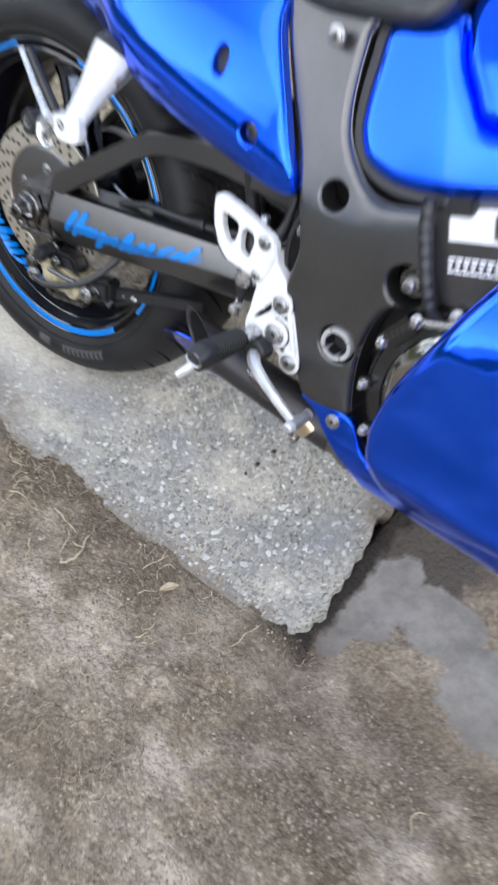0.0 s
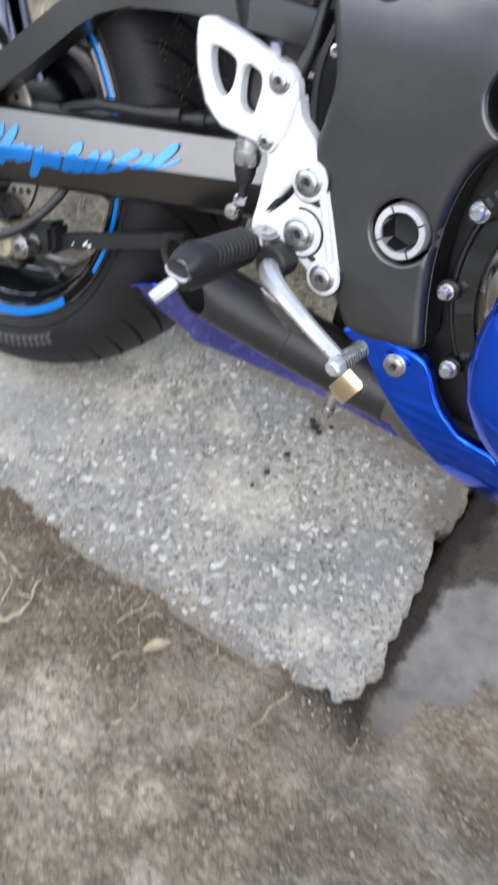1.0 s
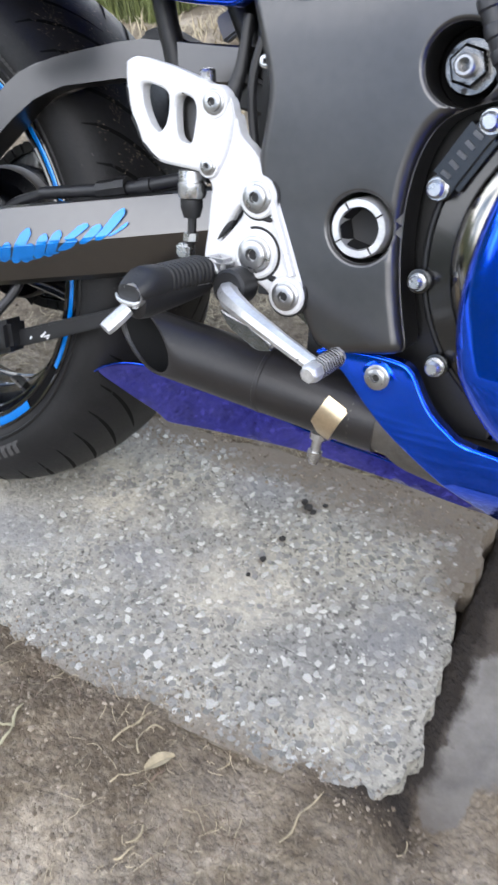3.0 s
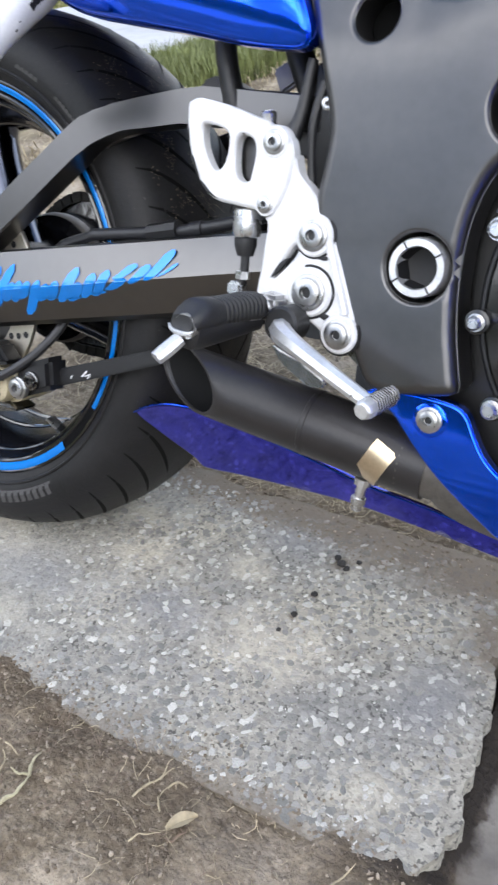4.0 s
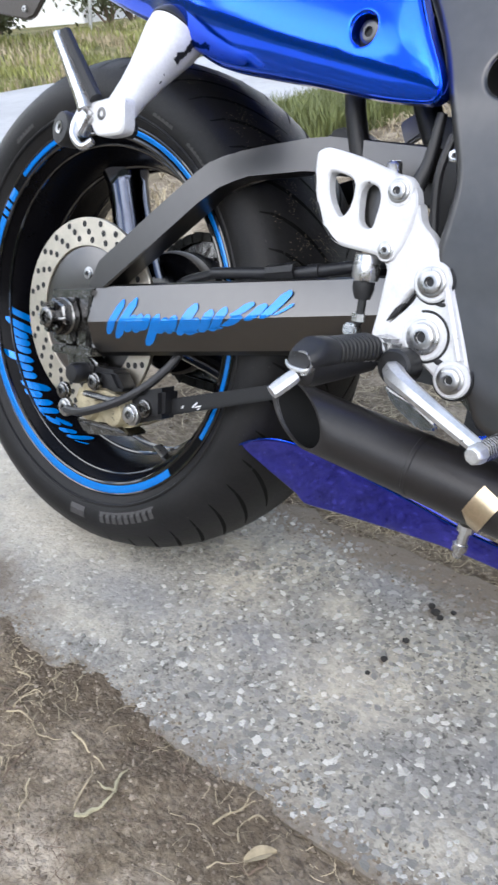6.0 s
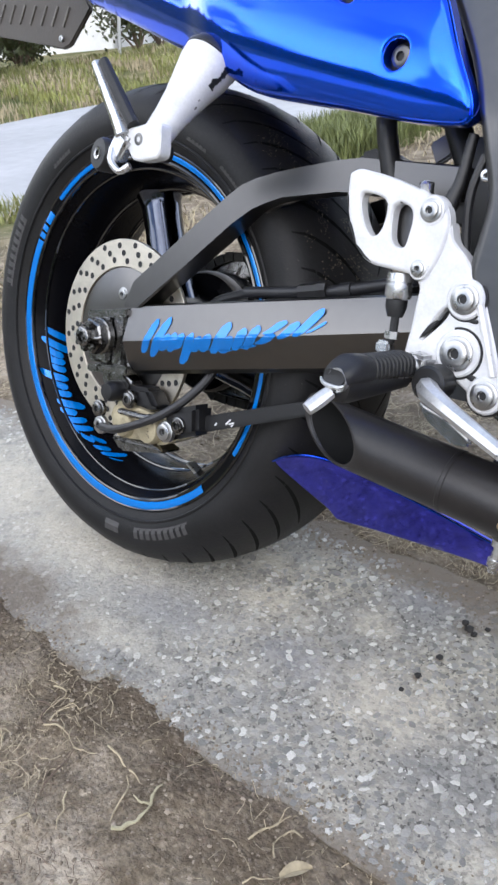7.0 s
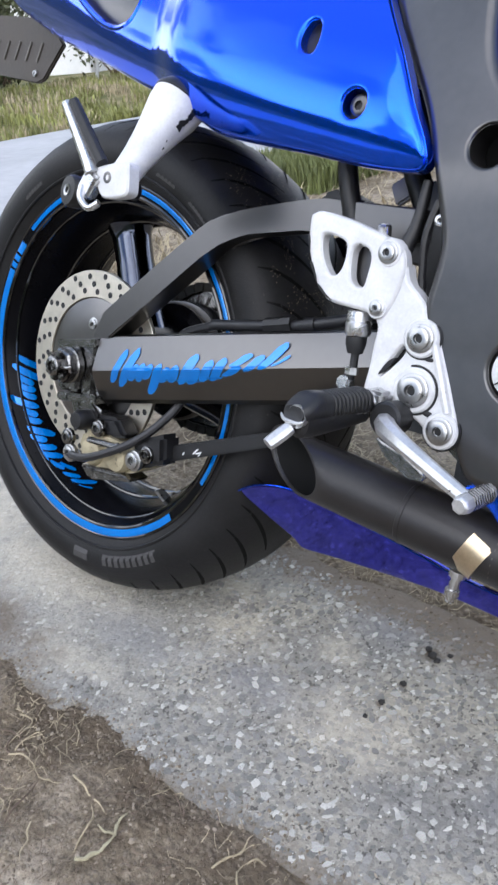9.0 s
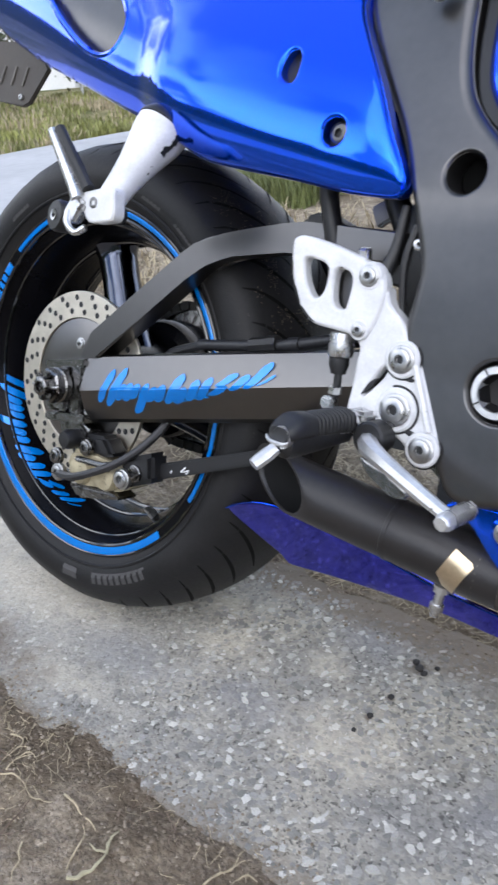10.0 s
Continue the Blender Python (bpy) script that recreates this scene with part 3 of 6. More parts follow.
def brush(stroke, place, fat=0.57, n=16):
    """One brush stroke with tapered, rounded ends, laid on a face by place(u, v)."""
    u0, v0, u1, v1, w = stroke
    bm, rows = bmesh.new(), []
    for k in range(n + 1):
        t = k / n
        bow = 0.008 * math.sin(math.pi * t)
        half = fat * w * min(1.0, 0.45 + 5 * t, 0.30 + 4.5 * (1 - t)) * (0.88 + 0.12 * math.sin(math.pi * t))
        u, v = u0 + (u1 - u0) * t + bow, v0 + (v1 - v0) * t
        rise = 55 * half if abs(v1 - v0) < 6 else 9 * half
        rows.append((bm.verts.new(place(u - half, v + rise)), bm.verts.new(place(u, v)), bm.verts.new(place(u + half, v - rise))))
    for p, q in zip(rows, rows[1:]):
        bm.faces.new((p[0], p[1], q[1], q[0]))
        bm.faces.new((p[1], p[2], q[2], q[1]))
    return bm


# ---- ground, road, distance ----
def spread(lo, hi, step, reach):
    """Grid lines: even from lo to hi, then ever wider out to reach."""
    mid = list(np.arange(lo, hi + step / 2, step))
    out, k = [], step
    while (out[-1] if out else hi) < reach:
        k *= 1.28
        out.append((out[-1] if out else hi) + k)
    back, k = [], step
    while (back[-1] if back else lo) > -reach:
        k *= 1.28
        back.append((back[-1] if back else lo) - k)
    return back[::-1] + mid + out


SLAB_BACK, SLAB_FRONT, SLAB_END = 0.075, -0.335, 0.675


def ground_height(x, y):
    near = max(0.0, 1 - math.hypot(x - 0.3, y) / 6)
    rough = (noise.noise((x * 3, y * 3, 0)) * 0.012 + noise.noise((x * 13, y * 13, 4)) * 0.009 + noise.noise((x * 27, y * 27, 6)) * 0.0055 + noise.noise((x * 55, y * 55, 9)) * 0.0045) * (0.25 + 0.75 * near)
    lap = SLAB_FRONT + 0.024 + 0.045 * noise.noise((x * 7, 2.0, 0)) + 0.015 * noise.noise((x * 31, 5.0, 0))
    front = 0.006 + rough + 0.012 * min(1, max(0, (SLAB_FRONT - y) / 0.3))
    behind = -0.012 + rough
    right = -0.035 + rough * 0.6
    z = front if y < lap else behind
    if x > SLAB_END - 0.01:
        w = min(1, max(0, (x - SLAB_END + 0.01) / 0.03)) * min(1, max(0, (y + 0.52) / 0.2))
        z = z * (1 - w) + right * w
    elif y >= lap - 0.03 and y < SLAB_BACK - 0.02 and x > -1.7:
        z = front - 0.30 * max(0, y - lap + 0.03) if y < lap + 0.04 else -0.05
    if -6.3 < x < -2.3:
        z = min(z, -0.03)
    if x < -6.2:
        z += 0.25 * min(1, (-6.2 - x) / 2.5)
    return z


def ground():
    xs, ys = spread(-0.8, 1.3, 0.011, 400), spread(-0.95, 0.5, 0.011, 400)
    verts = [(x, y, ground_height(x, y)) for y in ys for x in xs]
    w = len(xs)
    faces = [(j * w + i, j * w + i + 1, (j + 1) * w + i + 1, (j + 1) * w + i) for j in range(len(ys) - 1) for i in range(w - 1)]
    me = bpy.data.meshes.new("ground")
    me.from_pydata(verts, [], faces)
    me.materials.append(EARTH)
    me.polygons.foreach_set("use_smooth", [True] * len(me.polygons))
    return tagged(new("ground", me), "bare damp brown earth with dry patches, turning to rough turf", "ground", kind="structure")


ground()


def ragged(a, b, n, amp, seed):
    """A broken edge from a to b."""
    a, b = Vector(a[:2]), Vector(b[:2])
    side = Vector((-(b - a).y, (b - a).x)).normalized()
    return [a.lerp(b, k / n) + side * amp * min(1, 6 * min(k, n - k) / n) * (noise.noise((k * 30 / n, seed, 0)) + 0.6 * noise.noise((k * 97 / n, seed, 3)) + 0.22 * noise.noise((k * 310 / n, seed, 7))) for k in range(n)]


def slab():
    edge = ragged((-1.9, SLAB_FRONT - 0.01), (0.60, SLAB_FRONT), 420, 0.011, 1)
    # the broken end, with a bite out of it near the back
    end = [(0.60, SLAB_FRONT), (0.630, SLAB_FRONT + 0.001), (0.652, -0.328), (0.669, -0.315), (0.679, -0.296), (0.685, -0.27), (0.681, -0.20), (0.674, -0.14), (0.668, -0.092), (0.654, -0.072), (0.656, -0.056), (0.668, -0.046), (0.671, -0.018), (0.664, 0.004), (0.668, SLAB_BACK)]
    for k, (p, q) in enumerate(zip(end, end[1:])):
        p, q = Vector(p), Vector(q)
        side = Vector((-(q - p).y, (q - p).x)).normalized()
        m = max(2, int((q - p).length / 0.0022))
        for j in range(m):
            c = p.lerp(q, j / m)
            calm = 1.0 if c.y > -0.28 else 0.45
            edge.append(c + side * calm * (0.0070 * noise.noise((c.x * 55, c.y * 55, 3)) + 0.0028 * noise.noise((c.x * 190, c.y * 190, 8))))
    edge += ragged((0.668, SLAB_BACK), (-1.9, SLAB_BACK - 0.02), 150, 0.02, 7)
    bm = bmesh.new()
    top = [bm.verts.new((p.x, p.y, 0)) for p in edge]
    low = [bm.verts.new((p.x, p.y, -0.08)) for p in edge]
    f = bm.faces.new(top)
    for i in range(len(top)):
        bm.faces.new((top[i], low[i], low[(i + 1) % len(top)], top[(i + 1) % len(top)]))
    bmesh.ops.inset_region(bm, faces=[f], thickness=0.002)
    for v in f.verts:
        v.co.z = 0.003
    bmesh.ops.triangulate(bm, faces=[g for g in bm.faces if len(g.verts) > 4])
    return tagged(part("pavement", bm, SLAB, smooth=0), "old grey exposed-aggregate concrete strip with a broken edge", "pavement", kind="structure")


SLAB_TOP = slab()


def pebbles(name, count, area, size, mat, label, lift=0.3, flat=0.35, avoid=None):
    """Small stones, each a low uneven dome, in one mesh."""
    rng = random.Random(name)
    verts, faces = [], []
    ring = 5
    for _ in range(count):
        x, y = rng.uniform(*area[0]), rng.uniform(*area[1])
        if avoid and avoid(x, y):
            continue
        s, turn, st = size * (0.16 + 0.84 * rng.random() ** 2.6), rng.uniform(0, 6.3), rng.uniform(0.4, 1.0)
        z = area[2](x, y) if callable(area[2]) else area[2]
        b = len(verts)
        for q, h in ((1.0, -0.2 if lift > 0.2 else -0.02), (0.8, lift * 0.75)):
            for k in range(ring):
                t = 2 * math.pi * k / ring
                rr = s * q * rng.uniform(0.6, 1.15)
                px, py = rr * math.cos(t), rr * st * math.sin(t)
                verts.append((x + px * math.cos(turn) - py * math.sin(turn), y + px * math.sin(turn) + py * math.cos(turn), z + s * h * flat * 2))
        verts.append((x, y, z + s * lift * flat * 2))
        for k in range(ring):
            faces.append((b + k, b + (k + 1) % ring, b + ring + (k + 1) % ring, b + ring + k))
            faces.append((b + ring + k, b + ring + (k + 1) % ring, b + 2 * ring))
    me = bpy.data.meshes.new(name)
    me.from_pydata(verts, [], faces)
    me.materials.append(mat)
    return tagged(new(name, me), label, "stones", kind="stuff")


pebbles("aggregate_stones", 19000, ((-0.9, SLAB_END - 0.010), (SLAB_FRONT + 0.006, SLAB_BACK - 0.02), 0.0032), 0.0072, STONE, "pale and dark stones showing in the concrete", lift=0.10, flat=0.4)
pebbles("earth_crumbs", 26000, ((-0.6, 1.15), (-0.85, -0.31), ground_height), 0.0036, CLOD, "crumbs of brown earth and grit", lift=0.6, flat=0.5)
def off_edge(x, y):
    return random.Random(hash((round(x, 4), round(y, 4)))).random() < (y - SLAB_FRONT) / 0.06


pebbles("spilt_grit", 4500, ((-0.7, SLAB_END - 0.02), (SLAB_FRONT - 0.005, SLAB_FRONT + 0.07), 0.0034), 0.0030, CLOD, "earth and grit spilt over the edge of the slab", lift=0.5, flat=0.45, avoid=off_edge)
pebbles("earth_crumbs", 2600, ((-1.6, 1.1), (0.06, 0.9), ground_height), 0.008, CLOD, "crumbs of brown earth and grit", lift=0.6, flat=0.5)

pebbles("trodden_earth", 5000, ((-0.3, SLAB_END - 0.01), (0.005, SLAB_BACK - 0.005), 0.0034), 0.0030, CLOD, "brown earth crumbs trodden over the back of the slab", lift=0.6, flat=0.5, avoid=lambda x, y: random.Random(hash((round(x, 4), round(y, 4)))).random() > (0.55 if x > 0.4 else 0.25) * (y + 0.01) / 0.07)


def drop_stone(x, y, r, seed):
    """One small dark lump lying on the slab."""
    rng, bm = random.Random(seed), bmesh.new()
    bmesh.ops.create_icosphere(bm, subdivisions=2, radius=r)
    for v in bm.verts:
        v.co *= 0.8 + 0.4 * rng.random()
        v.co.z *= 0.55
    ob = tagged(part("dark_lump", bm, SOIL, smooth=60), "small dark lump of tar on the concrete", "lump", "dark lumps on the slab")
    ob.location = (x, y, 0.0032 + r * 0.35)


SOIL = material("tarry_soil", (0.018, 0.016, 0.014), 0.8, vary=0.3, scale=200, bump=0.3, bump_scale=600)
for k, (lx, ly, lr) in enumerate([(0.4465, -0.0725, 0.0042), (0.4405, -0.1110, 0.0040), (0.436, -0.139, 0.0030), (0.452, -0.012, 0.0055), (0.461, -0.017, 0.0042), (0.443, -0.004, 0.0045), (0.470, 0.000, 0.0035)]):
    drop_stone(lx, ly, lr, 300 + k)


def reflected_treeline():
    """An unseen far row of dark trees with an uneven top, added to darken reflections."""
    bm = bmesh.new()
    rows = []
    for k in range(241):
        a = radians(150 + 240 * k / 240)
        h = 5.6 + 4.0 * max(0, noise.noise((k * 0.09, 3, 0)) + 0.25) + 1.1 * noise.noise((k * 0.5, 8, 0)) + 0.6 * noise.noise((k * 1.7, 5, 0))
        rows.append([bm.verts.new(((34 + 2 * b) * math.cos(a), (34 + 2 * b) * math.sin(a), z)) for b, z in ((0, -0.2), (0.1, h * 0.6), (0.6, h), (1.2, -0.2))])
    for p, q in zip(rows, rows[1:]):
        for i in range(3):
            bm.faces.new((p[i], p[i + 1], q[i + 1], q[i]))
    return tagged(part("backdrop", bm, LEAF), "unseen far row of dark green trees, added for reflections", "trees", kind="structure")


reflected_treeline()


def road():
    xs, ys = (-6.05, -5.2, -4.2, -3.3, -2.46), [-60 + 1.5 * k for k in range(160)]
    bm = bmesh.new()
    grid = [[bm.verts.new((x + (0.09 * noise.noise((y * 0.8, x, 0)) + 0.04 * noise.noise((y * 4, x, 2)) if i in (0, 4) else 0), y, 0.02 - 0.035 * abs(i - 2) / 2)) for i, x in enumerate(xs)] for y in ys]
    for a, b in zip(grid, grid[1:]):
        for i in range(4):
            bm.faces.new((a[i], a[i + 1], b[i + 1], b[i]))
    ex = bmesh.ops.extrude_edge_only(bm, edges=[e for e in bm.edges if len(e.link_faces) == 1])["geom"]
    for v in ex:
        if isinstance(v, bmesh.types.BMVert):
            v.co.z -= 0.08
    return tagged(part("road", bm, ASPHALT), "pale worn asphalt lane with cracked edges", "road", kind="structure")


road()


def blades(name, count, area, height, mat, label, seed, lean=0.5, width=0.006, z=0.0, clump=0.0):
    """Grass: thin bent blades in one mesh."""
    rng = random.Random(seed)
    verts, faces = [], []
    for _ in range(count):
        x, y = rng.uniform(*area[0]), rng.uniform(*area[1])
        if clump and noise.noise((x * 1.7, y * 1.7, seed)) < clump * (rng.random() - 0.3):
            continue
        h, t, w = height * rng.uniform(0.35, 1.0), rng.uniform(0, 6.3), width * rng.uniform(0.6, 1.3)
        dx, dy, b = math.cos(t), math.sin(t), len(verts)
        ln, zz = h * lean * rng.uniform(0.2, 1.2), (z(x, y) if callable(z) else z)
        for s, k in ((0, 1), (0.55, 0.75)):
            for sg in (-1, 1):
                verts.append((x + dx * ln * s * s - dy * w * k * sg, y + dy * ln * s * s + dx * w * k * sg, zz + h * s))
        verts.append((x + dx * ln, y + dy * ln, zz + h * (1 - 0.15 * lean)))
        faces += [(b, b + 1, b + 3, b + 2), (b + 2, b + 3, b + 4)]
    me = bpy.data.meshes.new(name)
    me.from_pydata(verts, [], faces)
    me.materials.append(mat)
    return tagged(new(name, me), label, "grass", kind="stuff")


blades("verge_grass", 65000, ((-9.5, -6.1), (2.0, 13.0)), 0.13, GRASS, "rough green grass on the far verge", 3, width=0.009, z=ground_height, clump=0.8)
blades("dead_grass", 16000, ((-9.0, -6.1), (2.0, 13.0)), 0.15, STRAW, "dead yellow grass among the green on the verge", 4, width=0.009, z=ground_height, clump=0.8)
blades("roadside_grass", 14000, ((-2.6, -2.0), (0.4, 5.0)), 0.09, GRASS, "short green grass at the near edge of the road", 5, width=0.005, z=ground_height, clump=1.0)
blades("roadside_straw", 16000, ((-2.3, -0.3), (0.35, 4.2)), 0.10, STRAW, "flattened dry straw on the earth", 6, lean=2.2, width=0.003, z=ground_height, clump=0.9)
blades("grass_tuft", 7000, ((-2.1, -1.45), (2.45, 3.6)), 0.20, TUFT, "dense tuft of green grass behind the wheel", 7, width=0.0035, z=ground_height)


def bush(x, y, size, seed):
    """A bush: bare stems and a ragged crown of many small leaves."""
    rng = random.Random(seed)
    thing = tagged(new("bush"), "dark green scrubby bush on the far verge", "bush", "bushes by the road")
    thing.location = (x, y, ground_height(x, y) - 0.02)
    stems, tips = bmesh.new(), []
    for _ in range(9):
        t, r = rng.uniform(0, 6.3), rng.uniform(0.15, 0.5) * size
        tip = Vector((math.cos(t) * r, math.sin(t) * r, size * rng.uniform(0.5, 1.0)))
        mid = tip * 0.5 + Vector((rng.uniform(-0.1, 0.1), rng.uniform(-0.1, 0.1), 0)) * size
        tube([(0, 0, 0), mid, tip], (0.02, 0.012, 0.004), 5, 4, stems)
        tips += [tip, mid, (tip + mid) / 2]
    part("stem", stems, WOODY, thing)
    verts, faces = [], []
    for _ in range(2600):
        c = rng.choice(tips) + Vector((rng.gauss(0, 1), rng.gauss(0, 1), rng.gauss(0, 0.8))) * 0.15 * size
        if c.z < 0.02:
            continue
        d = Vector((rng.gauss(0, 1), rng.gauss(0, 1), rng.gauss(0, 1))).normalized()
        u, s, b = d.orthogonal().normalized(), 0.028 * rng.uniform(0.6, 1.4), len(verts)
        verts += [tuple(c - d * s * 1.6), tuple(c + u * s * 0.7), tuple(c + d * s * 1.6), tuple(c - u * s * 0.7)]
        faces.append((b, b + 1, b + 2, b + 3))
    me = bpy.data.meshes.new("crown")
    me.from_pydata(verts, [], faces)
    me.materials.append(LEAF)
    new("crown", me).parent = thing


for k, (bx, by, bs) in enumerate([(-8.6, 3.8, 1.0), (-9.0, 5.0, 1.25), (-9.9, 6.5, 1.4), (-9.6, 5.8, 1.5), (-10.4, 7.0, 0.8), (-8.9, 4.4, 0.8), (-10.2, 9.6, 1.9), (-9.9, 8.8, 1.3), (-10.6, 11.0, 2.2), (-11.2, 12.6, 2.4), (-8.2, 2.8, 0.8)]):
    bush(bx, by, bs, k)


def house():
    thing = tagged(new("house"), "small white rendered house beyond the road", "house")
    thing.location = (-15.2, 11.6, 0.2)
    thing.rotation_euler = (0, 0, radians(12))
    part("wall", block((0, 0, 1.4), (4.0, 2.3, 2.8), 0.02), PLASTER, thing)
    part("roof", prism([(-2.3, 2.75), (2.3, 2.75), (0.1, 4.1), (-0.1, 4.1)], -1.5, 1.5, 0.02), ROOF, thing)
    part("downpipe", tube([(2.05, -1.0, 0), (2.05, -1.0, 2.7)], 0.05, 8, 2), POLE, thing)


house()
pole = tagged(new("leaning_pole"), "thin grey metal stay leaning in the verge", "pole")
pole.location = (-8.9, 7.5, 0.2)
part("shaft", tube([(0, 0, -0.1), (0.05, 0.42, 2.2)], 0.025, 8, 2), POLE, pole)


def twigs():
    """Loose stalks and roots lying on the earth."""
    rng = random.Random(11)
    for k in range(34):
        x, y = (rng.uniform(-0.5, 1.0), rng.uniform(-0.75, -0.37)) if k % 3 else (rng.uniform(-0.2, 0.5), rng.uniform(-0.55, -0.37))
        t, ln = rng.uniform(0, 6.3), rng.uniform(0.02, 0.06)
        bend = rng.uniform(-2.2, 2.2)
        pts = []
        for s in range(5):
            pts.append((x, y, ground_height(x, y) + 0.0015 + 0.003 * rng.random()))
            x, y, t = x + math.cos(t) * ln / 4, y + math.sin(t) * ln / 4, t + bend / 4 + rng.uniform(-0.8, 0.8)
        ob = part("stalk", tube(pts, (0.0008, 0.0011, 0.0010, 0.0008, 0.0003), 5, 3), STRAW if rng.random() < 0.6 else WOODY)
        tagged(ob, "dry bent stalk lying on the bare earth", "stalk", "stalks on the earth")


twigs()


def fibres(name, count, area, mat, label, seed, big=1.0):
    """Fine dead roots matted into the earth, as thin bent ribbons in one mesh."""
    rng = random.Random(seed)
    verts, faces = [], []
    for _ in range(count):
        x, y = rng.uniform(*area[0]), rng.uniform(*area[1])
        if noise.noise((x * 5, y * 5, seed)) < 0.05 + 0.3 * (rng.random() - 0.5):
            continue
        t, ln, w = rng.uniform(0, 6.3), big * rng.uniform(0.006, 0.028), big * rng.uniform(0.00015, 0.0004)
        bend, b = rng.uniform(-1.5, 1.5), len(verts)
        z0 = ground_height(x, y)
        for k in range(4):
            z = z0 + 0.001 + 0.004 * rng.random()
            verts += [(x - math.sin(t) * w, y + math.cos(t) * w, z), (x + math.sin(t) * w, y - math.cos(t) * w, z + 0.0003)]
            x, y, t = x + math.cos(t) * ln / 3, y + math.sin(t) * ln / 3, t + bend / 3 + rng.uniform(-0.5, 0.5)
        faces += [(b + 2 * k, b + 2 * k + 1, b + 2 * k + 3, b + 2 * k + 2) for k in range(3)]
    me = bpy.data.meshes.new(name)
    me.from_pydata(verts, [], faces)
    me.materials.append(mat)
    return tagged(new(name, me), label, "roots", kind="stuff")


fibres("pale_roots", 2600, ((-0.6, 0.75), (-0.85, -0.32)), STRAW, "matted pale dead roots on the earth", 21)
fibres("dark_roots", 6000, ((-0.6, 1.1), (-0.85, -0.32)), WOODY, "matted dark roots on the earth", 22)
fibres("pale_roots", 16000, ((-1.0, 0.7), (0.08, 0.8)), STRAW, "matted pale dead roots on the earth", 23)
fibres("pale_roots", 900, ((-0.3, 0.25), (-0.52, -0.32)), STRAW, "matted pale dead roots on the earth", 25, 1.1)
fibres("straw_litter", 7000, ((-1.2, 0.6), (0.10, 0.9)), STRAW, "dry straw lying on the earth behind the wheel", 24, 2.4)


def stalk(a, b, bow, r, mat, label, seed):
    """One dead stalk or root from a to b on the earth, bowed and uneven."""
    rng, a, b = random.Random(seed), Vector(a), Vector(b)
    side, pts, n = Vector((-(b - a).y, (b - a).x)), [], 7
    for k in range(n):
        p = a.lerp(b, k / (n - 1)) + side * (bow * math.sin(math.pi * k / (n - 1)) + 0.022 * rng.uniform(-1, 1))
        pts.append((p.x, p.y, ground_height(p.x, p.y) + r + 0.003 * rng.random()))
    tagged(part("stalk", tube(pts, [r * rng.uniform(0.7, 1.1) * (1 - 0.6 * (k / (n - 1)) ** 2) for k in range(n)], 6, 3), mat), label, "stalk", "stalks on the earth")


GREENISH = material("pale_green_stalk", (0.36, 0.325, 0.21), 0.85, vary=0.3, scale=60)
for k, (ax_, ay_, bx_, by_, bow, r) in enumerate([(0.319, -0.457, 0.326, -0.415, -0.15, 0.0024), (0.326, -0.415, 0.317, -0.390, 0.1, 0.0020), (0.326, -0.413, 0.304, -0.418, 0.1, 0.0016)]):
    stalk((ax_, ay_), (bx_, by_), bow, r, GREENISH, "pale green broken stalk lying on the earth", 40 + k)
for k, (ax_, ay_, bx_, by_, bow, r) in enumerate([(0.234, -0.392, 0.267, -0.397, 0.02, 0.0016), (0.274, -0.398, 0.298, -0.403, 0.05, 0.0011), (0.423, -0.382, 0.442, -0.334, 0.05, 0.0012), (0.426, -0.368, 0.429, -0.330, -0.1, 0.0010), (0.452, -0.380, 0.444, -0.358, 0.2, 0.0012), (0.444, -0.358, 0.461, -0.349, 0.25, 0.0012), (0.150, -0.415, 0.201, -0.414, 0.12, 0.0012), (0.201, -0.414, 0.227, -0.403, -0.1, 0.0011), (0.154, -0.409, 0.148, -0.378, 0.1, 0.0010), (0.172, -0.341, 0.200, -0.362, 0.1, 0.0010), (0.103, -0.370, 0.133, -0.391, 0.4, 0.0012), (0.445, -0.416, 0.465, -0.396, 0.1, 0.0009)]):
    stalk((ax_, ay_), (bx_, by_), bow, r, STRAW, "dry bent stalk lying on the bare earth", 60 + k)


def dry_leaf(x, y, turn):
    """A curled dead leaf with a midrib."""
    bm, n, rows = bmesh.new(), 8, []
    for i in range(n + 1):
        u = i / n
        w = 0.008 * math.sin(math.pi * min(1, u * 0.94 + 0.04)) ** 0.8
        rows.append([bm.verts.new(((u - 0.5) * 0.030, w * v * 0.85, 0.004 * abs(v) + 0.004 * math.sin(3 * u) + 0.0006)) for v in (-1, -0.5, 0, 0.5, 1)])
    for p, q in zip(rows, rows[1:]):
        for j in range(4):
            bm.faces.new((p[j], q[j], q[j + 1], p[j + 1]))
    ob = tagged(part("leaf", bm, STRAW), "small curled dry leaf lying on the earth", "leaf")
    ob.matrix_world = pose(x, y, ground_height(x, y) + 0.002, 0, 0, turn)


dry_leaf(0.477, -0.380, 52)


# ---- the motorcycle ----
LEAN, HUB = 18.2, 0.2994
bike = tagged(new("motorcycle"), "blue sports motorcycle leaning on its stand, seen by its rear wheel", "motorcycle")
bike.matrix_world = pose(0, 0, HUB, -LEAN)


def both(name, make, mat, label=""):
    """The same shell on both flanks."""
    ob = part(name, make(1), mat, bike, label)
    part(name, make(-1), mat, bike, label)
    return ob


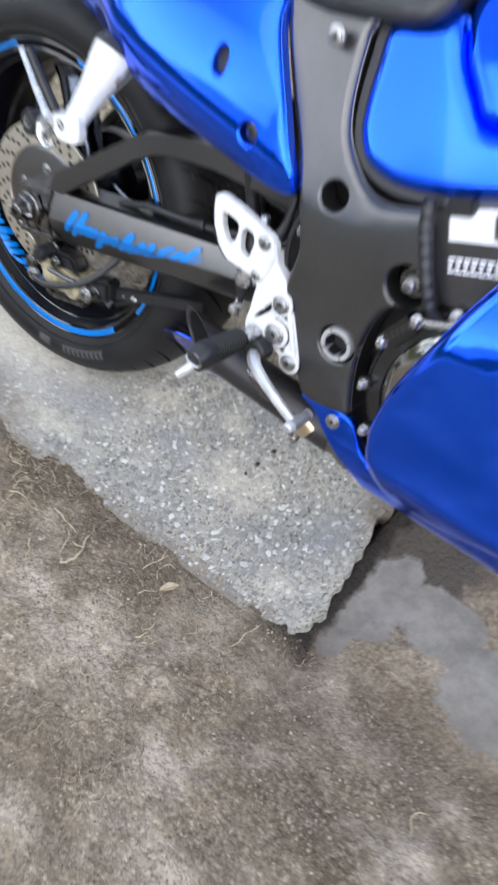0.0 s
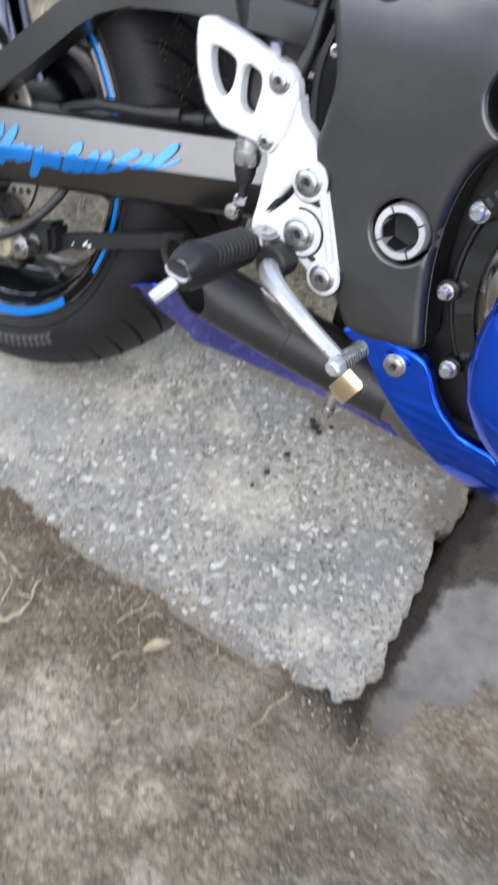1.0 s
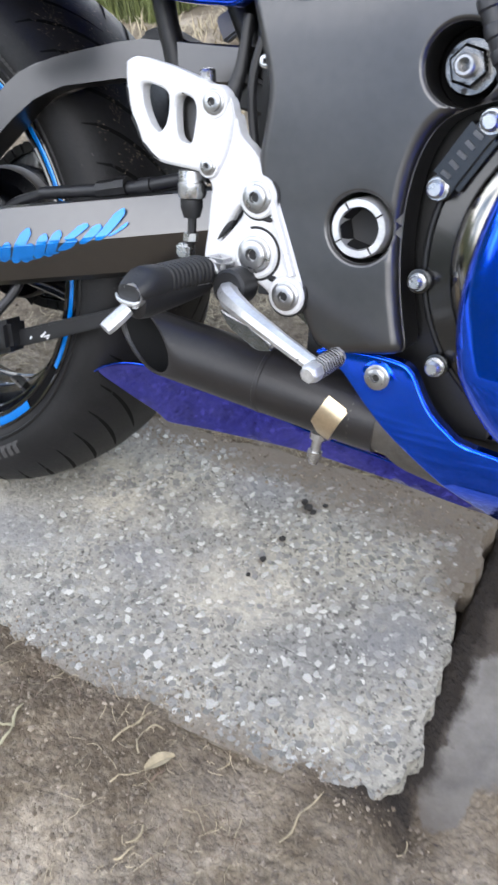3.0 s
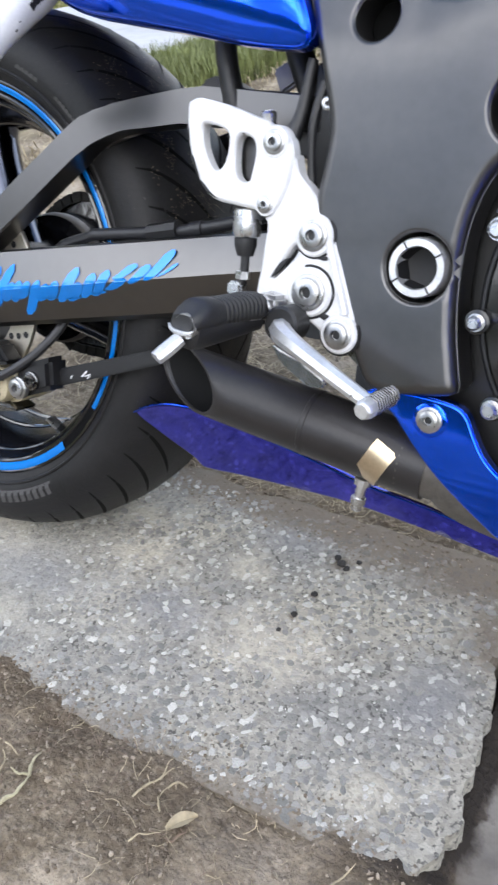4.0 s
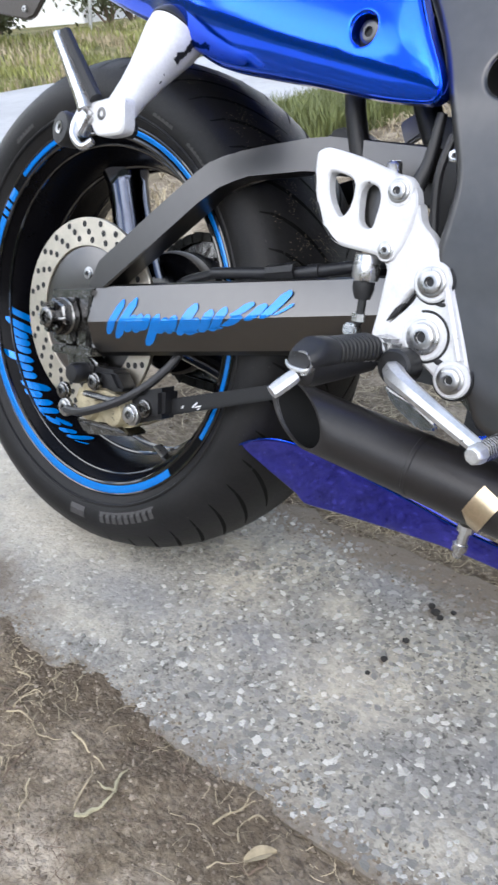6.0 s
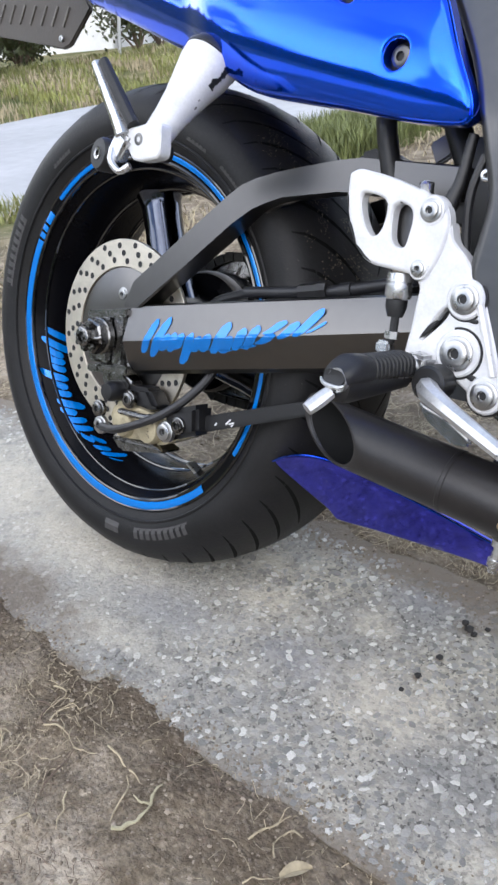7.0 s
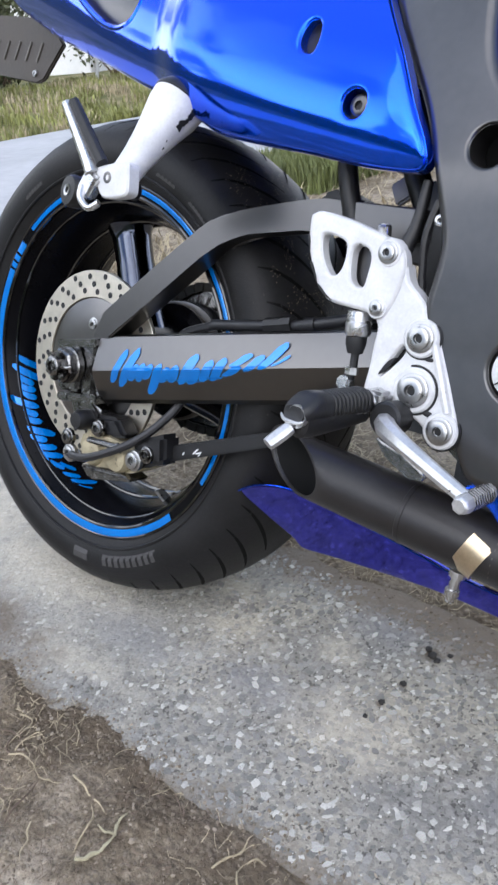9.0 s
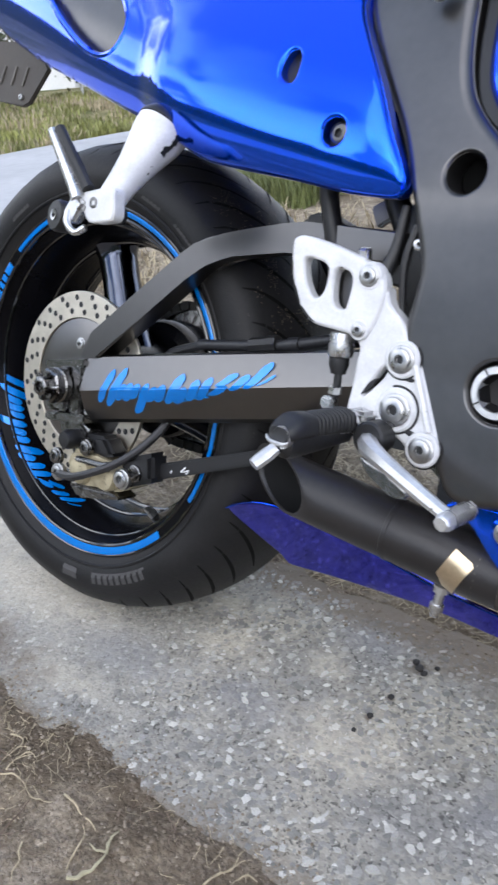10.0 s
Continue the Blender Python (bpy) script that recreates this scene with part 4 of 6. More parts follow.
def rear_wheel():
    barrel = [(0.0850, 0.2180), (0.0872, 0.2195), (0.0890, 0.2300), (0.0875, 0.2325), (0.083, 0.2330), (0.080, 0.224), (0.074, 0.212), (0.060, 0.205), (0.03, 0.196), (0.0, 0.193), (-0.03, 0.196), (-0.06, 0.205),
              (-0.08, 0.224), (-0.083, 0.233), (-0.088, 0.2325), (-0.090, 0.229), (-0.086, 0.2265), (-0.078, 0.218), (-0.06, 0.2), (-0.03, 0.19), (0.0, 0.1865), (0.03, 0.19), (0.055, 0.199), (0.072, 0.2085), (0.0825, 0.2160)]
    wheel = part("rear_wheel", lathe(barrel + barrel[:1], seg=96), GLOSS, bike, "gloss black wide rear wheel with blue rim tape")
    tread = [(0.081, 0.222), (0.088, 0.233), (0.097, 0.245), (0.1015, 0.260), (0.100, 0.274), (0.094, 0.287), (0.080, 0.2985), (0.060, 0.3075), (0.040, 0.313), (0.02, 0.3155), (0.0, 0.316)]
    crown = tread[:3:-1]
    tread += [(-s, q) for s, q in tread[-2::-1]]
    part("tyre", lathe(tread, seg=128), RUBBER, wheel, "worn black sports tyre, dusty at the shoulder")
    # raised mould lines and prints on the sidewall
    part("sidewall_rib", lathe([(0.0968, 0.2428), (0.0985, 0.2435), (0.0990, 0.2452), (0.0978, 0.2468)], seg=128), RUBBER, wheel)
    def print_bar(a0, a1, q0, q1, bm):
        steps = sorted({q0, q1, *[q for q in (0.260,) if q0 < q < q1]})
        for u, v in zip(steps, steps[1:]):
            vs = []
            for a, q in ((a0, u), (a1, u), (a1, v), (a0, v)):
                s = float(np.interp(q, [0.245, 0.260, 0.274], [0.097, 0.1015, 0.100])) + 0.0006
                vs.append(bm.verts.new((q * math.cos(radians(a)), -s, q * math.sin(radians(a)))))
            bm.faces.new(vs)

    for a0, count, gap in ((-92, 1, 10), (-79, 9, 2.6), (62, 5, 1.6), (46, 7, 1.4), (150, 9, 2.6), (120, 6, 1.5)):
        bm = bmesh.new()
        for k in range(count):
            print_bar(a0 + k * gap, a0 + k * gap + gap * 0.62, 0.2535, 0.2685 if gap > 2 else 0.258, bm)
            if count > 1:
                print_bar(a0 + k * gap + gap * 0.5, a0 + k * gap + gap * 0.95, 0.2535, 0.2565, bm)
        part("sidewall_print", bm, MARK, wheel, "faint grey raised print on the sidewall", 0)
    # tread grooves: slanting sickle sheets on both shoulders, cut depth painted as black shade
    def on_tread(s, a):
        q = float(np.interp(abs(s), [t[0] for t in crown], [t[1] for t in crown])) + 0.0005
        return Vector((q * math.cos(a), -s, q * math.sin(a)))

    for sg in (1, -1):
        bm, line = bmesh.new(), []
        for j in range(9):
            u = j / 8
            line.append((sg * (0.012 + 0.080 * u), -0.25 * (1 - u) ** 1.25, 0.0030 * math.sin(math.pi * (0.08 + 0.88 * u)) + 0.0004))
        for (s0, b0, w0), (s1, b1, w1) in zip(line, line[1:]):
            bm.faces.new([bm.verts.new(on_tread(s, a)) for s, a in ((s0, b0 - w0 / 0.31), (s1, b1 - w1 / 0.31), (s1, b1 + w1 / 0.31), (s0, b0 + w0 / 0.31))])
        first = part("tread_groove", bm, SOOT_SHADE, wheel, "dark sickle-shaped sheet painting the shade of a tread groove", 0)
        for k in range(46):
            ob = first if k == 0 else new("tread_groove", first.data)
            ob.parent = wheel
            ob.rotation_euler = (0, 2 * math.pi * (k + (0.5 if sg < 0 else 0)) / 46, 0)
    # pale road dust and sand clinging to the tread in front
    rng, bm = random.Random(77), bmesh.new()
    for _ in range(2600):
        a, sd = radians(rng.gauss(38, 17)), rng.gauss(0.030, 0.030)
        if abs(sd) > 0.082 or noise.noise((a * 9, sd * 60, 1)) < 0.30 * rng.random() - 0.08:
            continue
        size, base = rng.uniform(0.0003, 0.0011), rng.uniform(0, 6.3)
        bm.faces.new([bm.verts.new(on_tread(sd + size * math.sin(base + 2.1 * k), a + size * math.cos(base + 2.1 * k) / 0.31) * 1.0008) for k in range(3)])
    tagged(part("road_dust", bm, CLOD, wheel, smooth=0), "pale sand and dust clinging to the tread", kind="stuff")
    # rim tape: long arcs, with short slanting ends
    for a0, a1 in ((-29, 80), (112, 135), (141.5, 146), (147, 149.2), (150.2, 152.2), (153.2, 313)):
        wide = [(0.0858, 0.2192), (0.0880, 0.2204), (0.0897, 0.2284), (0.0892, 0.2300)] if a0 > 140 else [(0.0874, 0.2228), (0.0887, 0.2234), (0.0896, 0.2278), (0.0890, 0.2290)]
        bm = arc_ring(wide, a0, a1, max(2, int(abs(a1 - a0) / 3)))
        part("rim_tape", bm, DECAL, wheel, "sky blue rim tape")
    # rounded gloss lips that catch the sky; inner three added as glint streaks
    for s, q, w in ((0.0855, 0.2180, 0.0030), (0.0880, 0.2315, 0.0022), (0.070, 0.2075, 0.0022), (0.020, 0.1885, 0.003), (-0.03, 0.190, 0.003)):
        part("rim_gloss_ring", lathe([(s + w * math.cos(k * 0.785), q + w * math.sin(k * 0.785)) for k in range(9)], seg=128), LIP, wheel, "rounded gloss black ring, rim lip and added glint line")
    bm = block((0, 0, 0), (0.022, 0.016, 0.004), 0.001)
    bmesh.ops.transform(bm, matrix=pose(0.187 * math.cos(radians(-62)), -0.035, 0.187 * math.sin(radians(-62)), 0, 28, 0), verts=bm.verts)
    part("balance_weight", bm, STEEL, wheel, "small grey stick-on balance weight")
    # hub and three round spokes
    part("hub", lathe([(0.095, 0.02), (0.095, 0.042), (0.06, 0.05), (0.03, 0.055), (-0.03, 0.055), (-0.06, 0.05), (-0.095, 0.045), (-0.095, 0.02)], seg=40), GLOSS, wheel)
    for a in (108, 228, 348):
        c, s = math.cos(radians(a)), math.sin(radians(a))
        bm = tube([(c * 0.04, 0.0, s * 0.04), (c * 0.08, 0.0, s * 0.08), (c * 0.14, 0.0, s * 0.14), (c * 0.175, 0.0, s * 0.175), (c * 0.196, 0, s * 0.196)], (0.036, 0.029, 0.0265, 0.0275, 0.036), 20, 6)
        part("spoke", bm, SPOKE, wheel, "polished black round spoke")
    # blue strokes inside the barrel
    def in_barrel(u, v):
        yy = 0.30 + 0.036 * v
        a, s_ = radians(187.0 + 68 * u), 0.066 - 0.026 * yy
        q = float(np.interp(s_, [0.0, 0.03, 0.055, 0.072, 0.08], [0.1865, 0.19, 0.199, 0.2085, 0.214])) - 0.0008
        return (q * math.cos(a), -s_, q * math.sin(a))

    for stroke in BRUSH:
        part("rim_decal", brush(stroke, in_barrel, 0.47), DECAL, wheel, "sky blue brush-stroke decal inside the rim", 0)
    return wheel


wheel = rear_wheel()


def brake_disc():
    disc = bmesh.new()
    lathe([(0.100, 0.086), (0.1005, 0.0865), (0.1005, 0.1195), (0.100, 0.12), (0.0955, 0.12), (0.095, 0.1195), (0.095, 0.0865), (0.0955, 0.086), (0.100, 0.086)], seg=96, bm=disc)
    ob = part("brake_disc", disc, DISC, bike, "drilled steel brake disc with a tan sheen")
    first = part("drilling", lathe([(0.1008, 0.0039), (0.1009, 0.0)], seg=12), DARK, ob, smooth=0)
    for k in range(72):
        a, q = radians(15 * (k // 3) + 4.2 * (k % 3)), (0.093, 0.1025, 0.112)[k % 3] + 0.002 * (k // 3 % 2)
        hole = first if k == 0 else new("drilling", first.data)
        hole.parent, hole.location = ob, (q * math.cos(a), 0, q * math.sin(a))
    part("carrier", lathe([(0.094, 0.03), (0.102, 0.032), (0.103, 0.04), (0.1005, 0.078), (0.099, 0.084), (0.0975, 0.0875), (0.094, 0.0875)], seg=48), ARM, ob)
    for k in range(5):
        a = radians(20 + 72 * k)
        bolt(ob, (0.052 * math.cos(a), -0.101, 0.052 * math.sin(a)), 0.0065)


brake_disc()


def swingarm():
    # the beam: an upper face that looks a little up, a lower one that turns under, rising forwards
    def section(x):
        u = (x - 0.04) / 0.36
        return [(0.119, 0.044 + 0.0615 * u), (0.1265, 0.0445 + 0.0615 * u - 0.003), (0.1362, 0.0 + 0.070 * u + 0.004), (0.137, 0.0 + 0.070 * u), (0.122, -0.040 + 0.074 * u + 0.003), (0.116, -0.042 + 0.074 * u), (0.075, -0.042 + 0.074 * u), (0.075, 0.043 + 0.0615 * u)]

    bm = bmesh.new()
    rings = [[bm.verts.new(at(x, la, z)) for la, z in section(x)] for x in (0.043, 0.12, 0.2, 0.28, 0.36, 0.44, 0.56, 0.60)]
    for a, b in zip(rings, rings[1:]):
        for i in range(8):
            bm.faces.new((a[i], a[(i + 1) % 8], b[(i + 1) % 8], b[i]))
    bm.faces.new(rings[0]), bm.faces.new(rings[-1][::-1])
    arm = part("swingarm", bm, ARM, bike, "dark brushed aluminium braced swingarm with a blue decal", 12)
    outline = [(0.030, 0.040), (0.060, 0.043), (0.134, 0.103), (0.196, 0.152), (0.220, 0.170), (0.238, 0.1775), (0.259, 0.182), (0.325, 0.191), (0.45, 0.19), (0.45, 0.219), (0.348, 0.222), (0.321, 0.219), (0.277, 0.211), (0.245, 0.2045), (0.222, 0.199), (0.206, 0.192), (0.190, 0.182), (0.129, 0.136), (0.046, 0.074)]
    part("brace", prism(outline, -0.130, -0.098, 0.0022), BRACE, arm, "bent upper brace")
    part("brace", prism(outline, 0.098, 0.130, 0.004), BRACE, arm)
    part("chain_guard", prism([(0.05, 0.06), (0.16, 0.10), (0.30, 0.118), (0.45, 0.13), (0.45, 0.105), (0.30, 0.09), (0.16, 0.07), (0.06, 0.04)], 0.122, 0.142, 0.005), BLACK, arm, "black chain guard on the far side")
    left = [Vector((v.co.x, -v.co.y, v.co.z)) for v in arm.data.vertices]
    bm = bmesh.new()
    vs = [bm.verts.new(p) for p in left]
    for f in arm.data.polygons:
        bm.faces.new([vs[i] for i in f.vertices][::-1])
    part("left_beam", bm, ARM, arm, smooth=12)
    # weld along the end of the beam
    bm = bmesh.new()
    for k in range(22):
        z = -0.036 + 0.078 * k / 21
        lathe([(-0.004, 0.0), (-0.003, 0.003), (0.0, 0.004), (0.002, 0.002), (0.0025, 0)], at(0.040 + 0.006 * (z < -0.01) * (-z) * 10, 0.130 - 0.2 * abs(z - 0.003), z), (-0.3, -1, 0), 7, bm=bm)
    part("weld_bead", bm, DULL, arm)
    # open axle end: two cheeks, the sliding block, the castle nut
    part("axle_end", prism([(-0.032, 0.028), (0.043, 0.040), (0.043, 0.030), (-0.030, 0.018)], -0.134, -0.08, 0.002), DULL, arm)
    part("axle_end", prism([(-0.028, -0.040), (0.050, -0.030), (0.050, -0.041), (-0.026, -0.050)], -0.134, -0.08, 0.002), DULL, arm)
    part("end_plate", block((0.026, -0.105, -0.002), (0.022, 0.05, 0.066), 0.003), DULL, arm)
    part("axle_block", prism([(-0.024, -0.036), (0.016, -0.032), (0.016, 0.026), (-0.024, 0.02)], -0.137, -0.085, 0.004), DULL, arm)
    part("adjuster_bolt", lathe([(0, 0.005), (0.05, 0.005), (0.05, 0.009), (0.058, 0.009), (0.058, 0)], at(-0.02, 0.115, -0.002), (1, 0, 0.1), 6), STEEL, arm)
    part("washer", lathe([(0.132, 0), (0.132, 0.023), (0.1395, 0.023), (0.141, 0.021), (0.141, 0)], seg=28), DULL, arm)
    nut = part("axle_nut", lathe([(0.141, 0.0), (0.141, 0.0225), (0.151, 0.0225), (0.1535, 0.020), (0.1535, 0.0)], seg=6), DULL, arm, "castellated axle nut")
    for k in range(6):
        a = radians(15 + 60 * k)
        part("castle", block((0.0155 * math.cos(a), -0.1565, 0.0155 * math.sin(a)), (0.007, 0.008, 0.0095), 0.0015, (0, -math.degrees(a), 0)), DULL, nut)
    part("split_pin", tube([at(-0.022, 0.1585, -0.0005), at(0.0, 0.1585, 0.0), at(0.021, 0.1585, 0.001), at(0.0255, 0.1555, 0.003)], 0.0016, 8, 4), STEEL, nut, "bright split pin through the nut")
    part("axle_tip", lathe([(0.15, 0.0), (0.15, 0.0125), (0.165, 0.012), (0.166, 0.0105), (0.166, 0.006), (0.158, 0.005), (0.158, 0)], seg=24), DULL, nut)
    # brush-stroke decal across both faces
    def on_face(u, dz):
        x = 0.076 + 0.252 * u
        mid = 0.070 * (x - 0.04) / 0.36
        la = 0.1368 - max(0.0, dz - 0.003) * 0.259 if dz > 0 else 0.1371 + dz * 0.405
        return at(x, la + 0.0005, mid + dz)

    for stroke in BRUSH:
        part("decal_stroke", brush(stroke, lambda u, v: on_face(u, v * 0.001)), DECAL, arm, "sky blue slanting brush stroke", 0)


swingarm()


def caliper():
    ob = part("brake_caliper", prism([(0.018, -0.098), (0.035, -0.118), (0.052, -0.126), (0.112, -0.116), (0.146, -0.098), (0.152, -0.082), (0.12, -0.080), (0.08, -0.076), (0.045, -0.074), (0.025, -0.080)], -0.132, -0.085, 0.006), GOLD, bike, "dull gold rear brake caliper, grimy")
    for x, z in ((0.052, -0.100), (0.098, -0.097)):
        part("piston_housing", lathe([(0.10, 0.0195), (0.134, 0.019), (0.1385, 0.0165), (0.1395, 0.012), (0.1385, 0.0)], (x, 0, z), seg=24), GOLD, ob)
    part("bridge", prism([(0.03, -0.121), (0.11, -0.114), (0.128, -0.120), (0.05, -0.137)], -0.138, -0.10, 0.004), DULL, ob)
    part("link", prism([(0.040, -0.055), (0.085, -0.050), (0.105, -0.072), (0.07, -0.080), (0.045, -0.076)], -0.130, -0.10, 0.005), BLACK, ob)
    part("pad_pin", lathe([(0, 0.004), (0.05, 0.004), (0.052, 0.006), (0.06, 0.006), (0.06, 0)], at(0.05, 0.139, -0.085), (1, 0, 0.05), 10), DULL, ob)
    part("carrier", prism([(-0.012, -0.03), (0.03, -0.04), (0.055, -0.05), (0.05, -0.075), (0.02, -0.085), (-0.002, -0.06)], -0.128, -0.104, 0.004), DULL, ob)
    part("carrier_end", prism([(0.118, -0.070), (0.172, -0.050), (0.176, -0.086), (0.130, -0.104)], -0.134, -0.102, 0.006), BLACK, ob)
    for x, z, r in ((0.006, -0.092, 0.0085), (0.012, -0.112, 0.009), (0.062, -0.068, 0.0085), (0.130, -0.092, 0.010), (0.150, -0.080, 0.008)):
        bolt(ob, at(x, 0.137, z), r, mat=STEEL if r > 0.0087 else DULL)
    part("bleed_cap", lathe([(-0.01, 0.012), (0.006, 0.013), (0.012, 0.010), (0.013, 0)], at(0.034, 0.138, -0.063), seg=20), BLACK, ob)
    part("brake_hose", tube([at(0.02, 0.142, -0.112), at(0.055, 0.15, -0.106), at(0.09, 0.15, -0.092), at(0.125, 0.14, -0.072), at(0.15, 0.12, -0.045), at(0.165, 0.10, -0.01), at(0.16, 0.09, 0.04), at(0.154, 0.1, 0.062), at(0.2, 0.1, 0.08)], 0.0052, 10, 6), HOSE, ob)
    arm = part("torque_arm", prism([(0.150, -0.093), (0.146, -0.074), (0.34, -0.006), (0.345, -0.020)], -0.118, -0.106, 0.002), BLACK, bike, "flat black torque arm with scratched paint")
    bolt(arm, at(0.155, 0.118, -0.083), 0.009)
    for quad in ([(0.206, -0.0660), (0.2075, -0.0668), (0.2140, -0.0595), (0.2125, -0.0590)], [(0.2105, -0.0660), (0.2190, -0.0625), (0.2185, -0.0610), (0.2110, -0.0645)], [(0.2140, -0.0670), (0.2155, -0.0672), (0.2180, -0.0640), (0.2168, -0.0638)], [(0.190, -0.0715), (0.1912, -0.0720), (0.1935, -0.0680), (0.1922, -0.0678)]):
        part("scratch", prism(quad, -0.1186, -0.118, 0), PAPER, arm, "white paint scuff", 0)
    hose = part("brake_line", tube([at(0.20, 0.1, 0.081), at(0.26, 0.1, 0.089), at(0.32, 0.1, 0.098), at(0.40, 0.1, 0.118), at(0.45, 0.1, 0.135)], 0.0062, 12, 6), HOSE, bike, "black brake line with a crimped joint")
    part("crimp", lathe([(0, 0.005), (0, 0.0085), (0.022, 0.0085), (0.024, 0.0095), (0.036, 0.0095), (0.036, 0.005)], at(0.275, 0.1, 0.091), (1, 0, 0.2), 8), BLACK, hose)
    part("collar", lathe([(0, 0.006), (0, 0.0078), (0.014, 0.0078), (0.014, 0.006)], at(0.325, 0.1, 0.099), (1, 0, 0.22), 12), HOSE, hose)


caliper()


def chain_drive():
    """The sprocket on its carrier and the chain, on the far side of the wheel."""
    hub = part("sprocket_carrier", lathe([(-0.035, 0.03), (-0.035, 0.070), (-0.045, 0.082), (-0.085, 0.086), (-0.105, 0.080), (-0.108, 0.03)], seg=56), GLOSS, bike, "black sprocket carrier in the hub")
    part("bright_lip", lathe([(-0.046, 0.0825), (-0.049, 0.0850), (-0.056, 0.0862), (-0.062, 0.0858)], seg=56), PIPE, hub, "worn bright edge of the carrier")
    bm, rings = bmesh.new(), []
    teeth = 40
    for k in range(teeth * 4):
        a, q = 2 * math.pi * k / (teeth * 4), (0.104, 0.109, 0.109, 0.104)[k % 4]
        rings.append([bm.verts.new((r_ * math.cos(a), y_, r_ * math.sin(a))) for r_, y_ in ((0.07, 0.121), (q, 0.122), (q, 0.127), (0.07, 0.128))])
    for p, q in zip(rings, rings[1:] + rings[:1]):
        for i in range(4):
            bm.faces.new((p[i], p[(i + 1) % 4], q[(i + 1) % 4], q[i]))
    part("rear_sprocket", bm, DULL, bike, "toothed steel rear sprocket")
    path = [(0.108 * math.cos(radians(t)), 0.108 * math.sin(radians(t))) for t in range(98, 263, 8)]
    path = [(0.60, 0.105), (0.40, 0.106), (0.20, 0.107), (0.05, 0.108)] + path + [(0.05, -0.104), (0.12, -0.090)]
    run = curve([(x, 0.1245, z) for x, z in path], 8, closed=False)
    bm, gone, last = bmesh.new(), 0.0, run[0]
    count = 0
    for p in run[1:]:
        gone += (p - last).length
        if gone > 0.0079:
            tilt = -math.degrees(math.atan2((p - last).z, (p - last).x))
            wide = 0.007 if count % 2 else 0.0095
            for sg in (-1, 1):
                block((p.x, 0.1245 + sg * wide, p.z), (0.0145, 0.0022, 0.013), 0.0, (0, tilt, 0), bm)
            block((p.x, 0.1245, p.z), (0.008, 0.013, 0.008), 0.0, (0, tilt, 0), bm)
            gone, count = 0.0, count + 1
        last = p
    part("drive_chain", bm, CHAIN, bike, "dark greasy drive chain", 0)


CHAIN = material("greasy_chain_steel", (0.035, 0.033, 0.030), 0.45, 0.7, vary=0.4, scale=120, bump=0.1, bump_scale=300)
chain_drive()


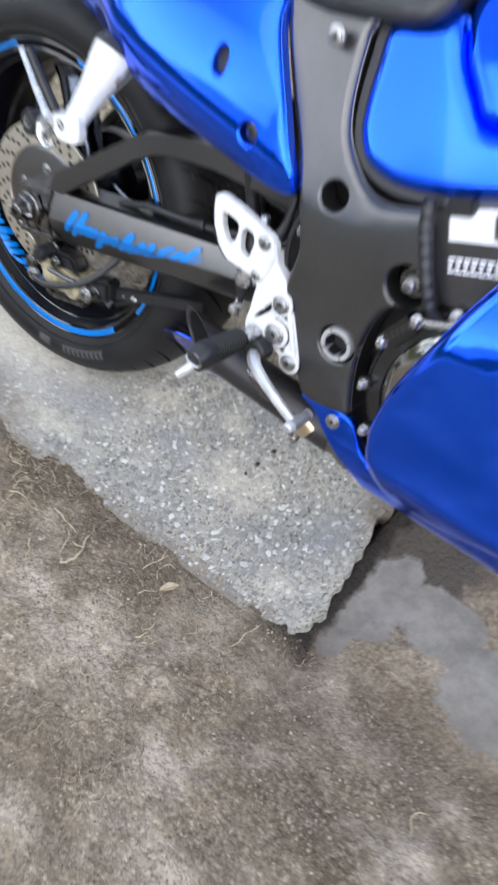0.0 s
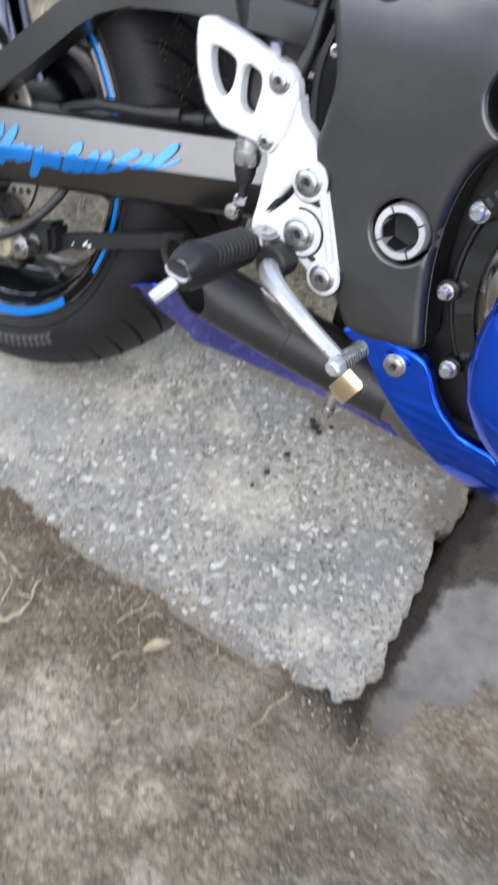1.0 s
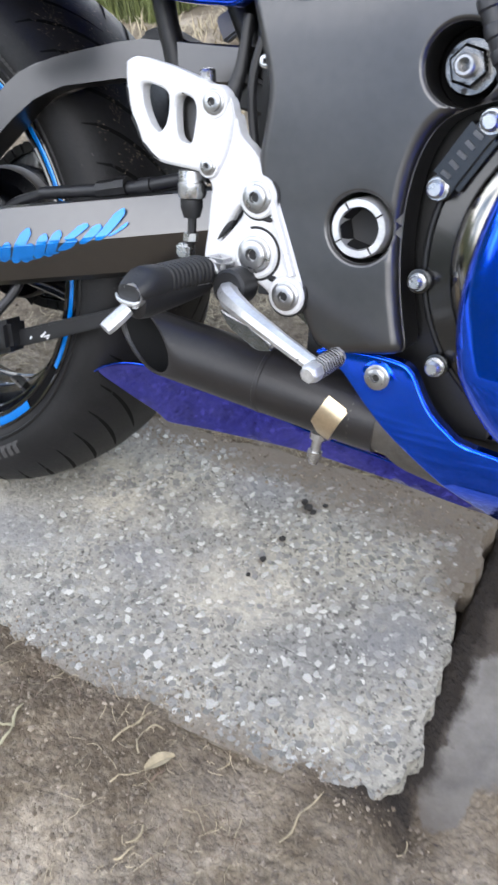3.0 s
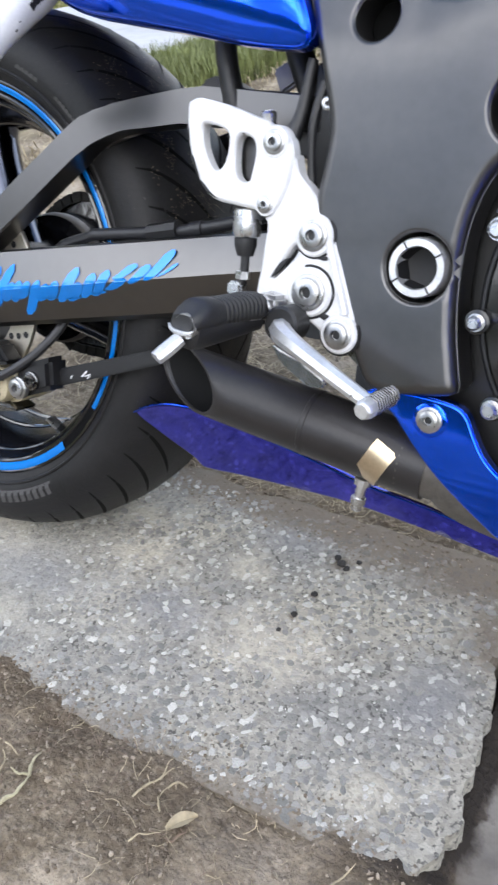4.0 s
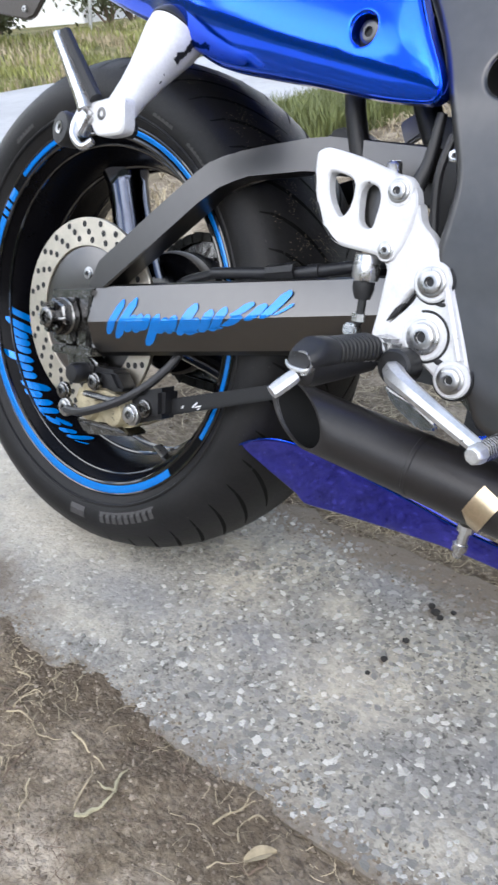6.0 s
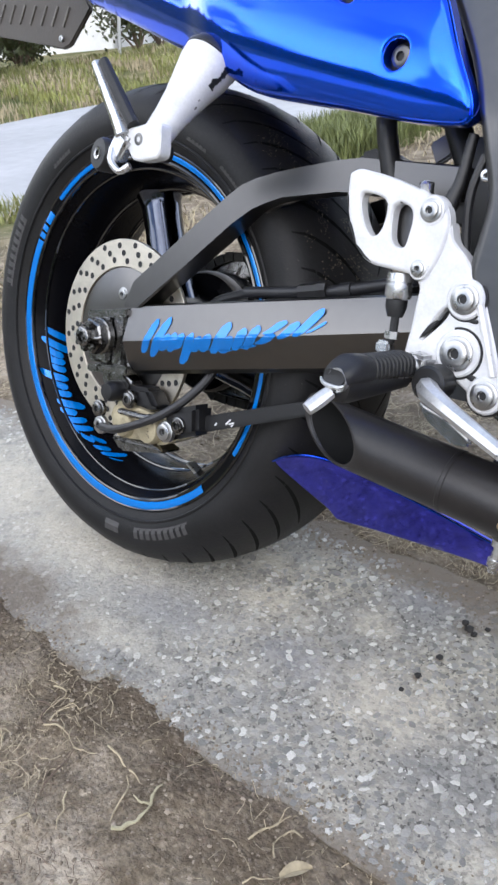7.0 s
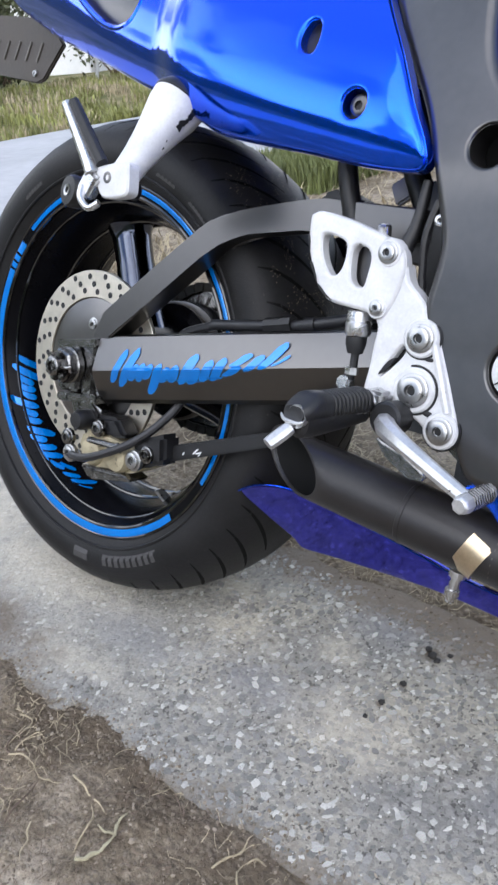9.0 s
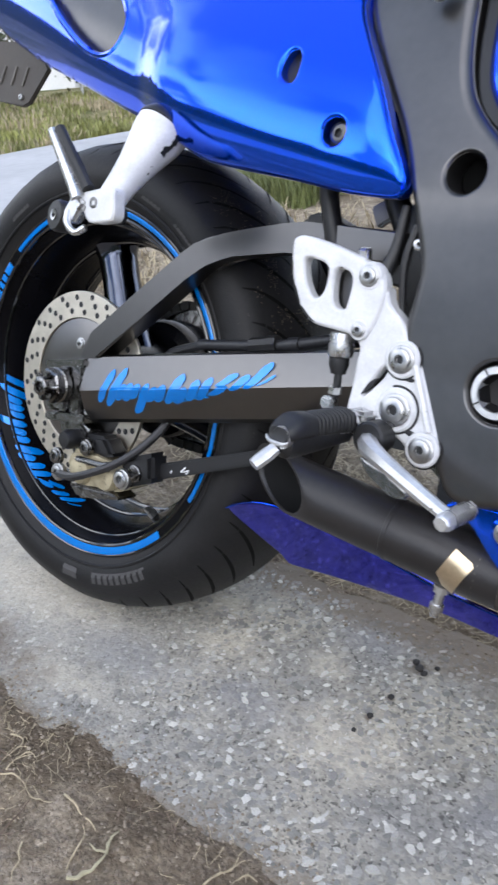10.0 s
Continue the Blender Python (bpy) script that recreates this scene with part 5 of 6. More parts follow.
def frame_plate():
    outline = [(0.398, 0.43), (0.405, 0.40), (0.418, 0.372), (0.442, 0.331), (0.470, 0.288), (0.489, 0.249), (0.501, 0.215), (0.508, 0.188), (0.506, 0.162), (0.503, 0.135), (0.509, 0.10), (0.524, 0.07),
               (0.545, 0.038), (0.559, 0.015), (0.575, 0.009), (0.60, 0.012), (0.628, 0.019), (0.626, 0.038), (0.621, 0.060), (0.617, 0.090), (0.617, 0.123), (0.622, 0.151), (0.633, 0.172), (0.651, 0.183), (0.675, 0.191),
               (0.676, 0.20), (0.664, 0.225), (0.650, 0.262), (0.640, 0.288), (0.620, 0.283), (0.590, 0.274), (0.565, 0.278), (0.545, 0.292), (0.524, 0.315), (0.513, 0.34), (0.506, 0.372), (0.502, 0.405), (0.50, 0.43)]

    def lat(x, z):
        bend = z - 0.242 - 0.45 * max(0, x - 0.565)
        return 0.2 + 0.004 * min(1.0, max(0.0, (z - 0.10) / 0.12)) - 0.28 * (0.5 * (bend + math.sqrt(bend * bend + 0.00012))) + 0.0014

    def ring(x, z, r, n=10):
        return [(x + r * math.cos(2 * math.pi * k / n), z + r * math.sin(2 * math.pi * k / n)) for k in range(n)]

    holes = [ring(0.588, 0.102, 0.0243), ring(0.533, 0.2595, 0.0160), ring(0.644, 0.207, 0.0245)]
    ob = part("frame_plate", panel(outline, lat, holes, r=0.009, step=0.015, thick=0.03, n=4), GREY, bike, "satin charcoal frame spar with round openings")
    part("frame_plate", panel(outline, lat, holes, r=0.009, step=0.03, thick=0.03, n=3, side=-1), GREY, bike)
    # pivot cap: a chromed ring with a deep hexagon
    # well lined near-black, its shade put into the colour
    part("cap_well", lathe([(0.165, 0.0), (0.165, 0.0245), (0.198, 0.0245)], (0.588, 0, 0.102), seg=36), SOOT_SHADE, ob)
    cap = part("pivot_cap", lathe([(0.17, 0.0208), (0.2005, 0.0208), (0.2035, 0.0197), (0.2035, 0.0150), (0.2015, 0.0143), (0.18, 0.0139)], (0.588, 0, 0.102), seg=40), BARE, ob, "notched bright ring with a deep hexagon socket")
    part("hexagon", lathe([(0.2022, 0.0158), (0.194, 0.0146), (0.184, 0.0139), (0.182, 0.0)], (0.588, 0, 0.102), seg=6), DARK, cap)
    for k in range(4):
        a = radians(35 + 90 * k)
        part("notch", block((0.588 + 0.0174 * math.cos(a), -0.2030, 0.102 + 0.0174 * math.sin(a)), (0.0056, 0.002, 0.0013), 0.0003, (0, -math.degrees(a), 0)), DARK, cap)
    # both bolt wells too: depth shade given by a near-black lining
    part("well", lathe([(0.165, 0.0), (0.165, 0.0168), (0.196, 0.0163)], (0.533, 0, 0.2595), seg=28), SOOT_SHADE, ob)
    part("well", lathe([(0.165, 0.0), (0.165, 0.0248), (0.200, 0.0248)], (0.644, 0, 0.207), seg=32), SOOT_SHADE, ob)
    nut = part("mount_nut", lathe([(0.165, 0.0180), (0.180, 0.0180), (0.183, 0.0165), (0.183, 0.0)], (0.644, 0, 0.207), seg=24), DULL, ob, "bright engine mount nut in its recess")
    part("flange", lathe([(0.183, 0.0), (0.183, 0.0135), (0.190, 0.0135), (0.192, 0.0115), (0.192, 0.0)], (0.644, 0, 0.207), seg=6), DULL, nut)
    part("stud", lathe([(0.188, 0.0), (0.188, 0.0075), (0.200, 0.0070), (0.201, 0.0058), (0.201, 0.0042), (0.192, 0.0040), (0.192, 0)], (0.644, 0, 0.207), seg=20), STEEL, nut)
    # dark core behind the plates
    part("engine_core", block((0.62, 0, 0.12), (0.20, 0.30, 0.40), 0.03), BLACK, bike)
    part("engine_core", block((0.80, 0, 0.18), (0.30, 0.34, 0.36), 0.03), BLACK, bike)
    part("rear_frame", block((0.46, 0, 0.31), (0.10, 0.22, 0.10), 0.02), BLACK, bike)


frame_plate()


def footpeg_bracket():
    lower = [(0.462, 0.128), (0.470, 0.150), (0.482, 0.170), (0.488, 0.157), (0.499, 0.147), (0.506, 0.139), (0.510, 0.131), (0.517, 0.129), (0.522, 0.122), (0.527, 0.108), (0.536, 0.087), (0.544, 0.068), (0.550, 0.053),
             (0.551, 0.044), (0.547, 0.037), (0.539, 0.034), (0.531, 0.036), (0.524, 0.042), (0.517, 0.048), (0.507, 0.053), (0.495, 0.056), (0.482, 0.053), (0.470, 0.053), (0.462, 0.064), (0.464, 0.085), (0.465, 0.104), (0.466, 0.118)]
    slot = [(0.491, 0.106), (0.495, 0.103), (0.490, 0.094), (0.476, 0.079), (0.480, 0.088)]
    ob = part("footpeg_bracket", panel(lower, lambda x, z: 0.203, [slot], r=0.0035, step=0.02, thick=0.012, n=4), WHITE, bike, "chipped white-painted alloy footpeg bracket")
    part("slot_floor", prism([(0.47, 0.075), (0.50, 0.09), (0.50, 0.11), (0.48, 0.11)], -0.193, -0.191, 0), DARK, ob)
    guard = [(0.388, 0.199), (0.391, 0.203), (0.397, 0.205), (0.406, 0.204), (0.426, 0.200), (0.450, 0.193), (0.470, 0.186), (0.479, 0.181), (0.483, 0.172), (0.484, 0.160), (0.481, 0.145), (0.474, 0.130), (0.466, 0.124), (0.455, 0.128),
             (0.436, 0.130), (0.420, 0.132), (0.409, 0.138), (0.402, 0.147), (0.394, 0.163), (0.389, 0.180)]
    h1 = [(0.4025, 0.183), (0.4075, 0.1870), (0.423, 0.1835), (0.4275, 0.177), (0.426, 0.162), (0.420, 0.154), (0.413, 0.156), (0.405, 0.169)]
    h2 = [(0.4340, 0.176), (0.439, 0.1805), (0.4485, 0.178), (0.4520, 0.170), (0.4505, 0.157), (0.448, 0.148), (0.440, 0.148), (0.4350, 0.1535), (0.4335, 0.165)]
    part("heel_guard", panel(guard, lambda x, z: 0.2055 + 0.01 * max(0, 0.43 - x), [h1, h2], r=0.004, step=0.02, thick=0.009, n=4), WHITE, ob, "chipped white heel guard with two slots")
    for quad in ([(0.394, 0.163), (0.398, 0.156), (0.403, 0.147), (0.402, 0.152), (0.397, 0.162)], [(0.404, 0.1455), (0.412, 0.1375), (0.421, 0.1335), (0.414, 0.1385), (0.408, 0.144)], [(0.427, 0.178), (0.4285, 0.178), (0.428, 0.180)], [(0.389, 0.185), (0.3905, 0.178), (0.392, 0.172), (0.3915, 0.181)]):
        part("chip", panel(quad, lambda x, z: 0.2062 + 0.01 * max(0, 0.43 - x), r=0.0004, step=0.01, thick=0.003, n=3), DARK, ob, "black mark where the paint has chipped")
    for quad in ([(0.474, 0.080), (0.482, 0.087), (0.488, 0.096), (0.481, 0.092)], [(0.503, 0.062), (0.511, 0.060), (0.516, 0.064), (0.509, 0.066)], [(0.519, 0.057), (0.525, 0.055), (0.527, 0.059), (0.521, 0.060)], [(0.512, 0.099), (0.519, 0.098), (0.521, 0.101), (0.514, 0.101)]):
        part("chip", panel(quad, lambda x, z: 0.2036, r=0.0004, step=0.01, thick=0.003, n=3), DARK, ob, "black mark where the paint has chipped")
    part("gear", prism([(0.428, 0.145), (0.455, 0.145), (0.455, 0.185), (0.428, 0.185)], -0.19, -0.185, 0.001), GREY, ob)
    for x, z, r in ((0.468, 0.177, 0.0068), (0.465, 0.133, 0.0052), (0.508, 0.115, 0.0088), (0.509, 0.074, 0.0105), (0.537, 0.047, 0.0085)):
        part("boss", lathe([(0.195, 0.0), (0.195, r * 1.75), (0.2045, r * 1.75), (0.206, r * 1.6), (0.206, 0)], (x, 0, z), seg=28), WHITE, ob)
        bolt(ob, at(x, 0.2062, z), r)
        part("grime_ring", lathe([(0.2030, r * 1.70), (0.2036, r * 1.76), (0.2036, r * 1.86), (0.2030, r * 1.93)], (x, 0, z), (0, -1, 0), 28, 20 + 37 * r * 1e3, 215 + 37 * r * 1e3), DARK, ob, "dark grime round the boss", 0)
    # raised edge rib
    part("rib", tube([at(0.520, 0.2035, 0.112), at(0.531, 0.2035, 0.085), at(0.540, 0.2035, 0.062)], 0.0035, 8, 4), WHITE, ob)
    part("screw", lathe([(-0.006, 0.006), (0.002, 0.006), (0.0035, 0.004), (0.0035, 0)], at(0.452, 0.19, 0.196), (0, -0.2, 1), 12), SILVER, ob)
    # rear master cylinder joint under the guard
    rod = part("push_rod", tube([at(0.441, 0.192, 0.126), at(0.443, 0.192, 0.10), at(0.443, 0.192, 0.075), at(0.437, 0.192, 0.064)], 0.0036, 10, 4), BLACK, ob, "black brake push rod with silver fittings")
    part("fitting", lathe([(0, 0), (0, 0.0105), (0.003, 0.0115), (0.011, 0.0115), (0.0115, 0.0105), (0.013, 0.0105), (0.0135, 0.0112), (0.020, 0.0112), (0.021, 0.010), (0.021, 0)], at(0.443, 0.192, 0.107), (-0.05, 0, 1), 12), SILVER, rod)
    part("boot", lathe([(0, 0.0045), (0, 0.0065), (0.008, 0.009), (0.014, 0.009), (0.014, 0)], at(0.443, 0.192, 0.092), (-0.05, 0, 1), 16), GRIP, rod)
    part("clevis", block((0.438, -0.192, 0.066), (0.013, 0.012, 0.011), 0.002), SILVER, rod)
    part("locknut", lathe([(0, 0), (0, 0.006), (0.006, 0.006), (0.006, 0)], at(0.4425, 0.192, 0.074), (0, 0, 1), 6), SILVER, rod)
    # the peg: a ribbed rubber on a folding stub
    peg = part("footpeg", tube([at(0.480, 0.205, 0.060), at(0.476, 0.23, 0.057), at(0.466, 0.300, 0.051)], (0.011, 0.010, 0.009), 16, 4), SILVER, ob, "folding rider footpeg with worn rubber")
    a, b = at(0.4768, 0.224, 0.0605), at(0.4635, 0.300, 0.0560)
    d = (b - a).normalized()
    across = Vector((1, 0, 0)) - d * d.x
    across.normalize()
    up = across.cross(d) if across.cross(d).z > 0 else d.cross(across)

    def outline(s, wide, top, low, push=0.0, seg=28):
        """A cushion-shaped section of the peg, s metres along it."""
        out = []
        for k in range(seg):
            t = 2 * math.pi * k / seg
            c, w = math.cos(t), math.sin(t)
            c, w = math.copysign(abs(c) ** 0.72, c), math.copysign(abs(w) ** 0.72, w)
            out.append(a + d * (s + push * w) + across * wide * 0.84 * c + up * (top if w > 0 else low) * 0.86 * w)
        return out

    def skin(rows):
        bm = bmesh.new()
        rings = [[bm.verts.new(p) for p in r] for r in rows]
        for p, q in zip(rings, rings[1:]):
            for k in range(len(p)):
                bm.faces.new((p[k], p[(k + 1) % len(p)], q[(k + 1) % len(p)], q[k]))
        bm.faces.new(rings[0][::-1]), bm.faces.new(rings[-1])
        return bm

    rows = [outline(0, 0.010, 0.008, 0.007), outline(0.002, 0.0145, 0.0115, 0.010)]
    for k in range(10):
        s = 0.004 + 0.0043 * k
        rows += [outline(s, 0.0146, 0.0118, 0.010), outline(s + 0.0008, 0.0158, 0.0131, 0.010), outline(s + 0.0026, 0.0158, 0.0131, 0.010), outline(s + 0.0034, 0.0146, 0.0118, 0.010)]
    rows += [outline(0.050, 0.0162, 0.0138, 0.0105), outline(0.060, 0.0168, 0.0146, 0.011), outline(0.066, 0.0166, 0.0140, 0.011, -0.002), outline(0.072, 0.0158, 0.0105, 0.011, -0.004), outline(0.0765, 0.0128, 0.0060, 0.0105, -0.003), outline(0.0775, 0.0095, 0.003, 0.008)]
    part("rubber", skin(rows), GRIP, peg, "ribbed black peg rubber")
    part("underside", skin([outline(0.0, 0.010, -0.004, 0.021), outline(0.03, 0.0130, -0.005, 0.024), outline(0.064, 0.0150, -0.006, 0.027), outline(0.072, 0.0140, -0.006, 0.026), outline(0.0745, 0.010, -0.008, 0.022)]), BLACK, peg, "dark scuffed casting under the rubber")
    lip = outline(0.0755, 0.0162, 0.0090, 0.0112, -0.004)
    part("end_ring", tube([lip[k % 28] for k in range(16, 26)], (0.0006, 0.0011, 0.0014, 0.0016, 0.0017, 0.0017, 0.0016, 0.0014, 0.0011, 0.0006), 8, 3), BARE, peg, "scraped bright rim of the peg end")
    part("feeler", tube([at(0.4610, 0.298, 0.0415), at(0.4585, 0.303, 0.0370), at(0.4550, 0.309, 0.0315), at(0.4530, 0.3130, 0.0280)], (0.0052, 0.0057, 0.0057, 0.0050), 8, 2), BARE, peg, "scraped silver hero pin")
    for k, (s, x, w) in enumerate(((0.070, -0.012, 0.0045), (0.064, -0.0135, 0.003), (0.055, -0.0125, 0.0035), (0.040, -0.0115, 0.003))):
        part("scuff", block(a + d * s + across * x + up * -0.017, (w, w * 1.6, 0.0012), 0.0004, (25, 20 * k, 40)), PAPER, peg, "white scrape on the casting")
    part("hinge", block((0.481, -0.212, 0.058), (0.022, 0.02, 0.022), 0.003), SILVER, peg)
    # the brake pedal
    pedal = part("brake_pedal", tube([at(0.497, 0.220, 0.047), at(0.507, 0.236, 0.0455), at(0.528, 0.247, 0.0395), at(0.560, 0.254, 0.0275), at(0.588, 0.258, 0.0165)], (0.0088, 0.0086, 0.0070, 0.0060, 0.0056), 8, 5), BARE, bike, "bare scraped aluminium brake pedal")
    part("web", prism([(0.505, 0.040), (0.530, 0.031), (0.551, 0.0215), (0.551, 0.0165), (0.538, 0.0145), (0.514, 0.028)], -0.250, -0.243, 0.002), DULL, pedal, "scraped web under the pedal arm")
    toe = part("toe_pad", tube([at(0.5955, 0.2315, 0.0190), at(0.5948, 0.2345, 0.0185), at(0.5928, 0.251, 0.0162), at(0.5905, 0.268, 0.0136), at(0.5900, 0.272, 0.0130)], (0.0050, 0.0072, 0.0074, 0.0072, 0.0050), 8, 3), BARE, pedal, "knurled toe pad")
    for k in range(9):
        c = at(0.5946, 0.2365, 0.0182).lerp(at(0.5915, 0.260, 0.0148), k / 8)
        part("knurl", lathe([(0, 0.0072), (0.0003, 0.0077), (0.0014, 0.0077), (0.0017, 0.0072)], c, at(0.5885, 0.283, 0.0115) - at(0.5955, 0.2315, 0.0190), 8), DULL, toe)
    part("stay", prism([(0.512, 0.050), (0.524, 0.052), (0.583, 0.014), (0.576, 0.006)], -0.192, -0.182, 0.002), DULL, pedal, "dull grey stay beside the pedal")
    part("pivot", lathe([(0, 0.008), (0.0, 0.014), (0.02, 0.014), (0.022, 0.012), (0.022, 0)], at(0.499, 0.205, 0.05), seg=20), BLACK, pedal)


footpeg_bracket()


def exhaust():
    tip, fore, r = at(0.374, 0.162, -0.0245), at(0.587, 0.153, -0.0500), 0.0284
    d = (fore - tip).normalized()
    side = (Vector((0, -1, 0)) - d * d.dot(Vector((0, -1, 0)))).normalized()
    up = d.cross(side)
    if up.z < 0:
        up = -up
    bm, seg = bmesh.new(), 48
    stations = [("lip", 0.004, 0.9), ("lip", 0.0, 0.92), ("out", 0.0, 1.0), ("out", 0.02, 1.0), ("out", 0.06, 1.0), ("out", 0.128, 1.0), ("out", 0.1285, 1.02), ("out", 0.132, 1.02), ("out", 0.1325, 1.0), ("out", 0.195, 1.0), ("out", 0.2, 0.97), ("out", 0.21, 0.93)]
    rings = []
    for kind, s, q in stations:
        ring = []
        for k in range(seg):
            t = 2 * math.pi * k / seg
            slash = (1.7 * math.cos(t) - 0.25 * math.sin(t)) * r * q * max(0, 1 - s / 0.125)
            ring.append(bm.verts.new(tip + d * (s + slash) + (side * math.cos(t) + up * math.sin(t)) * r * q))
        rings.append(ring)
    for a, b in zip(rings, rings[1:]):
        for k in range(seg):
            bm.faces.new((a[k], a[(k + 1) % seg], b[(k + 1) % seg], b[k]))
    can = part("exhaust", bm, CAN, bike, "stubby satin black slash-cut exhaust", 40)
    bm, rings = bmesh.new(), []
    for s in (0.0, 0.05, 0.124, 0.17):
        ring = []
        for k in range(seg):
            t = 2 * math.pi * k / seg
            slash = (1.7 * math.cos(t) - 0.25 * math.sin(t)) * r * 0.9 * max(0, 1 - s / 0.125)
            ring.append(bm.verts.new(tip + d * (s + 0.003 + slash) + (side * math.cos(t) + up * math.sin(t)) * r * 0.905))
        rings.append(ring)
    for a, b in zip(rings, rings[1:]):
        for k in range(seg):
            bm.faces.new((a[k], a[(k + 1) % seg], b[(k + 1) % seg], b[k]))
    bm.faces.new(rings[-1])
    part("bore", bm, SOOT_SHADE, can, "sooty black bore of the pipe")
    part("collar", lathe([(0.196, r * 0.95), (0.196, r * 1.015), (0.236, r * 0.985), (0.236, r * 0.9)], tip, d, 40), CAN, can)
    tilt = (d + Vector((0, 0, -0.42))).normalized()
    ax, u, w = frame_of(tilt)
    want = Vector((0, -0.55, -1))
    low = math.degrees(math.atan2(want.dot(w), want.dot(u)))
    part("band", lathe([(-0.010, r * 0.98), (-0.010, r * 1.075), (0.010, r * 1.05), (0.010, r * 0.95)], tip + d * 0.199, tilt, 40, low - 85, low + 90), BRASS, can, "tan steel clamp band")
    part("link_pipe", tube([tip + d * 0.215, tip + d * 0.25, at(0.64, 0.147, -0.068), at(0.70, 0.13, -0.082), at(0.78, 0.10, -0.085)], (0.0285, 0.025, 0.024, 0.024, 0.024), 28, 6), PIPE, can, "dusty grey link pipe")
    part("clamp_bolt", lathe([(0, 0), (0, 0.0042), (0.006, 0.0042), (0.006, 0.0065), (0.012, 0.0065), (0.012, 0.0045), (0.024, 0.0045), (0.024, 0.0075), (0.03, 0.0075), (0.03, 0)], at(0.549, 0.150, -0.108), (0.1, 0, 1), 10), SILVER, can, "bright clamp bolt under the exhaust")


exhaust()


def fairings():
    # the belly pan's inner wing, leaning in towards its foot so that it mirrors the ground
    fin = [(0.268, -0.095), (0.298, -0.079), (0.323, -0.0715), (0.342, -0.069), (0.362, -0.0695), (0.409, -0.077), (0.474, -0.090), (0.533, -0.103), (0.587, -0.107), (0.64, -0.112), (0.74, -0.10), (0.86, -0.08), (0.86, -0.13), (0.70, -0.142),
           (0.62, -0.138), (0.549, -0.135), (0.513, -0.135), (0.458, -0.138), (0.391, -0.143), (0.345, -0.148), (0.336, -0.145), (0.328, -0.136), (0.296, -0.117)]
    part("belly_wing", panel(fin, lambda x, z: 0.115 + 0.62 * (z + 0.075) + 0.08 * max(0, x - 0.5), r=0.003, step=0.02, thick=0.004, n=4), SHADED_BLUE, bike, "dusty blue belly pan wing under the exhaust, shade painted in as indigo")
    # thin tube added to draw the bright highlight on the wing's top edge
    rim = [at(x, 0.1165 + 0.62 * (z + 0.075) + 0.08 * max(0, x - 0.5), z) for x, z in fin[:10]]
    part("wing_highlight", tube(rim, 0.0011, 6, 4), BLUE, bike, "thin blue tube as the highlight along the belly wing's edge")
    flank = [(0.560, 0.006), (0.575, 0.011), (0.60, 0.012), (0.627, 0.010), (0.638, 0.004), (0.645, -0.008), (0.654, -0.022), (0.668, -0.034), (0.690, -0.044), (0.78, -0.05), (0.86, -0.04), (0.86, -0.128), (0.76, -0.132), (0.715, -0.122), (0.685, -0.098), (0.662, -0.080), (0.640, -0.062), (0.620, -0.045), (0.600, -0.025), (0.582, -0.006), (0.568, 0.0)]
    ob = part("belly_pan", panel(flank, lambda x, z: 0.193 - 0.5 * 0.5 * (-0.052 - z + math.sqrt((-0.052 - z) ** 2 + 0.0004)) - 1.6 * max(0, -0.085 - z) ** 1.3, r=0.0022, step=0.010, thick=0.010, n=4), BLUE, bike, "glossy blue lower side panel with one bolt")
    part("dimple", lathe([(0.1935, 0.0), (0.1935, 0.0095), (0.1928, 0.0125), (0.1905, 0.0145)], (0.612, 0, -0.004), seg=32), BLUE, ob)
    bolt(ob, at(0.612, 0.194, -0.004), 0.0075)
    # the large lower fairing
    low = [(0.80, 0.37), (0.775, 0.325), (0.748, 0.282), (0.730, 0.24), (0.715, 0.198), (0.700, 0.155), (0.690, 0.12), (0.685, 0.085), (0.686, 0.06), (0.692, 0.034), (0.704, 0.008), (0.722, -0.014), (0.75, -0.022), (0.80, -0.015), (0.87, 0.005), (1.00, 0.03), (1.12, 0.08), (1.16, 0.2), (1.10, 0.36), (0.95, 0.42)]
    low = [(x - 0.007, z - 0.004) for x, z in low]

    def bulge(x, z):
        ridge = z - (0.205 + 0.35 * (x - 0.72))
        return 0.268 - 0.6 * 0.5 * (ridge + math.sqrt(ridge * ridge + 0.0002)) - 0.9 * max(0, 0.03 - z) ** 1.2 + 0.03 * min(0.1, max(0, x - 0.7)) - 0.25 * max(0, x - 0.9) ** 1.5

    both("lower_fairing", lambda sd: panel(low, bulge, r=0.016, step=0.02, thick=0.02, n=4, side=sd), BLUE, "large glossy blue lower fairing, plain")
    # tail cowl
    cowl = [(-0.229, 0.463), (-0.209, 0.442), (-0.107, 0.398), (0.017, 0.357), (0.096, 0.329), (0.145, 0.313), (0.205, 0.292), (0.250, 0.272), (0.299, 0.263), (0.364, 0.254), (0.424, 0.2445), (0.461, 0.2420), (0.473, 0.2435), (0.478, 0.250), (0.474, 0.266), (0.463, 0.288), (0.443, 0.327), (0.418, 0.366),
            (0.401, 0.395), (0.385, 0.44), (0.33, 0.475), (0.20, 0.50), (0.03, 0.524), (-0.124, 0.519), (-0.218, 0.499)]
    crease_x, crease_z = [-0.25, -0.1, 0.05, 0.15, 0.251, 0.347, 0.414, 0.49], [0.50, 0.44, 0.388, 0.345, 0.303, 0.288, 0.274, 0.248]

    crease = np.polyfit(crease_x, crease_z, 4)

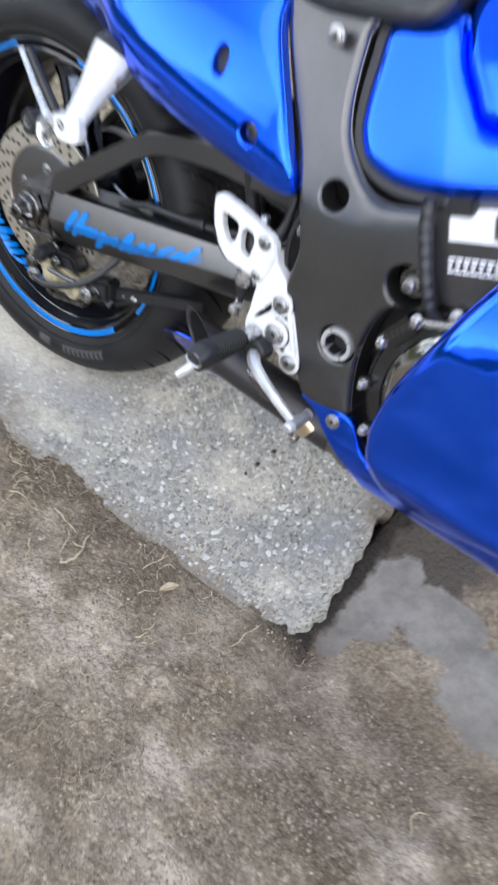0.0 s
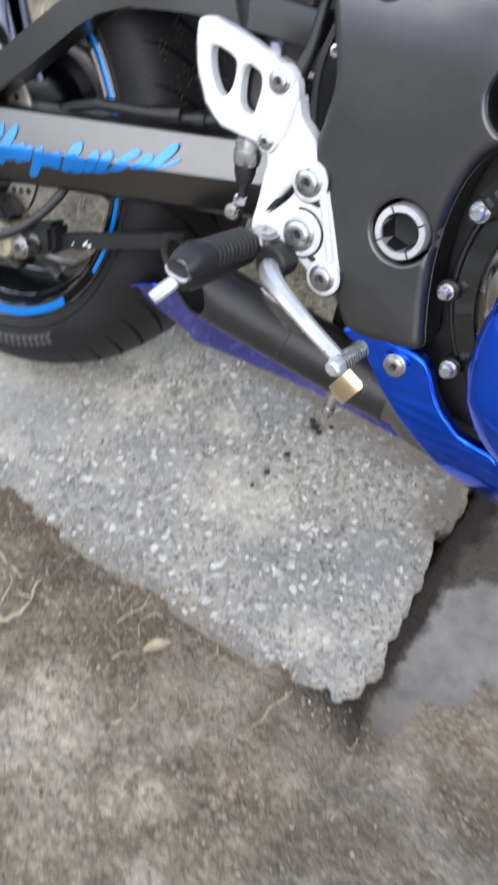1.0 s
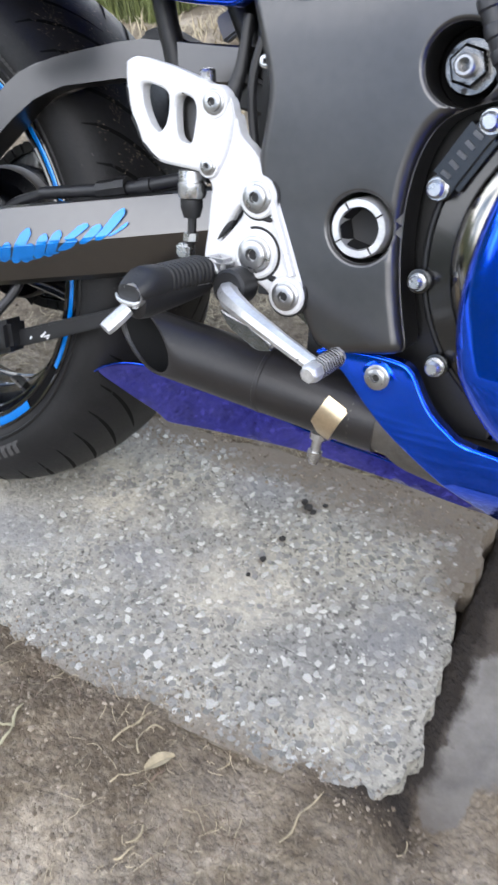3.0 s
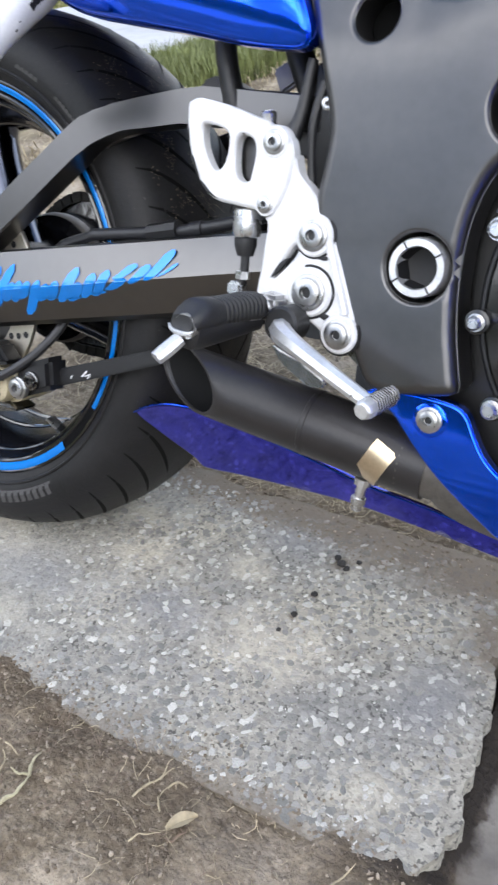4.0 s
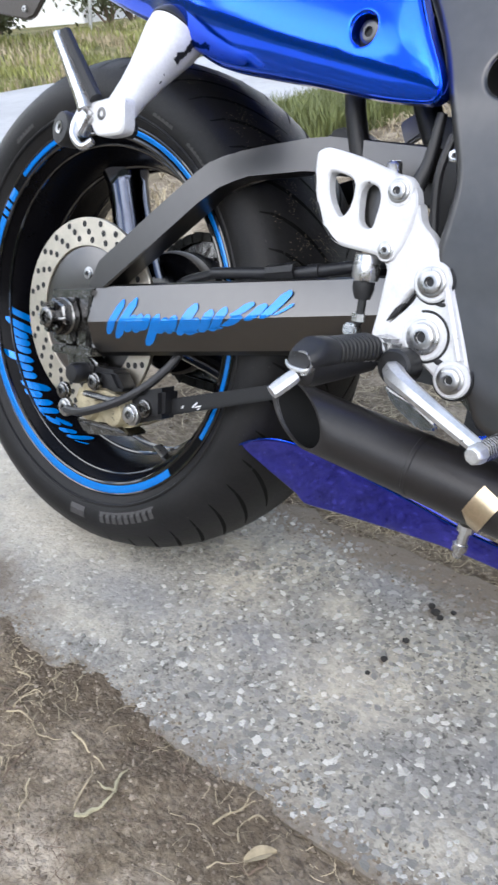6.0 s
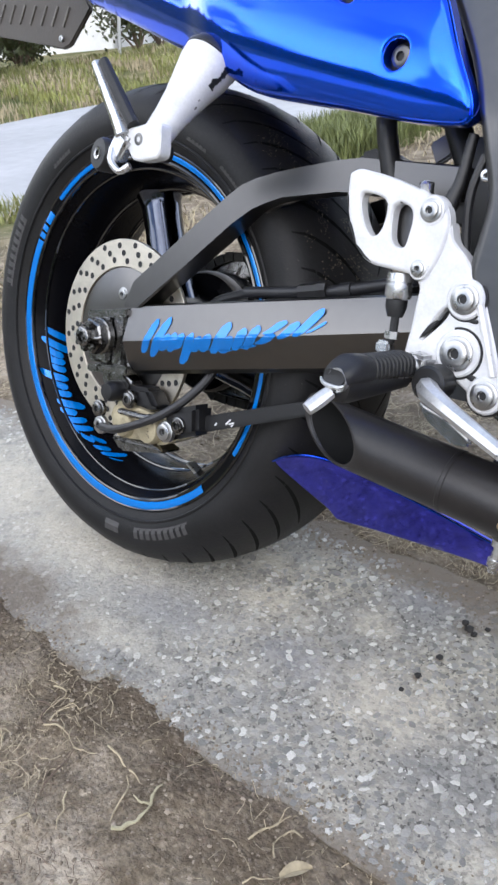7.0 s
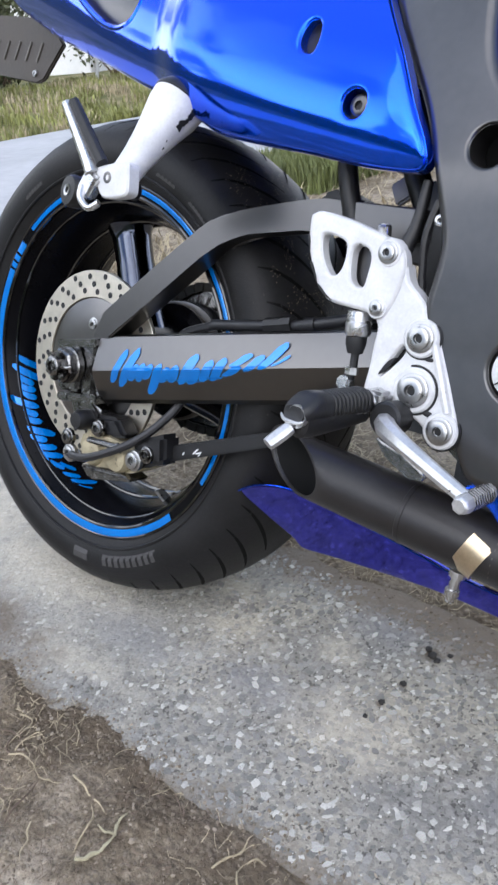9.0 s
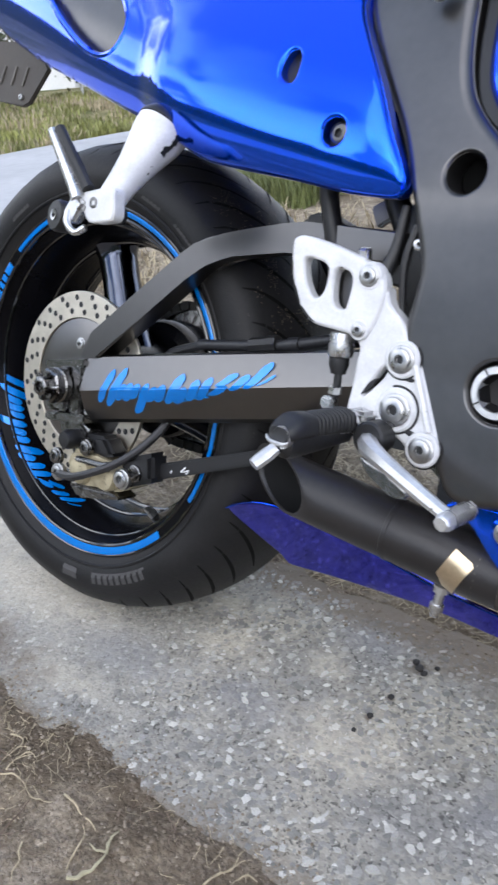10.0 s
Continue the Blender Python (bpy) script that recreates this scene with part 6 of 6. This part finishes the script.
    def shell(x, z):
        k = z - float(np.polyval(crease, x))
        base = 0.203 - 0.095 * (0.24 - x + math.sqrt((0.24 - x) ** 2 + 0.002)) - 0.9 * max(0, x - 0.44) ** 1.5
        over, under = 0.5 * (k + math.sqrt(k * k + 0.0011)), 0.5 * (-k + math.sqrt(k * k + 0.0011))
        # behind the pillion bracket the flank falls away round the grab recess
        w = min(1, max(0, (0.205 - 0.9 * max(0, z - 0.40) - x) / 0.065))
        return base - 0.28 * over - 1.1 * over * over - 0.75 * under + 0.015 - 0.013 * w * w * (3 - 2 * w)

    recess = [(-0.077, 0.470), (-0.054, 0.455), (-0.020, 0.427), (0.022, 0.399), (0.055, 0.384), (0.082, 0.380), (0.102, 0.387), (0.110, 0.407), (0.097, 0.431), (0.067, 0.455), (0.016, 0.478), (-0.046, 0.486)]
    oval = [(0.3548, 0.332), (0.3477, 0.336), (0.3449, 0.346), (0.3478, 0.357), (0.3540, 0.360), (0.3601, 0.356), (0.3629, 0.346), (0.3616, 0.333)]
    port = [(0.412 + 0.0115 * math.cos(k * 0.6283), 0.2905 + 0.0115 * math.sin(k * 0.6283)) for k in range(10)]
    tail = part("tail_cowl", panel(cowl, shell, [recess, oval, port], r=0.005, step=0.012, thick=0.012, n=9), BLUE, bike, "glossy candy blue tail cowl")
    tail.location = (0.0095, -0.015, -0.0034)
    part("tail_cowl", panel([(x, max(z, 0.33 + 0.1 * (0.4 - x))) for x, z in cowl], shell, r=0.008, step=0.03, thick=0.012, n=2, side=-1), BLUE, bike, "glossy candy blue tail cowl")
    part("recess_floor", panel([(-0.104, 0.483), (-0.043, 0.427), (0.028, 0.381), (0.080, 0.366), (0.122, 0.396), (0.081, 0.458), (-0.021, 0.499)], lambda x, z: shell(x, z) - 0.013, r=0.003, step=0.02, thick=0.004), GREY, tail, "dark grey grab recess")
    lip = curve(recess, 3)
    part("recess_lip", tube([at(p.x, shell(p.x, p.y) - 0.0035, p.y) for p in lip + lip[:1]], 0.0042, 10, 2), BLUE, tail, "rounded blue rim of the grab recess")
    part("slot_floor", panel([(0.32, 0.31), (0.32, 0.37), (0.39, 0.375), (0.39, 0.31)], lambda x, z: shell(x, z) - 0.012, r=0.002, step=0.02, thick=0.004), DARK, tail)
    part("port_floor", lathe([(0.18, 0), (0.184, 0.0125), (0.197, 0.0125)], (0.412, 0, 0.2905), seg=28), DARK, tail)
    bolt(tail, at(0.412, 0.188, 0.2905), 0.0082, washer=False, mat=GREY)
    part("under_tail", block((0.12, 0, 0.43), (0.46, 0.20, 0.10), 0.03, (0, 12, 0)), BLACK, bike)
    # the number-plate bracket below the tail
    tb = part("plate_bracket", prism([(-0.46, 0.47), (-0.46, 0.395), (-0.30, 0.372), (-0.215, 0.358), (-0.200, 0.362), (-0.160, 0.405), (-0.19, 0.44)], -0.055, -0.048, 0.002), TAIL, bike, "grey-brown pressed metal plate bracket with slots")
    for k in range(7):
        x = -0.375 + 0.026 * k
        part("pressed_slot", prism([(x, 0.402 - 0.1 * (x + 0.37)), (x + 0.004, 0.400 - 0.1 * (x + 0.37)), (x + 0.016, 0.424 - 0.1 * (x + 0.37)), (x + 0.012, 0.426 - 0.1 * (x + 0.37))], -0.0566, -0.0545, 0.0005), PIPE, tb)
    bolt(tb, at(-0.218, 0.056, 0.371), 0.0042, washer=False)
    # tank, its knee panel, seat
    knee = [(0.515, 0.425), (0.5165, 0.38), (0.522, 0.345), (0.530, 0.322), (0.546, 0.303), (0.568, 0.294), (0.60, 0.2925), (0.65, 0.303), (0.70, 0.322), (0.76, 0.345), (0.78, 0.38), (0.74, 0.42), (0.70, 0.40), (0.655, 0.372), (0.630, 0.388), (0.605, 0.412), (0.585, 0.440), (0.555, 0.445)]
    both("tank_side", lambda sd: panel(knee, lambda x, z: 0.196 - 0.35 * (z - 0.29), r=0.018, step=0.015, thick=0.03, n=4, side=sd), BLUE, "glossy blue tank knee panel")
    tank = [(0.585, 0.47), (0.60, 0.425), (0.625, 0.398), (0.655, 0.378), (0.70, 0.405), (0.76, 0.42), (0.86, 0.42), (0.92, 0.50), (0.80, 0.58), (0.65, 0.56)]
    both("fuel_tank", lambda sd: panel(tank, lambda x, z: 0.187 - 0.55 * (z - 0.37) - 1.2 * max(0, z - 0.42) ** 1.5, r=0.015, step=0.02, thick=0.03, n=4, side=sd), BLUE, "glossy blue fuel tank flank")
    part("tank_core", block((0.74, 0, 0.44), (0.30, 0.26, 0.18), 0.05), BLUE, bike)
    gasket = [(0.507, 0.425), (0.509, 0.375), (0.515, 0.34), (0.526, 0.312), (0.545, 0.293), (0.568, 0.284), (0.60, 0.282), (0.65, 0.293), (0.70, 0.31), (0.70, 0.34), (0.58, 0.33), (0.55, 0.36), (0.54, 0.425)]
    part("tank_seal", panel(gasket, lambda x, z: 0.183 - 0.30 * (z - 0.29), r=0.003, step=0.02, thick=0.02), BLACK, bike)
    seat = [(0.36, 0.47), (0.405, 0.425), (0.44, 0.413), (0.50, 0.419), (0.54, 0.426), (0.565, 0.438), (0.577, 0.462), (0.57, 0.50), (0.45, 0.52), (0.36, 0.51)]
    both("seat_skirt", lambda sd: panel(seat, lambda x, z: 0.175 - 0.6 * max(0, z - 0.44), r=0.014, step=0.02, thick=0.17, n=4, side=sd), VINYL, "black vinyl seat nose")
    bolt(bike, at(0.478, 0.178, 0.399), 0.0075)


fairings()


def passenger_peg():
    top, low = at(0.190, 0.180, 0.299), at(0.180, 0.231, 0.226)
    axis = low - top
    cone = [(0, 0.0245), (0.002, 0.0272), (0.012, 0.0264), (0.03, 0.0222), (0.05, 0.0180), (0.07, 0.0152), (0.092, 0.0138), (0.094, 0.0)]
    ob = part("pillion_bracket", lathe(cone, top, axis, 36), WHITE, bike, "white pillion footpeg bracket with chipped paint")
    ob.location = (0.0145, -0.0105, -0.003)
    part("clevis", panel([(0.150, 0.222), (0.151, 0.226), (0.155, 0.229), (0.172, 0.232), (0.188, 0.235), (0.197, 0.233), (0.199, 0.228), (0.2005, 0.213), (0.199, 0.206), (0.193, 0.203), (0.176, 0.2005), (0.168, 0.201), (0.162, 0.204)], lambda x, z: 0.247 - 0.25 * max(0, z - 0.228), r=0.0025, step=0.01, thick=0.012, n=2), WHITE, ob)
    ax, u, w = frame_of(axis)
    want = Vector((0.9, -0.25, -0.60))
    ang = math.degrees(math.atan2(want.dot(w), want.dot(u)))
    rng = random.Random(5)
    flakes, lo, hi = [], -8.0, 6.0
    for k in range(26):
        lo, hi = lo + rng.uniform(-2.2, 2.6), hi + rng.uniform(-2.4, 2.6)
        flakes.append((lo, max(hi, lo + 2), 0.004 + 0.001 * k, 0.0051 + 0.001 * k))
    for a0, a1, s0, s1 in flakes + [(-9, -4, 0.050, 0.053), (2, 5, 0.044, 0.046)]:
        prof = [(s0 + (s1 - s0) * k / 3, float(np.interp(s0 + (s1 - s0) * k / 3, [c[0] for c in cone[1:-1]], [c[1] for c in cone[1:-1]])) + 0.0004) for k in range(4)]
        part("chip", lathe(prof, top, axis, 6, ang + a0, ang + a1), DARK, ob, "black patch where the paint has chipped", 0)
    part("boot", lathe([(-0.012, 0.0), (-0.012, 0.022), (-0.003, 0.0276), (0.0008, 0.0278), (0.002, 0.026)], top, axis, 28), BLACK, ob)
    part("clevis_inner", lathe([(0.210, 0.0), (0.210, 0.009), (0.236, 0.009), (0.236, 0)], (0.172, 0, 0.212), seg=24), BLACK, ob)
    bolt(ob, at(0.172, 0.2455, 0.2195), 0.0055, mat=ARM, height=0.002)
    part("latch", tube([at(0.166, 0.250, 0.196), at(0.156, 0.254, 0.190), at(0.146, 0.256, 0.198), at(0.142, 0.252, 0.210)], 0.0034, 10, 4), SILVER, ob)
    part("tongue", block((0.148, -0.246, 0.213), (0.02, 0.014, 0.026), 0.003, (0, 35, 0)), SILVER, ob)
    peg = part("pillion_peg", tube([at(0.152, 0.248, 0.222), at(0.146, 0.248, 0.232), at(0.128, 0.249, 0.258), at(0.108, 0.25, 0.286)], (0.0080, 0.0074, 0.0064, 0.0050), 8, 4), SILVER, ob, "folded silver pillion peg with a rubber face")
    part("rubber", tube([at(0.162, 0.246, 0.232), at(0.142, 0.247, 0.256), at(0.116, 0.248, 0.288)], (0.0062, 0.0062, 0.0052), 10, 4), GRIP, peg)
    bush_ = part("bush", lathe([(0, 0.0045), (0, 0.0150), (0.014, 0.016), (0.018, 0.014), (0.0185, 0.006), (0.010, 0.004)], at(0.126, 0.236, 0.2035), (-0.2, -1, 0.1), 28), GRIP, ob, "round black rubber bush")
    part("sleeve", lathe([(0.010, 0.003), (0.019, 0.003), (0.0195, 0.0055), (0.010, 0.0058)], at(0.126, 0.236, 0.2035), (-0.2, -1, 0.1), 20), STEEL, bush_)


passenger_peg()


def hoses_and_engine():
    part("vent_hose", tube([at(0.365, 0.13, 0.285), at(0.368, 0.128, 0.25), at(0.375, 0.125, 0.22), at(0.385, 0.12, 0.18), at(0.40, 0.12, 0.14)], 0.0095, 14, 6), HOSE, bike, "ribbed black rubber hose")
    part("reservoir_arm", prism([(0.325, 0.20), (0.333, 0.228), (0.352, 0.234), (0.40, 0.215), (0.47, 0.19), (0.47, 0.165), (0.40, 0.18), (0.36, 0.195)], -0.115, -0.08, 0.004), BLACK, bike, "black pivot lug")
    part("rear_strut", tube([at(0.40, 0.09, 0.30), at(0.42, 0.09, 0.25), at(0.46, 0.09, 0.18)], 0.012, 12, 4), BLACK, bike)
    part("rear_strut", prism([(0.375, 0.245), (0.40, 0.26), (0.40, 0.235), (0.385, 0.225)], -0.06, -0.05, 0.002), GREY, bike)
    lever = part("spring_hanger", tube([at(0.482, 0.185, 0.235), at(0.479, 0.188, 0.20), at(0.472, 0.19, 0.175), at(0.47, 0.19, 0.14), at(0.468, 0.185, 0.11)], (0.004, 0.005, 0.0075, 0.0075, 0.006), 12, 5), BLACK, bike, "black brake switch and its cable")
    part("cable", tube([at(0.497, 0.19, 0.22), at(0.49, 0.19, 0.19), at(0.492, 0.185, 0.15), at(0.50, 0.18, 0.11)], 0.0035, 8, 5), HOSE, lever)
    bolt(bike, at(0.503, 0.195, 0.205), 0.0045, washer=False, mat=SILVER)
    part("inner_guard", block((0.47, 0, 0.14), (0.05, 0.24, 0.24), 0.015), BLACK, bike)
    # clutch cover with its flange bolts
    cx, cz = 0.755, 0.091
    cover = part("clutch_cover", lathe([(0.16, 0.120), (0.189, 0.120), (0.193, 0.117), (0.195, 0.108), (0.197, 0.101), (0.196, 0.099)], (cx, 0, cz), seg=72), COVER, bike, "black enamelled round engine cover with bright bolts")
    part("bevel_ring", lathe([(0.190, 0.1005), (0.1975, 0.1000), (0.203, 0.094), (0.2065, 0.086), (0.207, 0.080), (0.205, 0.0775), (0.203, 0.077)], (cx, 0, cz), seg=72), POLISHED, cover, "polished bevel ring")
    part("centre", lathe([(0.200, 0.0775), (0.205, 0.076), (0.2095, 0.071), (0.213, 0.060), (0.215, 0.04), (0.2155, 0)], (cx, 0, cz), seg=64), COVER, cover)
    part("flange", lathe([(0.15, 0.118), (0.1865, 0.124), (0.1885, 0.122), (0.189, 0.112), (0.186, 0.108)], (cx, 0, cz), seg=64), BLACK, cover)
    for x, z, r in ((0.6385, 0.1335, 0.006), (0.634, 0.0715, 0.0050), (0.655, 0.0145, 0.0056), (0.6665, 0.176, 0.0062), (0.704, 0.202, 0.006)):
        part("lug", lathe([(0.16, 0.0), (0.16, 0.0095), (0.1965, 0.0085), (0.198, 0)], (x, 0, z), seg=20), COVER, cover)
        part("bolt", lathe([(0.198, r * 1.25), (0.1995, r * 1.25), (0.1995, r), (0.205, r), (0.207, r * 0.7), (0.207, 0)], (x, 0, z), seg=14), SILVER, cover)
    part("cast_rib", block((0.653, -0.187, 0.154), (0.045, 0.03, 0.022), 0.004, (0, -58, 0)), COVER, cover)
    for k in range(5):
        part("cast_mark", block((0.6435 + 0.0042 * k, -0.2028, 0.143 + 0.0062 * k), (0.003, 0.001, 0.007), 0.0002, (0, -58 + 6 * (k % 2), 0)), GREY, cover)
    part("cover_rail", prism([(0.672, 0.183), (0.724, 0.203), (0.728, 0.197), (0.676, 0.177)], -0.207, -0.19, 0.002), SILVER, cover)
    # airbox side with stickers, oil hose
    box = part("side_box", panel([(0.640, 0.300), (0.645, 0.262), (0.668, 0.205), (0.69, 0.196), (0.76, 0.22), (0.82, 0.25), (0.80, 0.34), (0.72, 0.325)], lambda x, z: 0.187, r=0.008, step=0.03, thick=0.02), GREY, bike, "dark grey side box with white stickers")

    def slanted(u, v):
        return (0.652 + 0.0515 * u + 0.0115 * v, 0.298 + 0.018 * u - 0.0315 * v)

    def sticker(u0, u1, v0, v1, y, mat, name, owner, label=""):
        return part(name, prism([slanted(u0, v0), slanted(u1, v0), slanted(u1, v1), slanted(u0, v1)], y - 0.0008, y, 0), mat, owner, label, 0)

    a = sticker(0.0, 1.7, 0.02, 1.0, -0.1873, PAPER, "sticker", box, "white sticker with a grey sign and bars")
    sticker(0.85, 1.15, 0.15, 0.85, -0.1882, ARM, "sign", a)
    for k in range(4):
        sticker(1.2, 1.62, 0.18 + 0.19 * k, 0.28 + 0.19 * k, -0.1882, INK, "bar", a)
    for k in range(4):
        for j in range(11):
            sticker(0.0 + 0.15 * j, 0.0 + 0.15 * j + 0.125 - 0.03 * ((j * 3 + k) % 3), 1.50 + 0.135 * k, 1.585 + 0.135 * k, -0.1873, PAPER, "white_print", box, "small white print as bars")
    line = [at(0.634, 0.198, 0.30), at(0.640, 0.200, 0.275), at(0.655, 0.203, 0.24), at(0.668, 0.203, 0.213), at(0.68, 0.198, 0.192), at(0.70, 0.19, 0.18)]
    hose = part("oil_hose", tube(line, 0.0072, 14, 6), HOSE, bike, "sheathed black oil hose")
    run = curve(line, 6, closed=False)
    for k in (3, 6, 8, 10, 12, 15, 18, 21):
        part("sheath_turn", lathe([(-0.0045, 0.0070), (-0.003, 0.0079), (0.003, 0.0081), (0.0045, 0.0070)], run[k], run[k + 1] - run[k], 14), HOSE, hose)
    part("tank_clip", block((0.665, -0.193, 0.305), (0.026, 0.014, 0.018), 0.002, (0, -20, 0)), BLACK, bike)


hoses_and_engine()


# ---- stones of the slab that stand out singly ----
def loose_stone_material():
    m = bpy.data.materials.new("pale_slab_stone")
    m.use_nodes = True
    n, l = m.node_tree.nodes, m.node_tree.links
    b, o, r = n["Principled BSDF"], n.new("ShaderNodeObjectInfo"), n.new("ShaderNodeValToRGB")
    r.color_ramp.elements.new(0.55)
    for e, (p, c) in zip(r.color_ramp.elements, [(0.0, (0.19, 0.185, 0.17)), (0.55, (0.32, 0.31, 0.28)), (1.0, (0.52, 0.505, 0.46))]):
        e.position, e.color = p, (*c, 1)
    t, u, x = n.new("ShaderNodeTexNoise"), n.new("ShaderNodeBump"), n.new("ShaderNodeMix")
    t.inputs["Scale"].default_value, t.inputs["Detail"].default_value = 420, 6
    u.inputs["Strength"].default_value, u.inputs["Distance"].default_value = 0.7, 0.001
    x.data_type, x.blend_type = "RGBA", "OVERLAY"
    x.inputs["Factor"].default_value = 0.5
    co = n.new("ShaderNodeTexCoord").outputs["Object"]
    l.new(co, t.inputs["Vector"]), l.new(t.outputs["Fac"], u.inputs["Height"]), l.new(u.outputs["Normal"], b.inputs["Normal"])
    l.new(o.outputs["Random"], r.inputs["Fac"]), l.new(r.outputs["Color"], x.inputs["A"]), l.new(t.outputs["Color"], x.inputs["B"]), l.new(x.outputs["Result"], b.inputs["Base Color"])
    b.inputs["Roughness"].default_value = 0.8
    return m


def slab_stones(owner, count=300):
    """Flat broken stones showing in the worn top of the slab."""
    rng, mat, shapes = random.Random(91), loose_stone_material(), []
    for k in range(12):
        bm, ring, st = bmesh.new(), 7, rng.uniform(0.45, 0.95)
        lows, tops = [], []
        for j in range(ring):
            t, q = 2 * math.pi * (j + rng.uniform(-0.3, 0.3)) / ring, rng.uniform(0.75, 1.15)
            lows.append(bm.verts.new((q * math.cos(t), q * st * math.sin(t), -0.15)))
            tops.append(bm.verts.new((0.80 * q * math.cos(t), 0.80 * q * st * math.sin(t), 0.13 + 0.05 * rng.random())))
        for j in range(ring):
            bm.faces.new((lows[j], lows[(j + 1) % ring], tops[(j + 1) % ring], tops[j]))
        bm.faces.new(tops)
        me = bpy.data.meshes.new("stone")
        bm.to_mesh(me)
        bm.free()
        me.materials.append(mat)
        shapes.append(me)
    for _ in range(count):
        x, y = rng.uniform(0.12, 0.655), rng.uniform(-0.325, 0.0)
        ob = new("stone", rng.choice(shapes))
        size = 0.0030 + 0.0048 * rng.random() ** 1.8
        ob.parent = owner
        ob.matrix_world = pose(x, y, 0.0035, 0, 0, rng.uniform(0, 360)) @ Matrix.Diagonal((size, size, size, 1))


slab_stones(SLAB_TOP)
